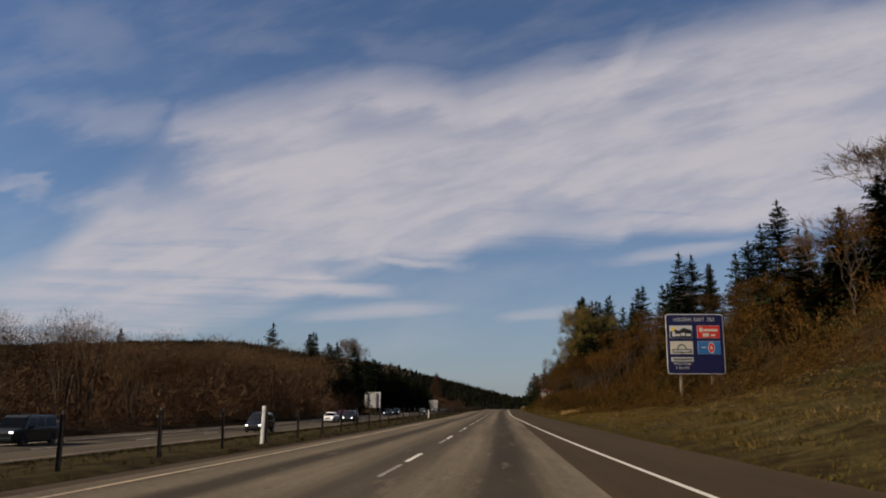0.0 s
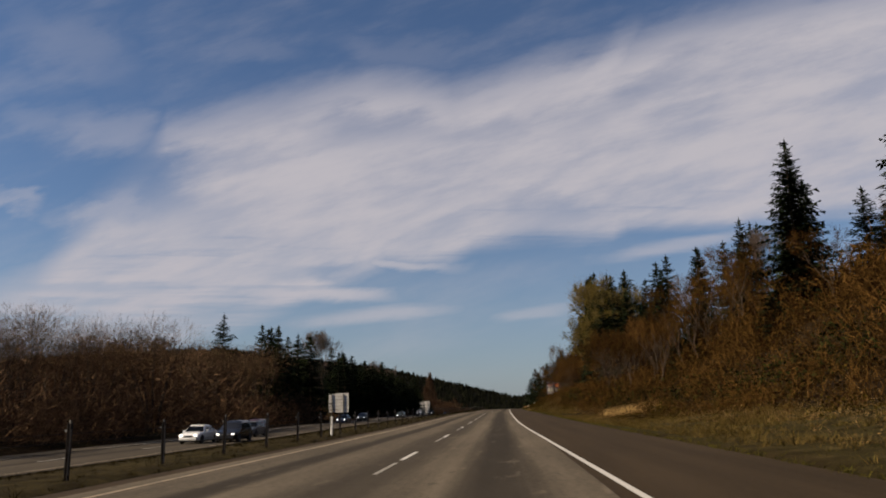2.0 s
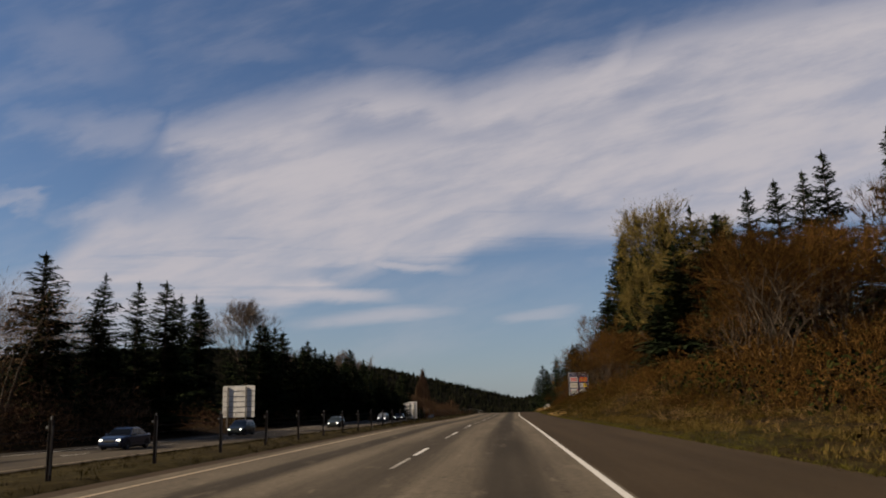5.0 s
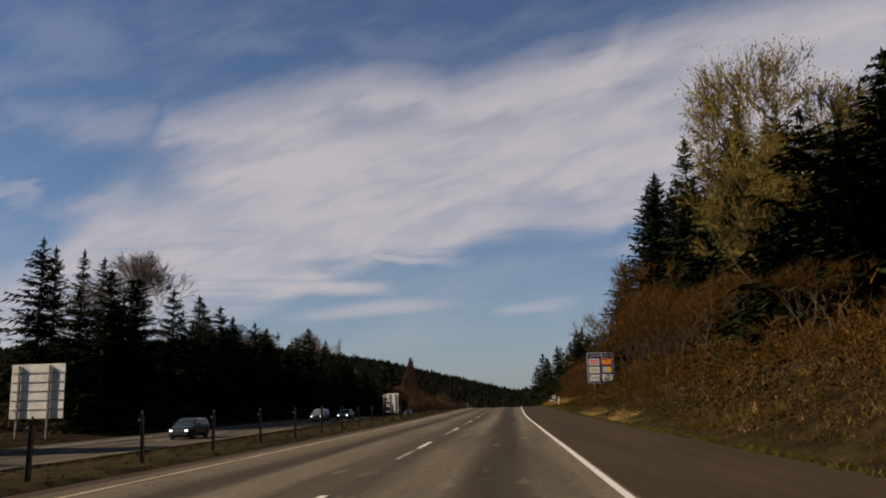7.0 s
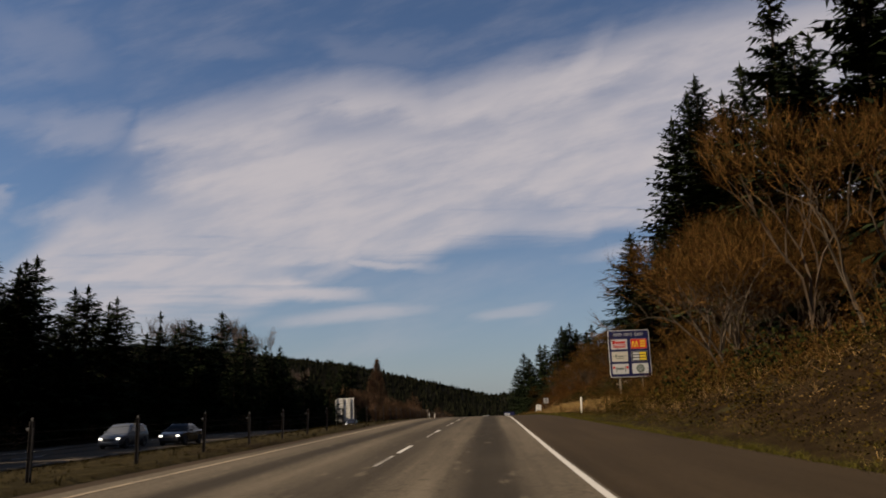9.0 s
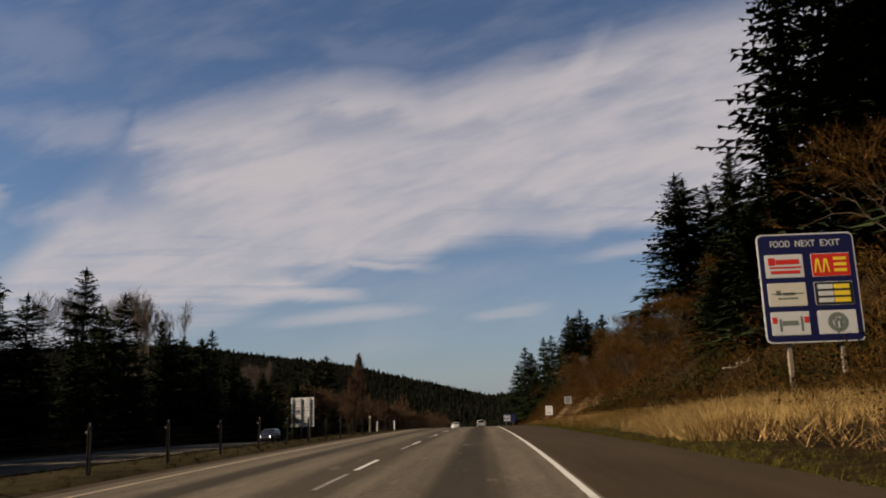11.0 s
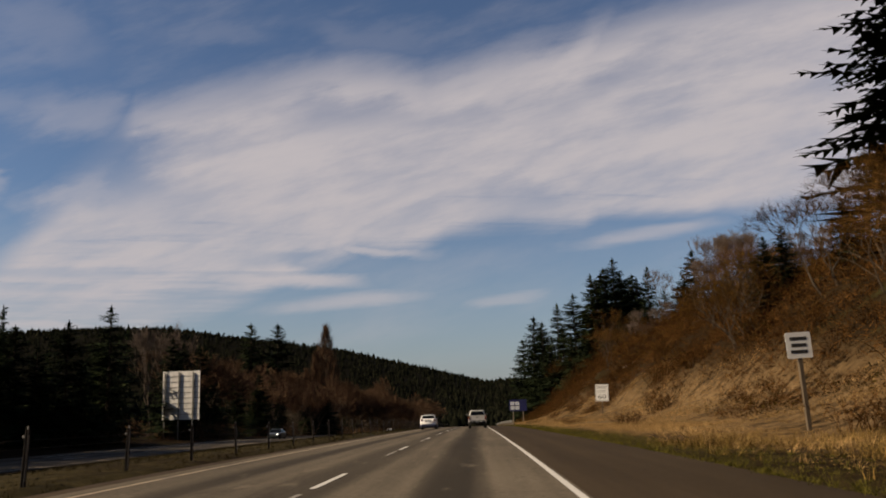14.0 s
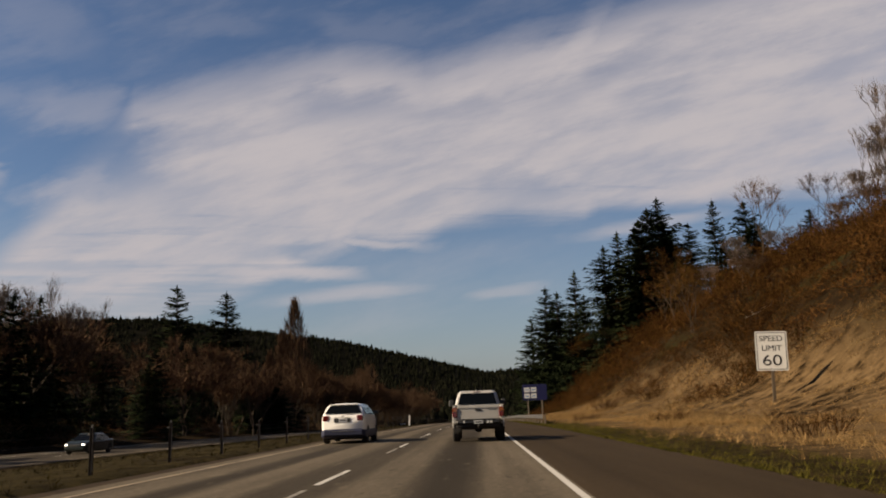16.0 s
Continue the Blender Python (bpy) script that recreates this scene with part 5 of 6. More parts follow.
def fir_template(seed, radius):
    """A lighter conifer of unit height for the woods behind."""
    _, cr = conifer(20, radius, seed, 12, 6, .03, .5, .4, 1.5)
    return np.array(cr.v) / 20, np.array(cr.f)


wp = []
for i in range(80):
    y = rng.uniform(215, 560)
    if 231 < y < 266:
        continue
    wp.append((float(edge(y)) + rng.uniform(-90, -52), y, rng.uniform(11, 19), 1.0))
for i in range(70):
    y = rng.uniform(560, 980)
    wp.append((float(edge(y)) + rng.uniform(-120, -60), y, rng.uniform(8, 14), 1.0))
for i in range(64):
    y = rng.uniform(130, 460)
    wp.append((float(edge(y)) + rng.uniform(46, 95), y, rng.uniform(13, 22), 1.0))
for i in range(70):
    y = rng.uniform(600, 960)
    wp.append((float(edge(y)) + rng.uniform(24, 90), y, rng.uniform(13, 21), 1.0))
scatter("conifer_woods", [fir_template(s, r) for s, r in ((91, 4.6), (92, 5.4), (93, 4.0))], wp, M["needles"], "dense dark conifer woods standing behind the roadside trees", "forest", 22)


# far woods, too many to count
def far_tree_template(seed):
    r = random.Random(seed)
    v, f = [], []
    for tier in range(3):
        z0, z1 = tier / 3 - .02, tier / 3 + .52
        rad = .33 * (1 - tier / 3.4) * r.uniform(.75, 1.25)
        k = len(v)
        a0 = r.random() * 6
        v.append((0, 0, min(1.0, z1)))
        for i in range(5):
            a = a0 + i * 1.257
            q = rad * r.uniform(.65, 1.25)
            v.append((math.cos(a) * q, math.sin(a) * q, max(0, z0 - r.random() * .05)))
        f += [(k, k + 1 + i, k + 1 + (i + 1) % 5) for i in range(5)]
    return np.array(v), np.array(f)


far_t = [far_tree_template(s) for s in range(5)]
fp = []
for i in range(12500):
    ang = radians(rng.uniform(-44, 12))
    d = rng.uniform(1450, 2680) if i > 2500 else rng.uniform(2480, 2680)
    h = rng.uniform(7, 15) + (rng.random() < .12) * rng.uniform(3, 9)
    fp.append((math.sin(ang) * d, 400 + math.cos(ang) * d, h, 1.0))
for i in range(900):
    y = rng.uniform(860, 1600)
    side = rng.random() < .55
    u = rng.uniform(-220, -48) if side else rng.uniform(18, 160)
    fp.append((u + float(edge(y)), y, rng.uniform(13, 24), 1.0))
for i in range(420):
    y = rng.uniform(1290, 1700)
    fp.append((rng.uniform(-60, 60), y, rng.uniform(14, 26), 1.0))
for i in range(700):
    y = rng.uniform(330, 900)
    fp.append((rng.uniform(-220, -125), y, rng.uniform(11, 17), 1.0))
for i in range(420):
    y = rng.uniform(700, 1000)
    fp.append((rng.uniform(110, 220), y, rng.uniform(12, 20), 1.0))
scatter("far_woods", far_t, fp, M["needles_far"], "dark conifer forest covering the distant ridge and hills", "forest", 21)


# pale fallen logs on the bank
def fallen_log(x, y, length, turn, tip):
    z = stand_z(x, y)
    ob = thing("fallen_log", "pale barkless fallen log lying on the brushy bank", "log", "fallen logs", m=pose(x, y, z + .5, 0, tip, turn))
    n = 7
    body = Shape().tube([(length * (i / (n - 1) - .5), .06 * math.sin(i * 1.7), .05 * math.cos(i * 1.1)) for i in range(n)], [.085 - .007 * i + .006 * (i % 2) for i in range(n)], 8)
    part("stem", body, M["log_wood"], ob, smooth_faces=True)
    for q, s_ in ((-.18, 1), (.12, -1), (.3, 1)):
        part("stub", Shape().tube([(length * q, 0, 0), (length * q + .15, s_ * .3, .25)], [.03, .018], 5), M["log_wood"], ob)


for u, y, ln, tn, tp in ((17.4, 353.0, 1.7, 8, -8), (17.9, 352.0, 1.3, 14, -12), (22.1, 499.0, 3.2, 30, -20)):
    fallen_log(u + float(edge(y)), y, ln, tn, tp)

# ---------------------------------------------------------------- median barrier
def barrier():
    ob = thing("cable_barrier", "dark steel posts carrying thin cables along the grass median", "barrier", kind="structure")
    post = Shape()
    post.box(-.034, -.024, -.04, .04, -.3, 1.06)
    post.box(.024, .034, -.04, .04, -.3, 1.06)
    post.box(-.024, .024, -.006, .006, -.3, 1.06)
    me_post = post.mesh("post", M["dark_steel"])
    cap = Shape().box(-.014, .014, -.02, .02, 1.06, 1.12).box(-.095, -.035, -.02, .02, .90, .945).box(.035, .040, -.035, .0, .1, .95)
    me_cap = cap.mesh("bracket", M["steel"])
    y = 14.45 - 4.38 * 12
    spots = []
    rr = random.Random(8)
    while y < 760:
        x = float(edge(y)) - 9.85
        z = stand_z(x, y)
        p = part("post", me_post, None, ob)
        p.matrix_basis = pose(x, y, z + rr.uniform(-.05, .04), rr.uniform(-2.5, 2.5), rr.uniform(-2, 2), rr.uniform(-6, 6))
        part("bracket", me_cap, None, p)
        spots.append((x, y, z))
        y += float(np.interp(y, [0, 300, 450], [4.38, 4.42, 4.65]))
    for h in (.52, .70, .86):
        part("cable", Shape().tube([(x - .041, yy, z + h) for x, yy, z in spots], 0.006, 4), M["dark_steel"], ob)
    return ob


barrier()


def delineator(x, y, tall=1.15, wide=.10, wood=False):
    z = stand_z(x, y)
    ob = thing("delineator_post", "slim white roadside marker post standing in the grass" if not wood else "stout pale wooden marker post in the median grass", "marker post", "marker posts", m=pose(x, y, z, 0, 1.5, 0))
    part("blade", Shape().box(-wide / 2, wide / 2, -.03, .03, -.2, tall, .012), M["wood"] if wood else M["white_plastic"], ob)
    part("reflector", Shape().box(-wide / 2 + .015, wide / 2 - .015, -.036, -.0305, tall - .22, tall - .08), M["sign_white"], ob)


for u, y, tl, wd, wood in ((-9.55, 26.1, 1.2, .11, False), (-10.5, 358.0, 1.35, .12, True), (-10.6, 363.5, .85, .09, False), (-10.6, 378.0, .95, .12, False), (-9.3, 528.0, 1.2, .16, False), (-10.0, 92.0, .9, .1, False), (5.0, 298.0, 1.15, .11, False)):
    delineator(u + float(edge(y)), y, tl, wd, wood)


# ---------------------------------------------------------------- signs
def rounded(x0, x1, z0, z1, rad, y, n=5):
    pts = []
    for cx, cz, a0 in ((x1 - rad, z0 + rad, -90), (x1 - rad, z1 - rad, 0), (x0 + rad, z1 - rad, 90), (x0 + rad, z0 + rad, 180)):
        for i in range(n):
            a = radians(a0 + 90 * i / (n - 1))
            pts.append((cx + rad * math.cos(a), y, cz + rad * math.sin(a)))
    return pts


def slab(x0, x1, z0, z1, rad, y0, y1):
    """A rounded panel, front towards -y."""
    return Shape().loft([rounded(x0, x1, z0, z1, rad, y0), rounded(x0, x1, z0, z1, rad, y1)])


def lettering(name, text, size, x, y, z, mat, parent, width=None, spacing=1.0):
    cu = bpy.data.curves.new(name, "FONT")
    cu.body, cu.size, cu.align_x, cu.align_y, cu.extrude, cu.space_character = text, size, "CENTER", "CENTER", 0.003, spacing
    tmp = new("tmp_text", cu)
    bpy.context.view_layer.update()
    me = bpy.data.meshes.new_from_object(tmp.evaluated_get(bpy.context.evaluated_depsgraph_get()))
    bpy.data.objects.remove(tmp)
    me.materials.clear()
    me.materials.append(mat)
    ob = new(name, me)
    ob.parent = parent
    sx = 1.0
    if width:
        xs = [v.co.x for v in me.vertices]
        sx = width / (max(xs) - min(xs))
    ob.matrix_basis = pose(x, y, z, 90) @ Matrix.Diagonal((sx, 1, 1, 1))
    return ob


def bars(parent, name, mat, rects, y):
    """Plain bars and blocks lying on a logo board."""
    for x0, x1, z0, z1 in rects:
        part(name, Shape().box(x0, x1, y - .006, y, z0, z1), mat, parent)


def disc(cx, cz, r, y, n=24, r_in=0.0):
    sh = Shape()
    out = [(cx + r * math.cos(2 * math.pi * i / n), cz + r * math.sin(2 * math.pi * i / n)) for i in range(n)]
    if not r_in:
        return sh.loft([[(x, y - .006, z) for x, z in out], [(x, y, z) for x, z in out]])
    inn = [(cx + r_in * math.cos(2 * math.pi * i / n), cz + r_in * math.sin(2 * math.pi * i / n)) for i in range(n)]
    for k in range(n):
        j = (k + 1) % n
        sh.add([(out[k][0], y - .006, out[k][1]), (out[j][0], y - .006, out[j][1]), (inn[j][0], y - .006, inn[j][1]), (inn[k][0], y - .006, inn[k][1])], [(0, 1, 2, 3)])
    return sh


def service_sign(x0, x1, y, z0, z1, title, title_w, label, boards, turn=0.0):
    """A large blue service sign on two wooden posts; boards: column, row, colour, drawing."""
    w, h = x1 - x0, z1 - z0
    ground = stand_z((x0 + x1) / 2, y)
    ob = thing("service_sign", label, "road sign", "blue service signs", m=pose((x0 + x1) / 2, y, ground, 0, 0, turn))
    b = z0 - ground
    part("border", slab(-w / 2, w / 2, b, b + h, .28, 0, .04), M["sign_white"], ob, "white edge of the panel")
    part("panel", slab(-w / 2 + .07, w / 2 - .07, b + .07, b + h - .07, .23, -.006, .0), M["sign_blue"], ob, "deep blue sign face")
    part("backing", slab(-w / 2 + .02, w / 2 - .02, b + .02, b + h - .02, .26, .041, .07), M["alu"], ob)
    for px in (-w * .27, w * .27):
        dz = stand_z((x0 + x1) / 2 + px, y) - ground
        part("post", Shape().box(px - .10, px + .10, .075, .275, dz - .4, b + h * .9, .01), M["wood"], ob, "square weathered post")
    if title:
        at = 0
        for word in title.split("  "):
            mid = (at + len(word) / 2) / len(title.replace("  ", " ")) - .5
            lettering("title_word", word, .46, mid * title_w, -.008, b + h - .52, M["sign_white"], ob, title_w * len(word) / len(title.replace("  ", " ")) * .98)
            at += len(word) + 1
    cw, ch = w * .385, h * .205
    for col, row, colour, kind in boards:
        cx = (-.238 if col == 0 else .238) * w
        cz = b + h - (.30 + .262 * row) * h
        x_0, x_1, z_0, z_1 = cx - cw / 2, cx + cw / 2, cz - ch / 2, cz + ch / 2
        if kind not in ("none", "bars"):
            part("logo_rim", slab(x_0 - .025, x_1 + .025, z_0 - .025, z_1 + .025, .06, -.012, -.007), M["sign_white"], ob)
            part("logo_board", slab(x_0, x_1, z_0, z_1, .05, -.018, -.0125), M[colour], ob)
        yy = -.019
        if kind == "mountain":
            part("logo_shape", Shape().add([(x_0 + .02, yy - .004, z_0 + .02), (x_1 - .02, yy - .004, z_0 + .02), (x_1 - .02, yy - .004, cz + ch * .15), (cx + cw * .12, yy - .004, cz + ch * .34), (cx - cw * .1, yy - .004, cz + ch * .1), (cx - cw * .28, yy - .004, cz + ch * .22), (x_0 + .02, yy - .004, cz)], [(0, 1, 2, 3, 4, 5, 6)]), M["sign_black"], ob)
            part("logo_sun", disc(x_0 + cw * .14, cz + ch * .24, ch * .15, yy - .0005), M["sign_yellow"], ob)
            bars(ob, "logo_bar", M["sign_white"], [(x_0 + cw * .10, x_0 + cw * .22, z_0 + ch * .12, z_0 + ch * .55), (x_0 + cw * .22, x_0 + cw * .46, z_0 + ch * .16, z_0 + ch * .34), (x_0 + cw * .5, x_0 + cw * .68, z_0 + ch * .18, z_0 + ch * .42), (x_0 + cw * .72, x_0 + cw * .94, z_0 + ch * .16, z_0 + ch * .36)], yy - .006)
        elif kind == "two_lines":
            bars(ob, "logo_bar", M["sign_cream"], [(x_0 + cw * .1, x_0 + cw * .24, z_0 + ch * .5, z_0 + ch * .86), (x_0 + cw * .28, x_1 - cw * .08, z_0 + ch * .54, z_0 + ch * .74), (x_0 + cw * .24, x_0 + cw * .52, z_0 + ch * .12, z_0 + ch * .40), (x_0 + cw * .6, x_1 - cw * .2, z_0 + ch * .14, z_0 + ch * .3)], yy)
        elif kind == "sunrise":
            part("logo_ring", disc(cx, cz - ch * .08, ch * .38, yy, 24, ch * .26), M["sign_green"], ob)
            bars(ob, "logo_bar", M["sign_black"], [(x_0 + cw * .08, x_1 - cw * .08, z_0 + ch * .10, z_0 + ch * .38)], yy - .007)
            bars(ob, "logo_letter", M["sign_white"], [(x_0 + cw * (.13 + .095 * i), x_0 + cw * (.20 + .095 * i), z_0 + ch * .15, z_0 + ch * .32) for i in range(8)], yy - .014)
        elif kind == "ring":
            for grow_by, tint in ((1.0, "sign_white"), (.84, "sign_red"), (.30, "sign_white")):
                oval = [(cx + cw * .10 + ch * .27 * grow_by * math.cos(a), cz + ch * .44 * grow_by * math.sin(a)) for a in np.linspace(0, 2 * math.pi, 25)[:-1]]
                lift_by = .006 * (1.2 - grow_by)
                part("logo_oval", Shape().loft([[(x, yy - .004 - lift_by, z) for x, z in oval], [(x, yy, z) for x, z in oval]]), M[tint], ob)
            bars(ob, "logo_bar", M["sign_white"], [(x_0 + cw * .16, x_0 + cw * .36, cz - ch * .02, cz + ch * .06)], yy - .007)
        elif kind == "bars":
            bars(ob, "logo_plate", M["sign_white"], [(x_0, x_1, z_0 + ch * .66, z_1)], yy)
            bars(ob, "logo_letter", M["sign_black"], [(x_0 + cw * (.1 + .11 * i), x_0 + cw * (.17 + .11 * i), z_0 + ch * .74, z_0 + ch * .92) for i in range(8)], yy - .007)
            lettering("board_word", "MOTOR", .34, cx, yy, z_0 + ch * .46, M["sign_white"], ob, cw * .78)
            lettering("board_word", "I N N", .34, cx, yy, z_0 + ch * .13, M["sign_white"], ob, cw * .56)
        elif kind == "script":
            bars(ob, "logo_bar", M["sign_red"], [(x_0 + cw * .08, x_0 + cw * .26, cz + ch * .05, cz + ch * .38), (x_0 + cw * .28, x_1 - cw * .1, cz + ch * .08, cz + ch * .30), (x_0 + cw * .1, x_1 - cw * .06, cz - ch * .10, cz - ch * .02), (x_0 + cw * .12, x_1 - cw * .1, cz - ch * .34, cz - ch * .2)], yy)
        elif kind == "red_yellow":
            sh = Shape()
            for k in (-1, 1):
                for s in (-1, 1):
                    cx0 = x_0 + cw * (.26 + .11 * k)
                    sh.add([(cx0, yy - .004, cz + ch * .30), (cx0 + s * cw * .045, yy - .004, cz + ch * .26), (cx0 + s * cw * .10, yy - .004, cz - ch * .34), (cx0 + s * cw * .06, yy - .004, cz - ch * .34), (cx0, yy - .004, cz + ch * .16)], [(0, 1, 2, 3, 4)])
            part("logo_shape", sh, M["sign_yellow"], ob)
            bars(ob, "logo_bar", M["sign_yellow"], [(x_0 + cw * .58, x_1 - cw * .08, cz + ch * (.2 - .26 * i), cz + ch * (.34 - .26 * i)) for i in range(3)], yy)
        elif kind == "thin_script":
            bars(ob, "logo_bar", M["sign_green"], [(x_0 + cw * .08, x_1 - cw * .08, cz + ch * .03, cz + ch * .07), (x_0 + cw * .2, x_0 + cw * .32, cz - ch * .02, cz + ch * .2), (x_0 + cw * .38, x_0 + cw * .7, cz - ch * .03, cz + ch * .09), (x_0 + cw * .24, x_1 - cw * .24, cz - ch * .2, cz - ch * .13)], yy)
        elif kind == "stripes":
            for i in range(3):
                zc = cz + ch * (.30 - .30 * i)
                bars(ob, "logo_bar", M["sign_white"], [(x_0 + cw * .08, x_0 + cw * .48, zc - ch * .10, zc + ch * .10)], yy)
                bars(ob, "logo_accent", M["sign_yellow"], [(x_0 + cw * .5, x_1 - cw * .08, zc - ch * .10, zc + ch * .10)], yy)
        elif kind == "flags":
            bars(ob, "logo_accent", M["sign_red"], [(x_0 + cw * .02, x_0 + cw * .14, cz + ch * .02, cz + ch * .28), (x_1 - cw * .14, x_1 - cw * .02, cz + ch * .02, cz + ch * .28)], yy)
            bars(ob, "logo_bar", M["sign_green"], [(x_0 + cw * .2, x_0 + cw * .26, cz - ch * .34, cz + ch * .2), (x_1 - cw * .24, x_1 - cw * .18, cz - ch * .34, cz + ch * .3), (x_0 + cw * .28, x_0 + cw * .7, cz - ch * .08, cz + ch * .12)], yy)
        elif kind == "roundel":
            part("logo_ring", disc(cx, cz, ch * .43, yy, 28, ch * .24), M["sign_green"], ob)
            bars(ob, "logo_bar", M["sign_green"], [(cx - ch * .16, cx - ch * .06, cz - ch * .18, cz + ch * .16), (cx + ch * .06, cx + ch * .16, cz - ch * .18, cz + ch * .16), (cx - ch * .05, cx + ch * .05, cz + ch * .06, cz + ch * .2)], yy - .007)
    return ob


service_sign(15.1, 20.3, 74.9, 4.05, 9.5, "LODGING  EXIT  252", 3.7, "large blue lodging sign with five logo boards on wooden posts", [
    (0, 0, "sign_white", "mountain"), (1, 0, "sign_red", "two_lines"), (0, 1, "sign_cream", "sunrise"), (1, 1, "sign_lightblue", "ring"), (0, 2, "sign_blue", "bars")], 2.0)
service_sign(16.2, 20.9, 331.3, 3.85, 9.2, "FOOD  NEXT  EXIT", 3.4, "large blue food sign with six logo boards on wooden posts", [
    (0, 0, "sign_white", "script"), (1, 0, "sign_red", "red_yellow"), (0, 1, "sign_cream", "thin_script"), (1, 1, "sign_black", "stripes"), (0, 2, "sign_white", "flags"), (1, 2, "sign_white", "roundel")], 0.0)


def gas_sign(x, y, z0):
    g = stand_z(x, y)
    ob = thing("gas_sign", "blue service sign with four small white logos beside the road", "road sign", "blue service signs", m=pose(x, y, g))
    b = z0 - g
    part("panel", slab(-2.1, 2.1, b, b + 2.7, .2, 0, .05), M["sign_blue"], ob)
    for i in range(2):
        for j in range(2):
            part("logo_board", slab(-1.8 + i * 1.15, -.85 + i * 1.15, b + .35 + j * 1.05, b + 1.15 + j * 1.05, .1, -.012, -.002), M["sign_white"], ob)
            bars(ob, "logo_bar", M["sign_lightblue"], [(-1.6 + i * 1.15, -1.05 + i * 1.15, b + .65 + j * 1.05, b + .8 + j * 1.05)], -.013)
    for px in (-1.2, 1.2):
        part("post", Shape().box(px - .09, px + .09, .06, .24, -1.0, b + 2.5, .01), M["wood"], ob)


gas_sign(13.8, 574.0, -4.2)


def plate_sign(name, label, x, y, z0, w, h, turn=0.0, lean=0.0):
    g = stand_z(x, y)
    ob = thing(name, label, "road sign", m=pose(x, y, g, 0, lean, turn))
    b = z0 - g
    part("plate", slab(-w / 2, w / 2, b, b + h, .07, 0, .012), M["sign_white"], ob)
    part("post", Shape().box(-.075, .075, .014, .15, -.5, b + h * .8, .008), M["dark_wood"], ob, "dark weathered wooden post")
    return ob, b


sp, b = plate_sign("speed_limit_sign", "white speed limit sign with black figures on a wooden post", 18.4, 474.0, -1.0, 1.55, 2.0, -8, 1.5)
ring = Shape()
for x0, x1, z0, z1 in ((-.72, .72, .06, .09), (-.72, .72, 1.91, 1.94), (-.72, -.69, .09, 1.91), (.69, .72, .09, 1.91)):
    ring.box(x0, x1, -.006, -.0005, b + z0, b + z1)
part("border", ring, M["sign_black"], sp)
lettering("speed_word", "SPEED", .40, 0, -.004, b + 1.62, M["sign_black"], sp, 1.12)
lettering("limit_word", "LIMIT", .40, 0, -.004, b + 1.13, M["sign_black"], sp, .95)
lettering("figures", "60", .78, 0, -.004, b + .50, M["sign_black"], sp, .92)
ms, b = plate_sign("notice_sign", "small white notice sign on a leaning wooden post", 15.0, 405.0, 1.35, .95, .95, 4, -2)
bars(ms, "writing_bar", M["sign_black"], [(-.32, .32, b + .66, b + .78), (-.28, .28, b + .42, b + .54), (-.32, .30, b + .18, b + .30)], -.001)


def back_of_sign(x0, x1, y, z0, z1, posts, ribs, label, turn):
    g = stand_z((x0 + x1) / 2, y)
    ob = thing("large_road_sign", label, "road sign", "signs seen from behind", m=pose((x0 + x1) / 2, y, g, 0, 0, turn))
    w, b, h = x1 - x0, z0 - g, z1 - z0
    n = ribs + 1
    for i in range(n):
        part("sheet", Shape().box(-w / 2, w / 2, .16, .185, b + h * i / n + .012, b + h * (i + 1) / n - .012), M["alu"], ob)
    for i in range(1, n):
        part("rib", Shape().box(-w / 2 + .12, w / 2 - .12, .11, .159, b + h * i / n - .035, b + h * i / n + .035), M["steel"], ob)
    part("face", Shape().box(-w / 2, w / 2, .186, .195, b, b + h), M["sign_green"], ob)
    for i in range(posts):
        px = (i - (posts - 1) / 2) * w / posts * 1.14 - .05 * w
        sh = Shape().box(px - .08, px + .08, -.07, -.05, -.6, b + h * .97).box(px - .08, px + .08, .09, .108, -.6, b + h * .97).box(px - .012, px + .012, -.05, .09, -.6, b + h * .97)
        part("post", sh, M["steel"], ob, "weathered grey I-beam post")


back_of_sign(-42.7, -37.6, 254.2, .75, 5.5, 2, 5, "back of a large grey metal road sign on two posts", -4)
back_of_sign(-44.4, -38.4, 497.4, -2.2, 5.1, 3, 8, "back of a tall grey metal road sign on three posts", -7)


# ---------------------------------------------------------------- guard rail and house
def guard_rail():
    ob = thing("guard_rail", "pale steel guard rail on short posts beside the shoulder", "guard rail", kind="structure")
    ys = np.arange(498, 641, 3.8)
    prof = [(0, .40), (-.07, .46), (-.07, .52), (0, .57), (-.07, .62), (-.07, .70), (0, .74), (.01, .74), (-.05, .69), (-.05, .63), (.02, .57), (-.05, .51), (-.05, .47), (.01, .40)]
    loops = []
    for y in ys:
        x, z = float(edge(y)) + 4.0, stand_z(float(edge(y)) + 4.0, y)
        loops.append([(x + a, y, z + h) for a, h in prof])
    part("rail", Shape().loft(loops), M["steel"], ob)
    for y in ys:
        x = float(edge(y)) + 4.0
        z = stand_z(x, y)
        part("post", Shape().box(x + .03, x + .18, y - .08, y + .08, z - .4, z + .76), M["wood"], ob)


guard_rail()


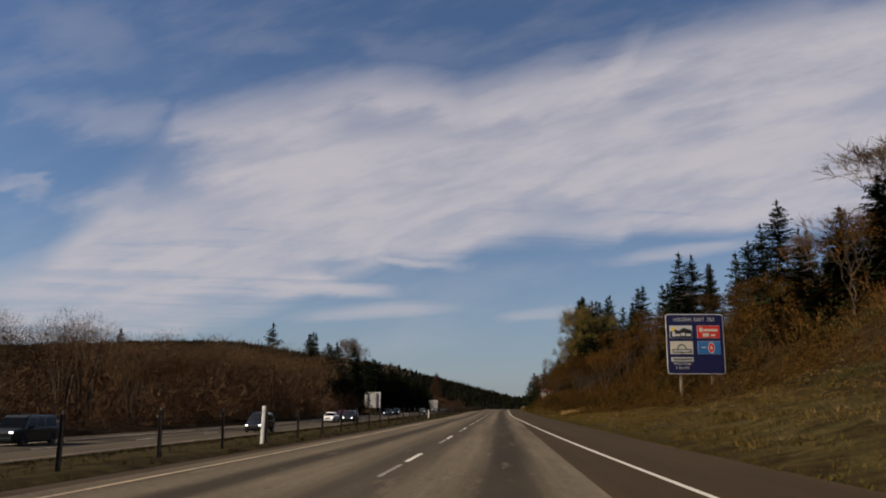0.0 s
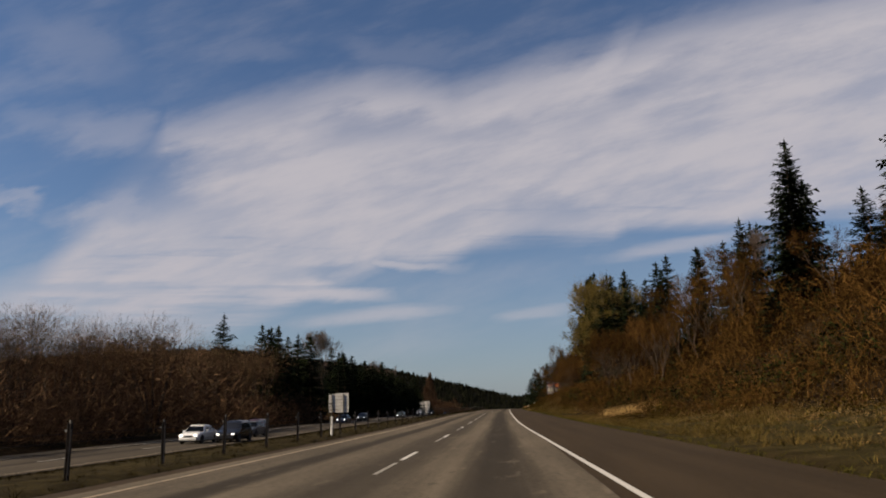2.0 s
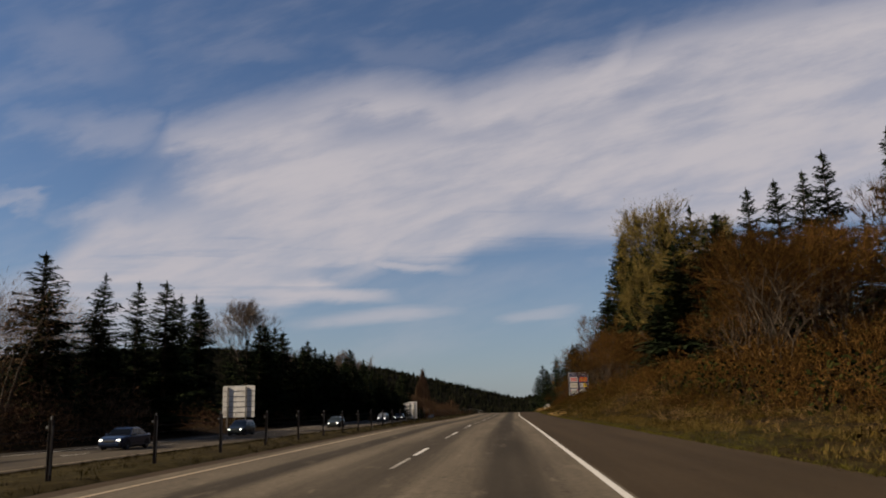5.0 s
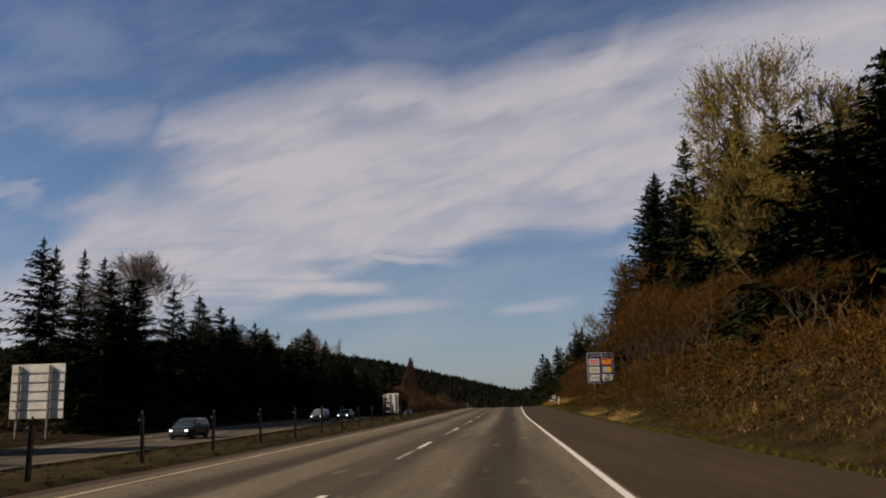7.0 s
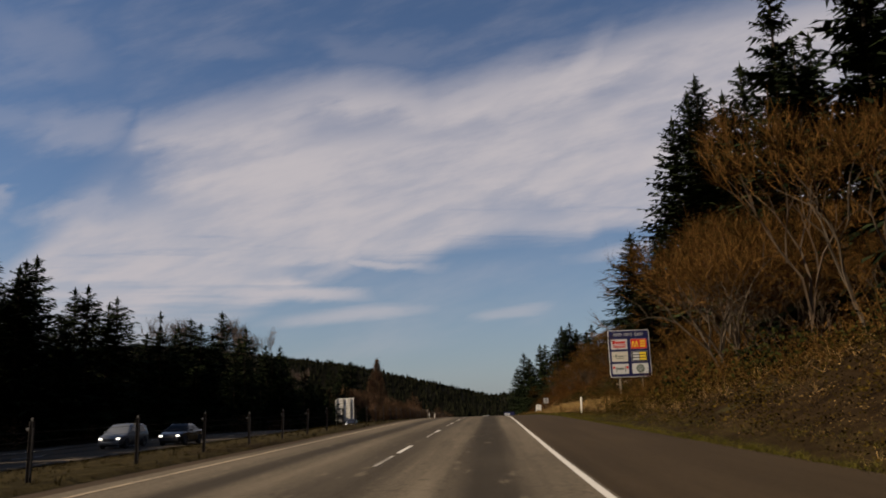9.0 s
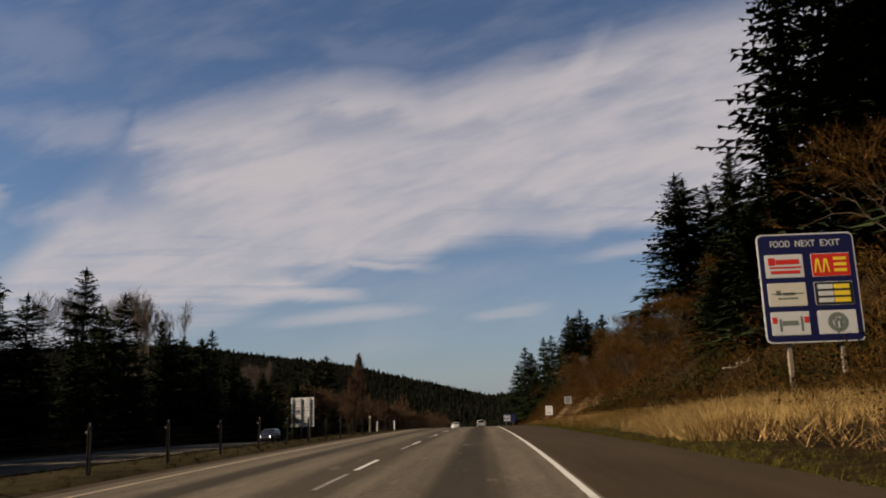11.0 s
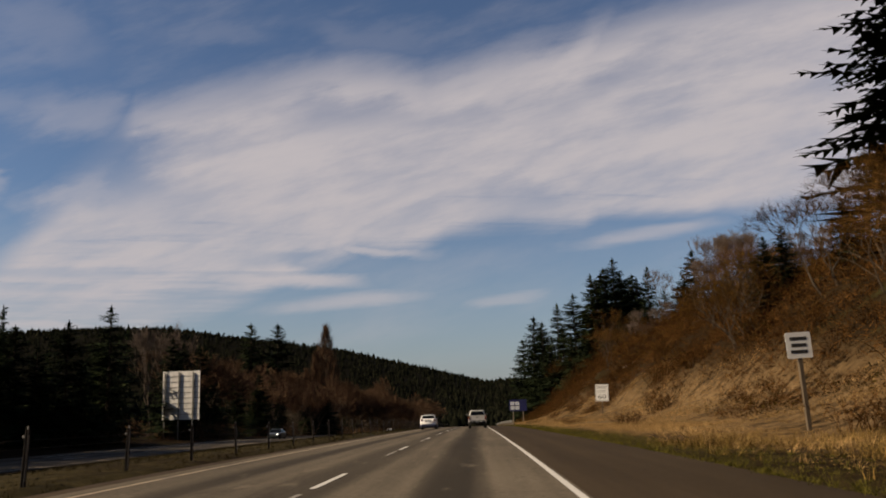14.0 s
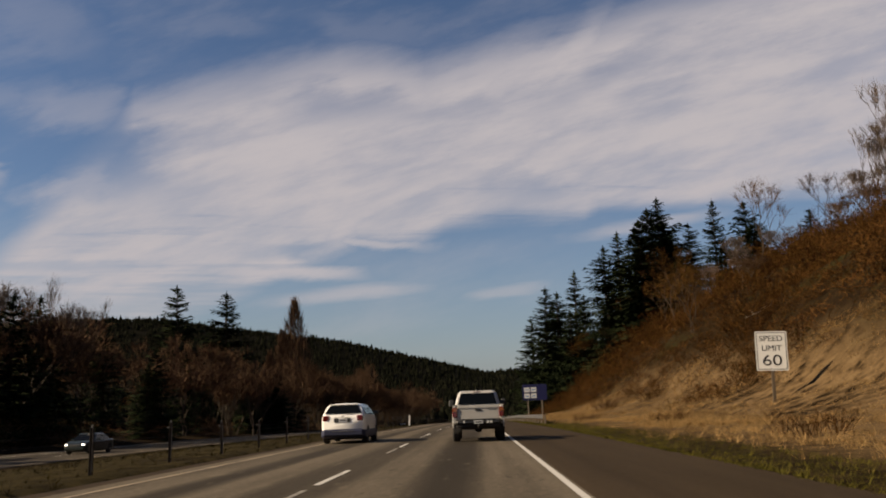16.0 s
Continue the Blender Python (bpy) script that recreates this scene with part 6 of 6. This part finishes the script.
def house(x, y, z):
    ob = thing("house", "small pale house with a grey shingle roof among the trees", "house", m=pose(x, y, z, 0, 0, 24))
    part("wall", Shape().prism([(-2.4, -1.5), (2.4, -1.5), (2.4, 1.7), (0, 2.9), (-2.4, 1.7)], -2.6, 2.6), M["house_wall"], ob)
    for s in (-1, 1):
        part("roof", Shape().add([(-3, 0, 3.0), (3, 0, 3.0), (3, s * 2.9, 1.55), (-3, s * 2.9, 1.55), (-3, 0, 3.14), (3, 0, 3.14), (3, s * 2.9, 1.69), (-3, s * 2.9, 1.69)], [(0, 1, 2, 3), (4, 7, 6, 5), (0, 4, 5, 1), (2, 6, 7, 3), (0, 3, 7, 4), (1, 5, 6, 2)]), M["roof"], ob)
    for wx in (-.7,):
        w = part("window", Shape().box(wx, wx + 1.3, -2.46, -2.41, .4, 1.4), M["sign_white"], ob)
        part("pane", Shape().box(wx + .1, wx + 1.2, -2.475, -2.462, .5, 1.3), M["glass"], w)


house(38.5, 264.0, stand_z(38.5, 264.0) - .3)


# ---------------------------------------------------------------- vehicles (local +y is forwards)
def oct_loop(w, y, z0, z1, b):
    """A bevelled cross-section of a car body at y."""
    return [(-w + b, y, z0), (w - b, y, z0), (w, y, z0 + b), (w, y, z1 - b * 1.2), (w - b * 1.4, y, z1), (-w + b * 1.4, y, z1), (-w, y, z1 - b * 1.2), (-w, y, z0 + b)]


def cabin_loop(w, y0, y1, z, b):
    return [(-w + b, y0, z), (w - b, y0, z), (w, y0 + b, z), (w, y1 - b, z), (w - b, y1, z), (-w + b, y1, z), (-w, y1 - b, z), (-w, y0 + b, z)]


def quad_plate(corners, out, inset=0.0, thick=.012):
    """A thin pane on four corners, raised along out."""
    c = [Vector(p) for p in corners]
    mid = sum(c, Vector()) / 4
    c = [p.lerp(mid, inset) for p in c]
    o = Vector(out).normalized()
    a = [tuple(p + o * .004) for p in c]
    b = [tuple(p + o * (.004 + thick)) for p in c]
    return Shape().loft([a, b])


def shell_half(z, w, belt, high):
    """Half the width of a rounded car body at height z."""
    return w * float(np.interp(z, [.2, .34, .56, belt - .15, belt, high - .12, high - .03, high], [.86, .95, 1.0, .985, .945, .755, .66, .48]))


def car_shell(L, w, belt, high, nose):
    """A rounded two-box body lofted from tail to nose."""
    st = [(-L, .84, .36, belt - .16), (-L + .04, .91, .29, belt - .06), (-L + .12, .96, .25, belt + .02), (-L + .22, .99, .23, belt + (high - belt) * .42), (-L + .33, 1, .22, high - .14), (-L + .43, 1, .22, high - .04), (-L + .9, 1, .22, high), (-.2, 1, .22, high), (.35, 1, .22, high - .03), (.70, 1, .22, belt + (high - belt) * .58), (L - 1.12, 1, .22, belt + .01), (L - .75, .98, .22, nose), (L - .3, .93, .25, nose - .10), (L - .06, .82, .34, nose - .26), (L, .74, .42, nose - .34)]
    loops = []
    for y, sc_, z0, z1 in st:
        zs = [z0, z0 + .08] + [z0 + .08 + (z1 - z0 - .14) * k / 6 for k in range(1, 7)] + [z1 - .02, z1]
        hs = [shell_half(z, w, belt, high) * sc_ * k for z, k in zip(zs, [.90, .97] + [1.0] * 6 + [.95, .84])]
        loops.append([(h, y, z) for h, z in zip(hs, zs)] + [(-h, y, z) for h, z in reversed(list(zip(hs, zs)))])
    return Shape().loft(loops)


def wheel_meshes(r, w):
    n = 20
    tyre = Shape()
    prof = [(-w / 2, r * .62), (-w / 2, r * .93), (-w * .36, r), (w * .36, r), (w / 2, r * .93), (w / 2, r * .62)]
    for i in range(n):
        a0, a1 = 2 * math.pi * i / n, 2 * math.pi * (i + 1) / n
        for (x0, r0), (x1, r1) in zip(prof, prof[1:]):
            tyre.add([(x0, r0 * math.cos(a0), r0 * math.sin(a0)), (x1, r1 * math.cos(a0), r1 * math.sin(a0)), (x1, r1 * math.cos(a1), r1 * math.sin(a1)), (x0, r0 * math.cos(a1), r0 * math.sin(a1))], [(0, 1, 2, 3)])
    rim = Shape().loft([[(-w * .42, r * .63 * math.cos(2 * math.pi * i / n), r * .63 * math.sin(2 * math.pi * i / n)) for i in range(n)], [(w * .42, r * .63 * math.cos(2 * math.pi * i / n), r * .63 * math.sin(2 * math.pi * i / n)) for i in range(n)]])
    for s in range(5):
        a = 2 * math.pi * s / 5
        d, e = Vector((0, math.cos(a), math.sin(a))), Vector((0, -math.sin(a), math.cos(a)))
        for sx in (-1, 1):
            x = sx * w * .44
            rim.add([tuple(Vector((x, 0, 0)) + d * .05 * r + e * .1 * r), tuple(Vector((x, 0, 0)) + d * .6 * r + e * .07 * r), tuple(Vector((x, 0, 0)) + d * .6 * r - e * .07 * r), tuple(Vector((x, 0, 0)) + d * .05 * r - e * .1 * r)], [(0, 1, 2, 3)])
    return tyre, rim


def add_wheels(ob, ys, track, r, w=.23):
    ty, ri = wheel_meshes(r, w)
    mt, mr = ty.mesh("tyre", M["tyre"], True), ri.mesh("rim", M["steel"])
    for y in ys:
        for s in (-1, 1):
            e = new("wheel")
            e.parent = ob
            e.matrix_basis = pose(s * track, y, r)
            part("tyre", mt, None, e)
            part("rim", mr, None, e)


def car(name, label, paint, m, length=4.5, width=1.78, high=1.48, nose=.95, deck=1.0, style="sedan", lamps=True, belt=.92, two_tone=None, group="oncoming cars"):
    """A passenger car from stations along its length."""
    ob = thing(name, label, "car" if style != "pickup" else "pickup truck", group, m=m)
    w, L = width / 2, length / 2
    zb = .22
    tail_z = belt if style in ("suv", "van", "hatch") else deck
    st = [(-L, w * .80, zb + .12, tail_z - .12), (-L + .07, w * .90, zb + .05, tail_z - .04), (-L + .20, w * .97, zb + .02, tail_z - .01), (-L + .5, w, zb, tail_z), (0, w, zb, belt), (L - 1.35, w, zb, belt), (L - .9, w * .98, zb, nose), (L - .3, w * .92, zb + .03, nose - .12), (L - .04, w * .80, zb + .12, nose - .26), (L, w * .74, zb + .2, nose - .34)]
    shell = style in ("suv", "hatch")
    if shell:
        part("body", car_shell(L, w, belt, high, nose), M[paint], ob, smooth_faces=True)
    else:
        part("body", Shape().loft([oct_loop(a, y, z0, z1, .07) for y, a, z0, z1 in st]), M[paint], ob, smooth_faces=False)
    if two_tone:
        part("lower_cladding", Shape().loft([oct_loop(a, y, z0, zb + .35, .05) for y, a, z0 in ((-L - .02, w * .84, .33), (-L + .04, w * .93, .27), (-L + .14, w * .985, .24), (-L + .4, w + .012, .21), (0, w + .012, .21), (L - .8, w + .005, .21), (L - .25, w * .95, .25), (L - .02, w * .84, .34))]), M[two_tone], ob, "dark blue lower bumper and sill cladding")
    roof = {"sedan": (-L + .55, -L + 1.35, .35, L - 1.25), "hatch": (-L + .12, -L + .50, .25, L - 1.30), "suv": (-L + .06, -L + .36, .35, L - 1.15), "van": (-L + .05, -L + .25, .9, L - .85), "pickup": (-.75, -.55, .45, L - 1.35)}[style]
    y0b, y0t, y1t, y1b = roof
    wt = w * (.80 if style == "van" else .73)
    cab = Shape().loft([cabin_loop(w * .97, y0b, y1b, belt - .03, .05), cabin_loop(wt, y0t, y1t, high - .06, .08), cabin_loop(wt - .09, y0t + .10, y1t - .10, high, .10)])
    if not shell:
        part("cabin", cab, M[paint], ob)
    zb_, zt = belt - .03, high - .06

    def at(side, f, h):
        """A point on the cabin's side: f along from rear to front, h up from belt to roof."""
        ww = w * .97 + (wt - w * .97) * h
        ya, yb = y0b + (y0t - y0b) * h, y1b + (y1t - y1b) * h
        if shell:
            ww = shell_half(zb_ + (zt - .05 - zb_) * h, w, belt, high)
            ya, yb = -L + .34 + .22 * h, L - 1.2 - (L - 1.2 - .38) * h
            return (side * ww, ya + (yb - ya) * f, zb_ + (zt - .05 - zb_) * h)
        return (side * ww, ya + (yb - ya) * f, zb_ + (zt - zb_) * h)
    if shell:
        xa, xb = shell_half(belt + .06, w, belt, high) * .90, shell_half(high - .10, w, belt, high) * .86
        part("rear_window", quad_plate([(-xa, -L + .125, belt + .05), (xa, -L + .125, belt + .05), (xb, -L + .355, high - .115), (-xb, -L + .355, high - .115)], (0, -1, .55), .0, .02), M["glass"], ob)
    else:
        part("rear_window", quad_plate([at(-1, 0, .16), at(1, 0, .16), at(1, 0, .92), at(-1, 0, .92)], (0, -1, .5), .07, .02), M["glass"], ob)
    part("windscreen", quad_plate([at(1, 1, .08), at(-1, 1, .08), at(-1, 1, .92), at(1, 1, .92)], (0, 1, .6), .08, .02), M["glass"], ob)
    for s in (-1, 1):
        cuts = ((.06, .40), (.44, .66), (.69, .95)) if style in ("suv", "van", "hatch") else ((.10, .47), (.51, .93))
        for f0, f1 in cuts:
            part("side_window", quad_plate([at(s, f0, .12), at(s, f1, .12), at(s, f1 - .02, .86), at(s, f0 + .02, .86)], (s, 0, .25), .03, .014), M["glass"], ob)
        part("mirror", Shape().box(s * w - .02 if s > 0 else -w - .20, s * w + .20 if s > 0 else -w + .02, L - 1.75, L - 1.62, belt, belt + .15, .03), M[paint] if not two_tone else M["trim"], ob)
        part("headlight", Shape().box(s * w * .66 - .12, s * w * .66 + .12, L - .20, L - .02, nose - .34, nose - .20, .04), M["headlamp"] if lamps else M["chrome"], ob, "lit headlamp" if lamps else "clear headlamp")
        x0, x1 = sorted((s * (w * (.60 if style == "suv" else .74)), s * w * .93))
        tl_z = belt if style != "sedan" else deck - .05
        part("taillight", Shape().box(x0 + (.03 if s < 0 else 0), x1 - (.03 if s > 0 else 0), -L - .012, -L + .30, tl_z - .26, tl_z - .02, .04), M["tail_red"], ob, "red tail lamp")
    part("front_bumper", Shape().box(-w * .80, w * .80, L - .10, L + .05, .26, .50, .05), M[two_tone or paint], ob)
    part("grille", Shape().box(-w * .42, w * .42, L - .06, L + .015, nose - .40, nose - .24, .02), M["trim"], ob)
    part("rear_bumper", Shape().box(-w * .88, w * .88, -L - .06, -L + .12, .30, .55, .05), M[two_tone or paint], ob)
    part("number_plate", Shape().box(-.16, .16, -L - .075, -L - .061, .62, .76) if style == "sedan" else Shape().box(-.16, .16, -L - .02, -L - .006, tail_z - .28, tail_z - .13), M["plate"], ob)
    if style != "sedan":
        bars(ob, "plate_bar", M["sign_black"], [(-.12, .12, tail_z - .225, tail_z - .185)], -L - .021)
    part("underbody", Shape().box(-w * .8, w * .8, -L + .3, L - .3, .16, .30), M["under"], ob)
    for y in (-L + .82, L - .88):
        for s in (-1, 1):
            x0, x1 = sorted((s * (w - .24), s * (w + .004)))
            arch = [(x0, y + .40 * math.cos(a), .30 + .40 * math.sin(a)) for a in np.linspace(0, math.pi, 9)]
            arch2 = [(x1, p[1], p[2]) for p in arch]
            part("wheel_arch", Shape().loft([arch, arch2]), M["under"], ob)
    add_wheels(ob, (-L + .82, L - .88), w - .11, .33)
    return ob


def pickup(m):
    """The white extended-cab pickup, seen mostly from behind."""
    ob = thing("pickup_truck", "dusty white extended-cab pickup with chrome rear bumper on the road", "pickup truck", m=m)
    w = .92
    # bed: floor, walls, wheel-arched sides
    for s in (-1, 1):
        x0, x1 = sorted((s * (w - .09), s * w))
        side = [(-2.62, .56), (-2.62, 1.18), (-2.55, 1.22), (-.60, 1.22), (-.60, .50), (-1.05, .50)]
        side += [(-1.50 + .47 * math.cos(a), .42 + .47 * math.sin(a)) for a in np.linspace(0.12, math.pi - .12, 9)]
        side += [(-2.0, .52)]
        part("bed_side", Shape().prism(side, x0, x1), M["paint_pale"], ob)
        f0, f1 = sorted((s * w, s * (w + .045)))
        flare = [(-1.50 + .54 * math.cos(a), .42 + .54 * math.sin(a)) for a in np.linspace(0, math.pi, 11)] + [(-1.50 + .47 * math.cos(a), .42 + .47 * math.sin(a)) for a in np.linspace(math.pi, 0, 11)]
        part("wheel_flare", Shape().prism(flare, f0, f1), M["paint_pale"], ob)
        part("bed_rail", Shape().box(min(s * (w - .11), s * (w + .012)), max(s * (w - .11), s * (w + .012)), -2.58, -.62, 1.205, 1.245, .012), M["trim"], ob, "black bed rail cap")
        t0, t1 = sorted((s * (w - .155), s * (w + .012)))
        lamp = part("taillight", Shape().box(t0, t1, -2.665, -2.44, .78, 1.13, .02), M["tail_red"], ob, "upright red tail lamp")
        part("amber_lens", Shape().box(t0 + .012, t1 - .012, -2.672, -2.666, .98, 1.11), M["tail_amber"], lamp, "amber upper lens")
        part("mirror", Shape().box(min(s * .95, s * 1.16), max(s * .95, s * 1.16), .92, 1.04, 1.20, 1.46, .04), M["trim"], ob)
        part("mud_flap", Shape().box(min(s * .62, s * .90), max(s * .62, s * .90), -2.02, -1.99, .26, .60), M["under"], ob)
    part("bed_floor", Shape().box(-w + .092, w - .092, -2.58, -.62, .66, .70), M["trim"], ob)
    part("bed_front", Shape().box(-w + .092, w - .092, -.66, -.602, .70, 1.21), M["paint_pale"], ob)
    gate = part("tailgate", Shape().box(-w + .165, w - .165, -2.63, -2.56, .70, 1.20, .02), M["paint_pale"], ob, "pressed white tailgate with a black latch")
    part("upper_ridge", Shape().box(-w + .17, w - .17, -2.648, -2.631, 1.10, 1.19, .006), M["paint_pale"], gate)
    part("latch", Shape().box(-.11, .11, -2.652, -2.6315, 1.00, 1.065, .008), M["sign_black"], gate, "black tailgate latch")
    bars(gate, "badge_bar", M["chrome"], [(.38, .66, 1.03, 1.05)], -2.632)
    bump_ = part("rear_bumper", Shape().loft([[(x, y0, .585), (x, y0, .665), (x, y0 + .10, .70), (x, y0 + .14, .585)] for x, y0 in ((-w + .02, -2.60), (-.74, -2.72), (.74, -2.72), (w - .02, -2.60))]), M["chrome"], ob, "scuffed chrome step bumper")
    part("valance", Shape().box(-.80, .80, -2.60, -2.48, .42, .584, .03), M["under"], ob, "black valance below the bumper")
    part("step_pad", Shape().box(-.62, .62, -2.745, -2.64, .672, .712, .006), M["trim"], bump_)
    part("number_plate", Shape().box(-.16, .16, -2.740, -2.722, .55, .66), M["plate"], ob)
    bars(ob, "plate_bar", M["sign_black"], [(-.12, .12, .585, .625)], -2.741)
    part("oval_sticker", disc(-.52, .625, .045, -2.723), M["sign_white"], ob)
    bars(ob, "bumper_sticker", M["sign_white"], [(.30, .38, .565, .66), (.42, .50, .57, .665)], -2.723)
    part("hitch", Shape().box(-.05, .05, -2.72, -2.3, .40, .47).box(-.025, .025, -2.83, -2.70, .42, .45), M["dark_steel"], ob)
    part("hitch_ball", Shape().tube([(0, -2.81, .45), (0, -2.81, .50), (0, -2.81, .53)], [.03, .035, .015], 8), M["chrome"], ob)
    # frame, axle, exhaust
    part("underbody", Shape().box(-.78, .78, -2.45, 2.3, .34, .62).box(-.75, .75, -1.56, -1.44, .34, .46).tube([(0, -1.62, .38), (0, -1.5, .38), (0, -1.38, .38)], [.06, .17, .06], 8), M["under"], ob)
    # cab and nose
    st = [(-.57, w * .97, .42, 1.22), (.2, w, .40, 1.22), (1.25, w, .40, 1.18), (1.5, w * .98, .42, 1.12), (2.4, w * .93, .45, 1.02), (2.62, w * .84, .52, .92)]
    part("body", Shape().loft([oct_loop(a, y, z0, z1, .06) for y, a, z0, z1 in st]), M["paint_pale"], ob)
    y0b, y0t, y1t, y1b, hi = -.56, -.44, .62, 1.32, 1.78
    cab = Shape().loft([cabin_loop(w * .965, y0b, y1b, 1.19, .06), cabin_loop(w * .88, y0b + .06, .95, 1.52, .08), cabin_loop(w * .80, y0t, y1t, hi - .07, .12), cabin_loop(w * .72, y0t + .10, y1t - .10, hi, .12)])
    part("cab", cab, M["paint_pale"], ob)
    part("rear_window", quad_plate([(-.76, -.555, 1.25), (.76, -.555, 1.25), (.655, -.455, 1.68), (-.655, -.455, 1.68)], (0, -1, .22), .02, .02), M["glass"], ob, "dark rear window")
    part("brake_lamp", Shape().box(-.14, .14, -.445, -.38, 1.705, 1.745, .01), M["tail_red"], ob, "small red high brake lamp")
    part("windscreen", quad_plate([(.8, 1.30, 1.22), (-.8, 1.30, 1.22), (-.68, .66, 1.69), (.68, .66, 1.69)], (0, 1, 1), .05, .02), M["glass"], ob)
    for s in (-1, 1):
        part("side_window", quad_plate([(s * .885, -.42, 1.25), (s * .885, .05, 1.25), (s * .77, .05, 1.66), (s * .77, -.34, 1.66)], (s, 0, .3), .02), M["glass"], ob)
        part("side_window", quad_plate([(s * .885, .12, 1.25), (s * .885, 1.08, 1.25), (s * .77, .52, 1.66), (s * .77, .12, 1.66)], (s, 0, .3), .02), M["glass"], ob)
        part("headlight", Shape().box(s * .62 - .16, s * .62 + .16, 2.42, 2.60, .76, .92, .03), M["chrome"], ob)
    part("front_bumper", Shape().box(-.84, .84, 2.50, 2.70, .42, .66, .04), M["chrome"], ob)
    for s in (-1, 1):
        part("seat", Shape().box(s * .38 - .24, s * .38 + .24, .0, .14, .9, 1.36, .04).box(s * .38 - .12, s * .38 + .12, .02, .10, 1.38, 1.56, .03), M["trim"], ob)
    for child in ob.children:
        child.matrix_basis = Matrix.Translation((0, 0, .10)) @ child.matrix_basis
    add_wheels(ob, (-1.50, 1.68), w - .10, .41, .28)
    return ob


def on_road(u, y, turn=0.0):
    """A pose on our carriageway that follows its grade."""
    x, z = u + float(edge(y)), float(road_z(y))
    grade = math.degrees(math.atan2(float(road_z(y + 2)) - float(road_z(y - 2)), 4))
    return pose(x, y, z + .004, grade, 0, turn)


def on_far(frac, y, turn=180.0):
    """A pose on the opposite carriageway; frac: 0 at its inner edge, 1 at its outer."""
    x = float(edge(y)) + float(far_near(y)) - frac * FAR_WIDE
    z = float(road_z(y)) + float(far_drop(y)) + .044
    grade = math.degrees(math.atan2(float(road_z(y + 2)) - float(road_z(y - 2)), 4))
    return pose(x, y, z, -grade, 0, turn)


pickup(on_road(-1.25, 464.4))
suv = car("compact_suv", "white compact suv with dark blue lower cladding in the passing lane", "paint_white", on_road(-6.62, 466.6), 4.4, 1.80, 1.58, .98, 1.0, "suv", False, 1.12, "paint_navy", "cars going our way")
L_ = 2.2
bars(suv, "hatch_trim", M["trim"], [(-.34, .34, 1.01, 1.03)], -L_ - .013)
bars(suv, "badge", M["chrome"], [(-.06, .06, 1.05, 1.09)], -L_ - .013)
bars(suv, "plate_recess", M["trim"], [(-.36, -.17, .83, .99), (.17, .30, .83, .99)], -L_ - .010)
bars(suv, "bumper_strip", M["steel"], [(-.46, .46, .475, .505)], -L_ - .064)
part("rear_wiper", Shape().box(-.02, .36, -L_ + .07, -L_ + .09, 1.165, 1.185), M["trim"], suv)
part("roof_spoiler", Shape().box(-.56, .56, -1.90, -1.66, 1.50, 1.545, .02), M["paint_white"], suv)

ONCOMING = [
    ("minivan", "dark grey-green minivan with lit headlamps on the opposite carriageway", "paint_green", 0.7, 48.6, 4.9, 1.9, 1.78, "van"),
    ("off_road_car", "dark boxy off-road car on the opposite carriageway", "paint_black", 0.14, 75.0, 4.2, 1.8, 1.8, "suv"),
    ("sedan", "white sedan with headlamps on, on the opposite carriageway", "paint_white", 0.34, 118.5, 4.6, 1.78, 1.46, "sedan"),
    ("dark_suv", "black suv on the opposite carriageway", "paint_black", 0.12, 119.5, 4.6, 1.85, 1.72, "suv"),
    ("silver_sedan", "silver-blue sedan on the opposite carriageway", "paint_silver", 0.30, 131.5, 4.7, 1.80, 1.5, "sedan"),
    ("red_car", "dark red hatchback on the opposite carriageway", "paint_red", 0.66, 147.0, 4.4, 1.78, 1.5, "hatch"),
    ("blue_sedan", "blue sedan on the opposite carriageway", "paint_blue", 0.44, 187.0, 4.6, 1.78, 1.46, "sedan"),
    ("green_suv", "dark green suv on the opposite carriageway", "paint_green", 0.64, 218.5, 4.5, 1.8, 1.62, "suv"),
    ("dark_hatchback", "dark green hatchback with lit lamps on the opposite carriageway", "paint_green", 0.32, 247.5, 4.4, 1.8, 1.55, "suv"),
    ("silver_suv", "silver suv on the opposite carriageway", "paint_silver", 0.34, 294.0, 4.6, 1.8, 1.62, "suv"),
    ("black_sedan", "black sedan on the opposite carriageway", "paint_black", 0.10, 297.0, 4.6, 1.78, 1.44, "sedan"),
    ("black_suv", "black suv beyond the grass median", "paint_black", 0.22, 390.0, 4.4, 1.8, 1.6, "suv"),
    ("distant_car", "small white car far off on the opposite carriageway", "paint_white", 0.4, 640.0, 4.5, 1.78, 1.48, "sedan"),
    ("distant_van", "small white van far off on the opposite carriageway", "paint_white", 0.25, 705.0, 4.9, 1.9, 1.9, "van"),
    ("grey_sedan", "dark grey sedan with lit headlamps beyond the median", "paint_green", 0.4, 492.0, 4.6, 1.78, 1.45, "sedan"),
]
for name, label, paint, frac, y, ln, wd, hi, style in ONCOMING:
    car(name, label, paint, on_far(frac, y), ln, wd, hi, .92 if style != "van" else 1.05, 1.0, style, True, .92 if style == "sedan" else 1.0)
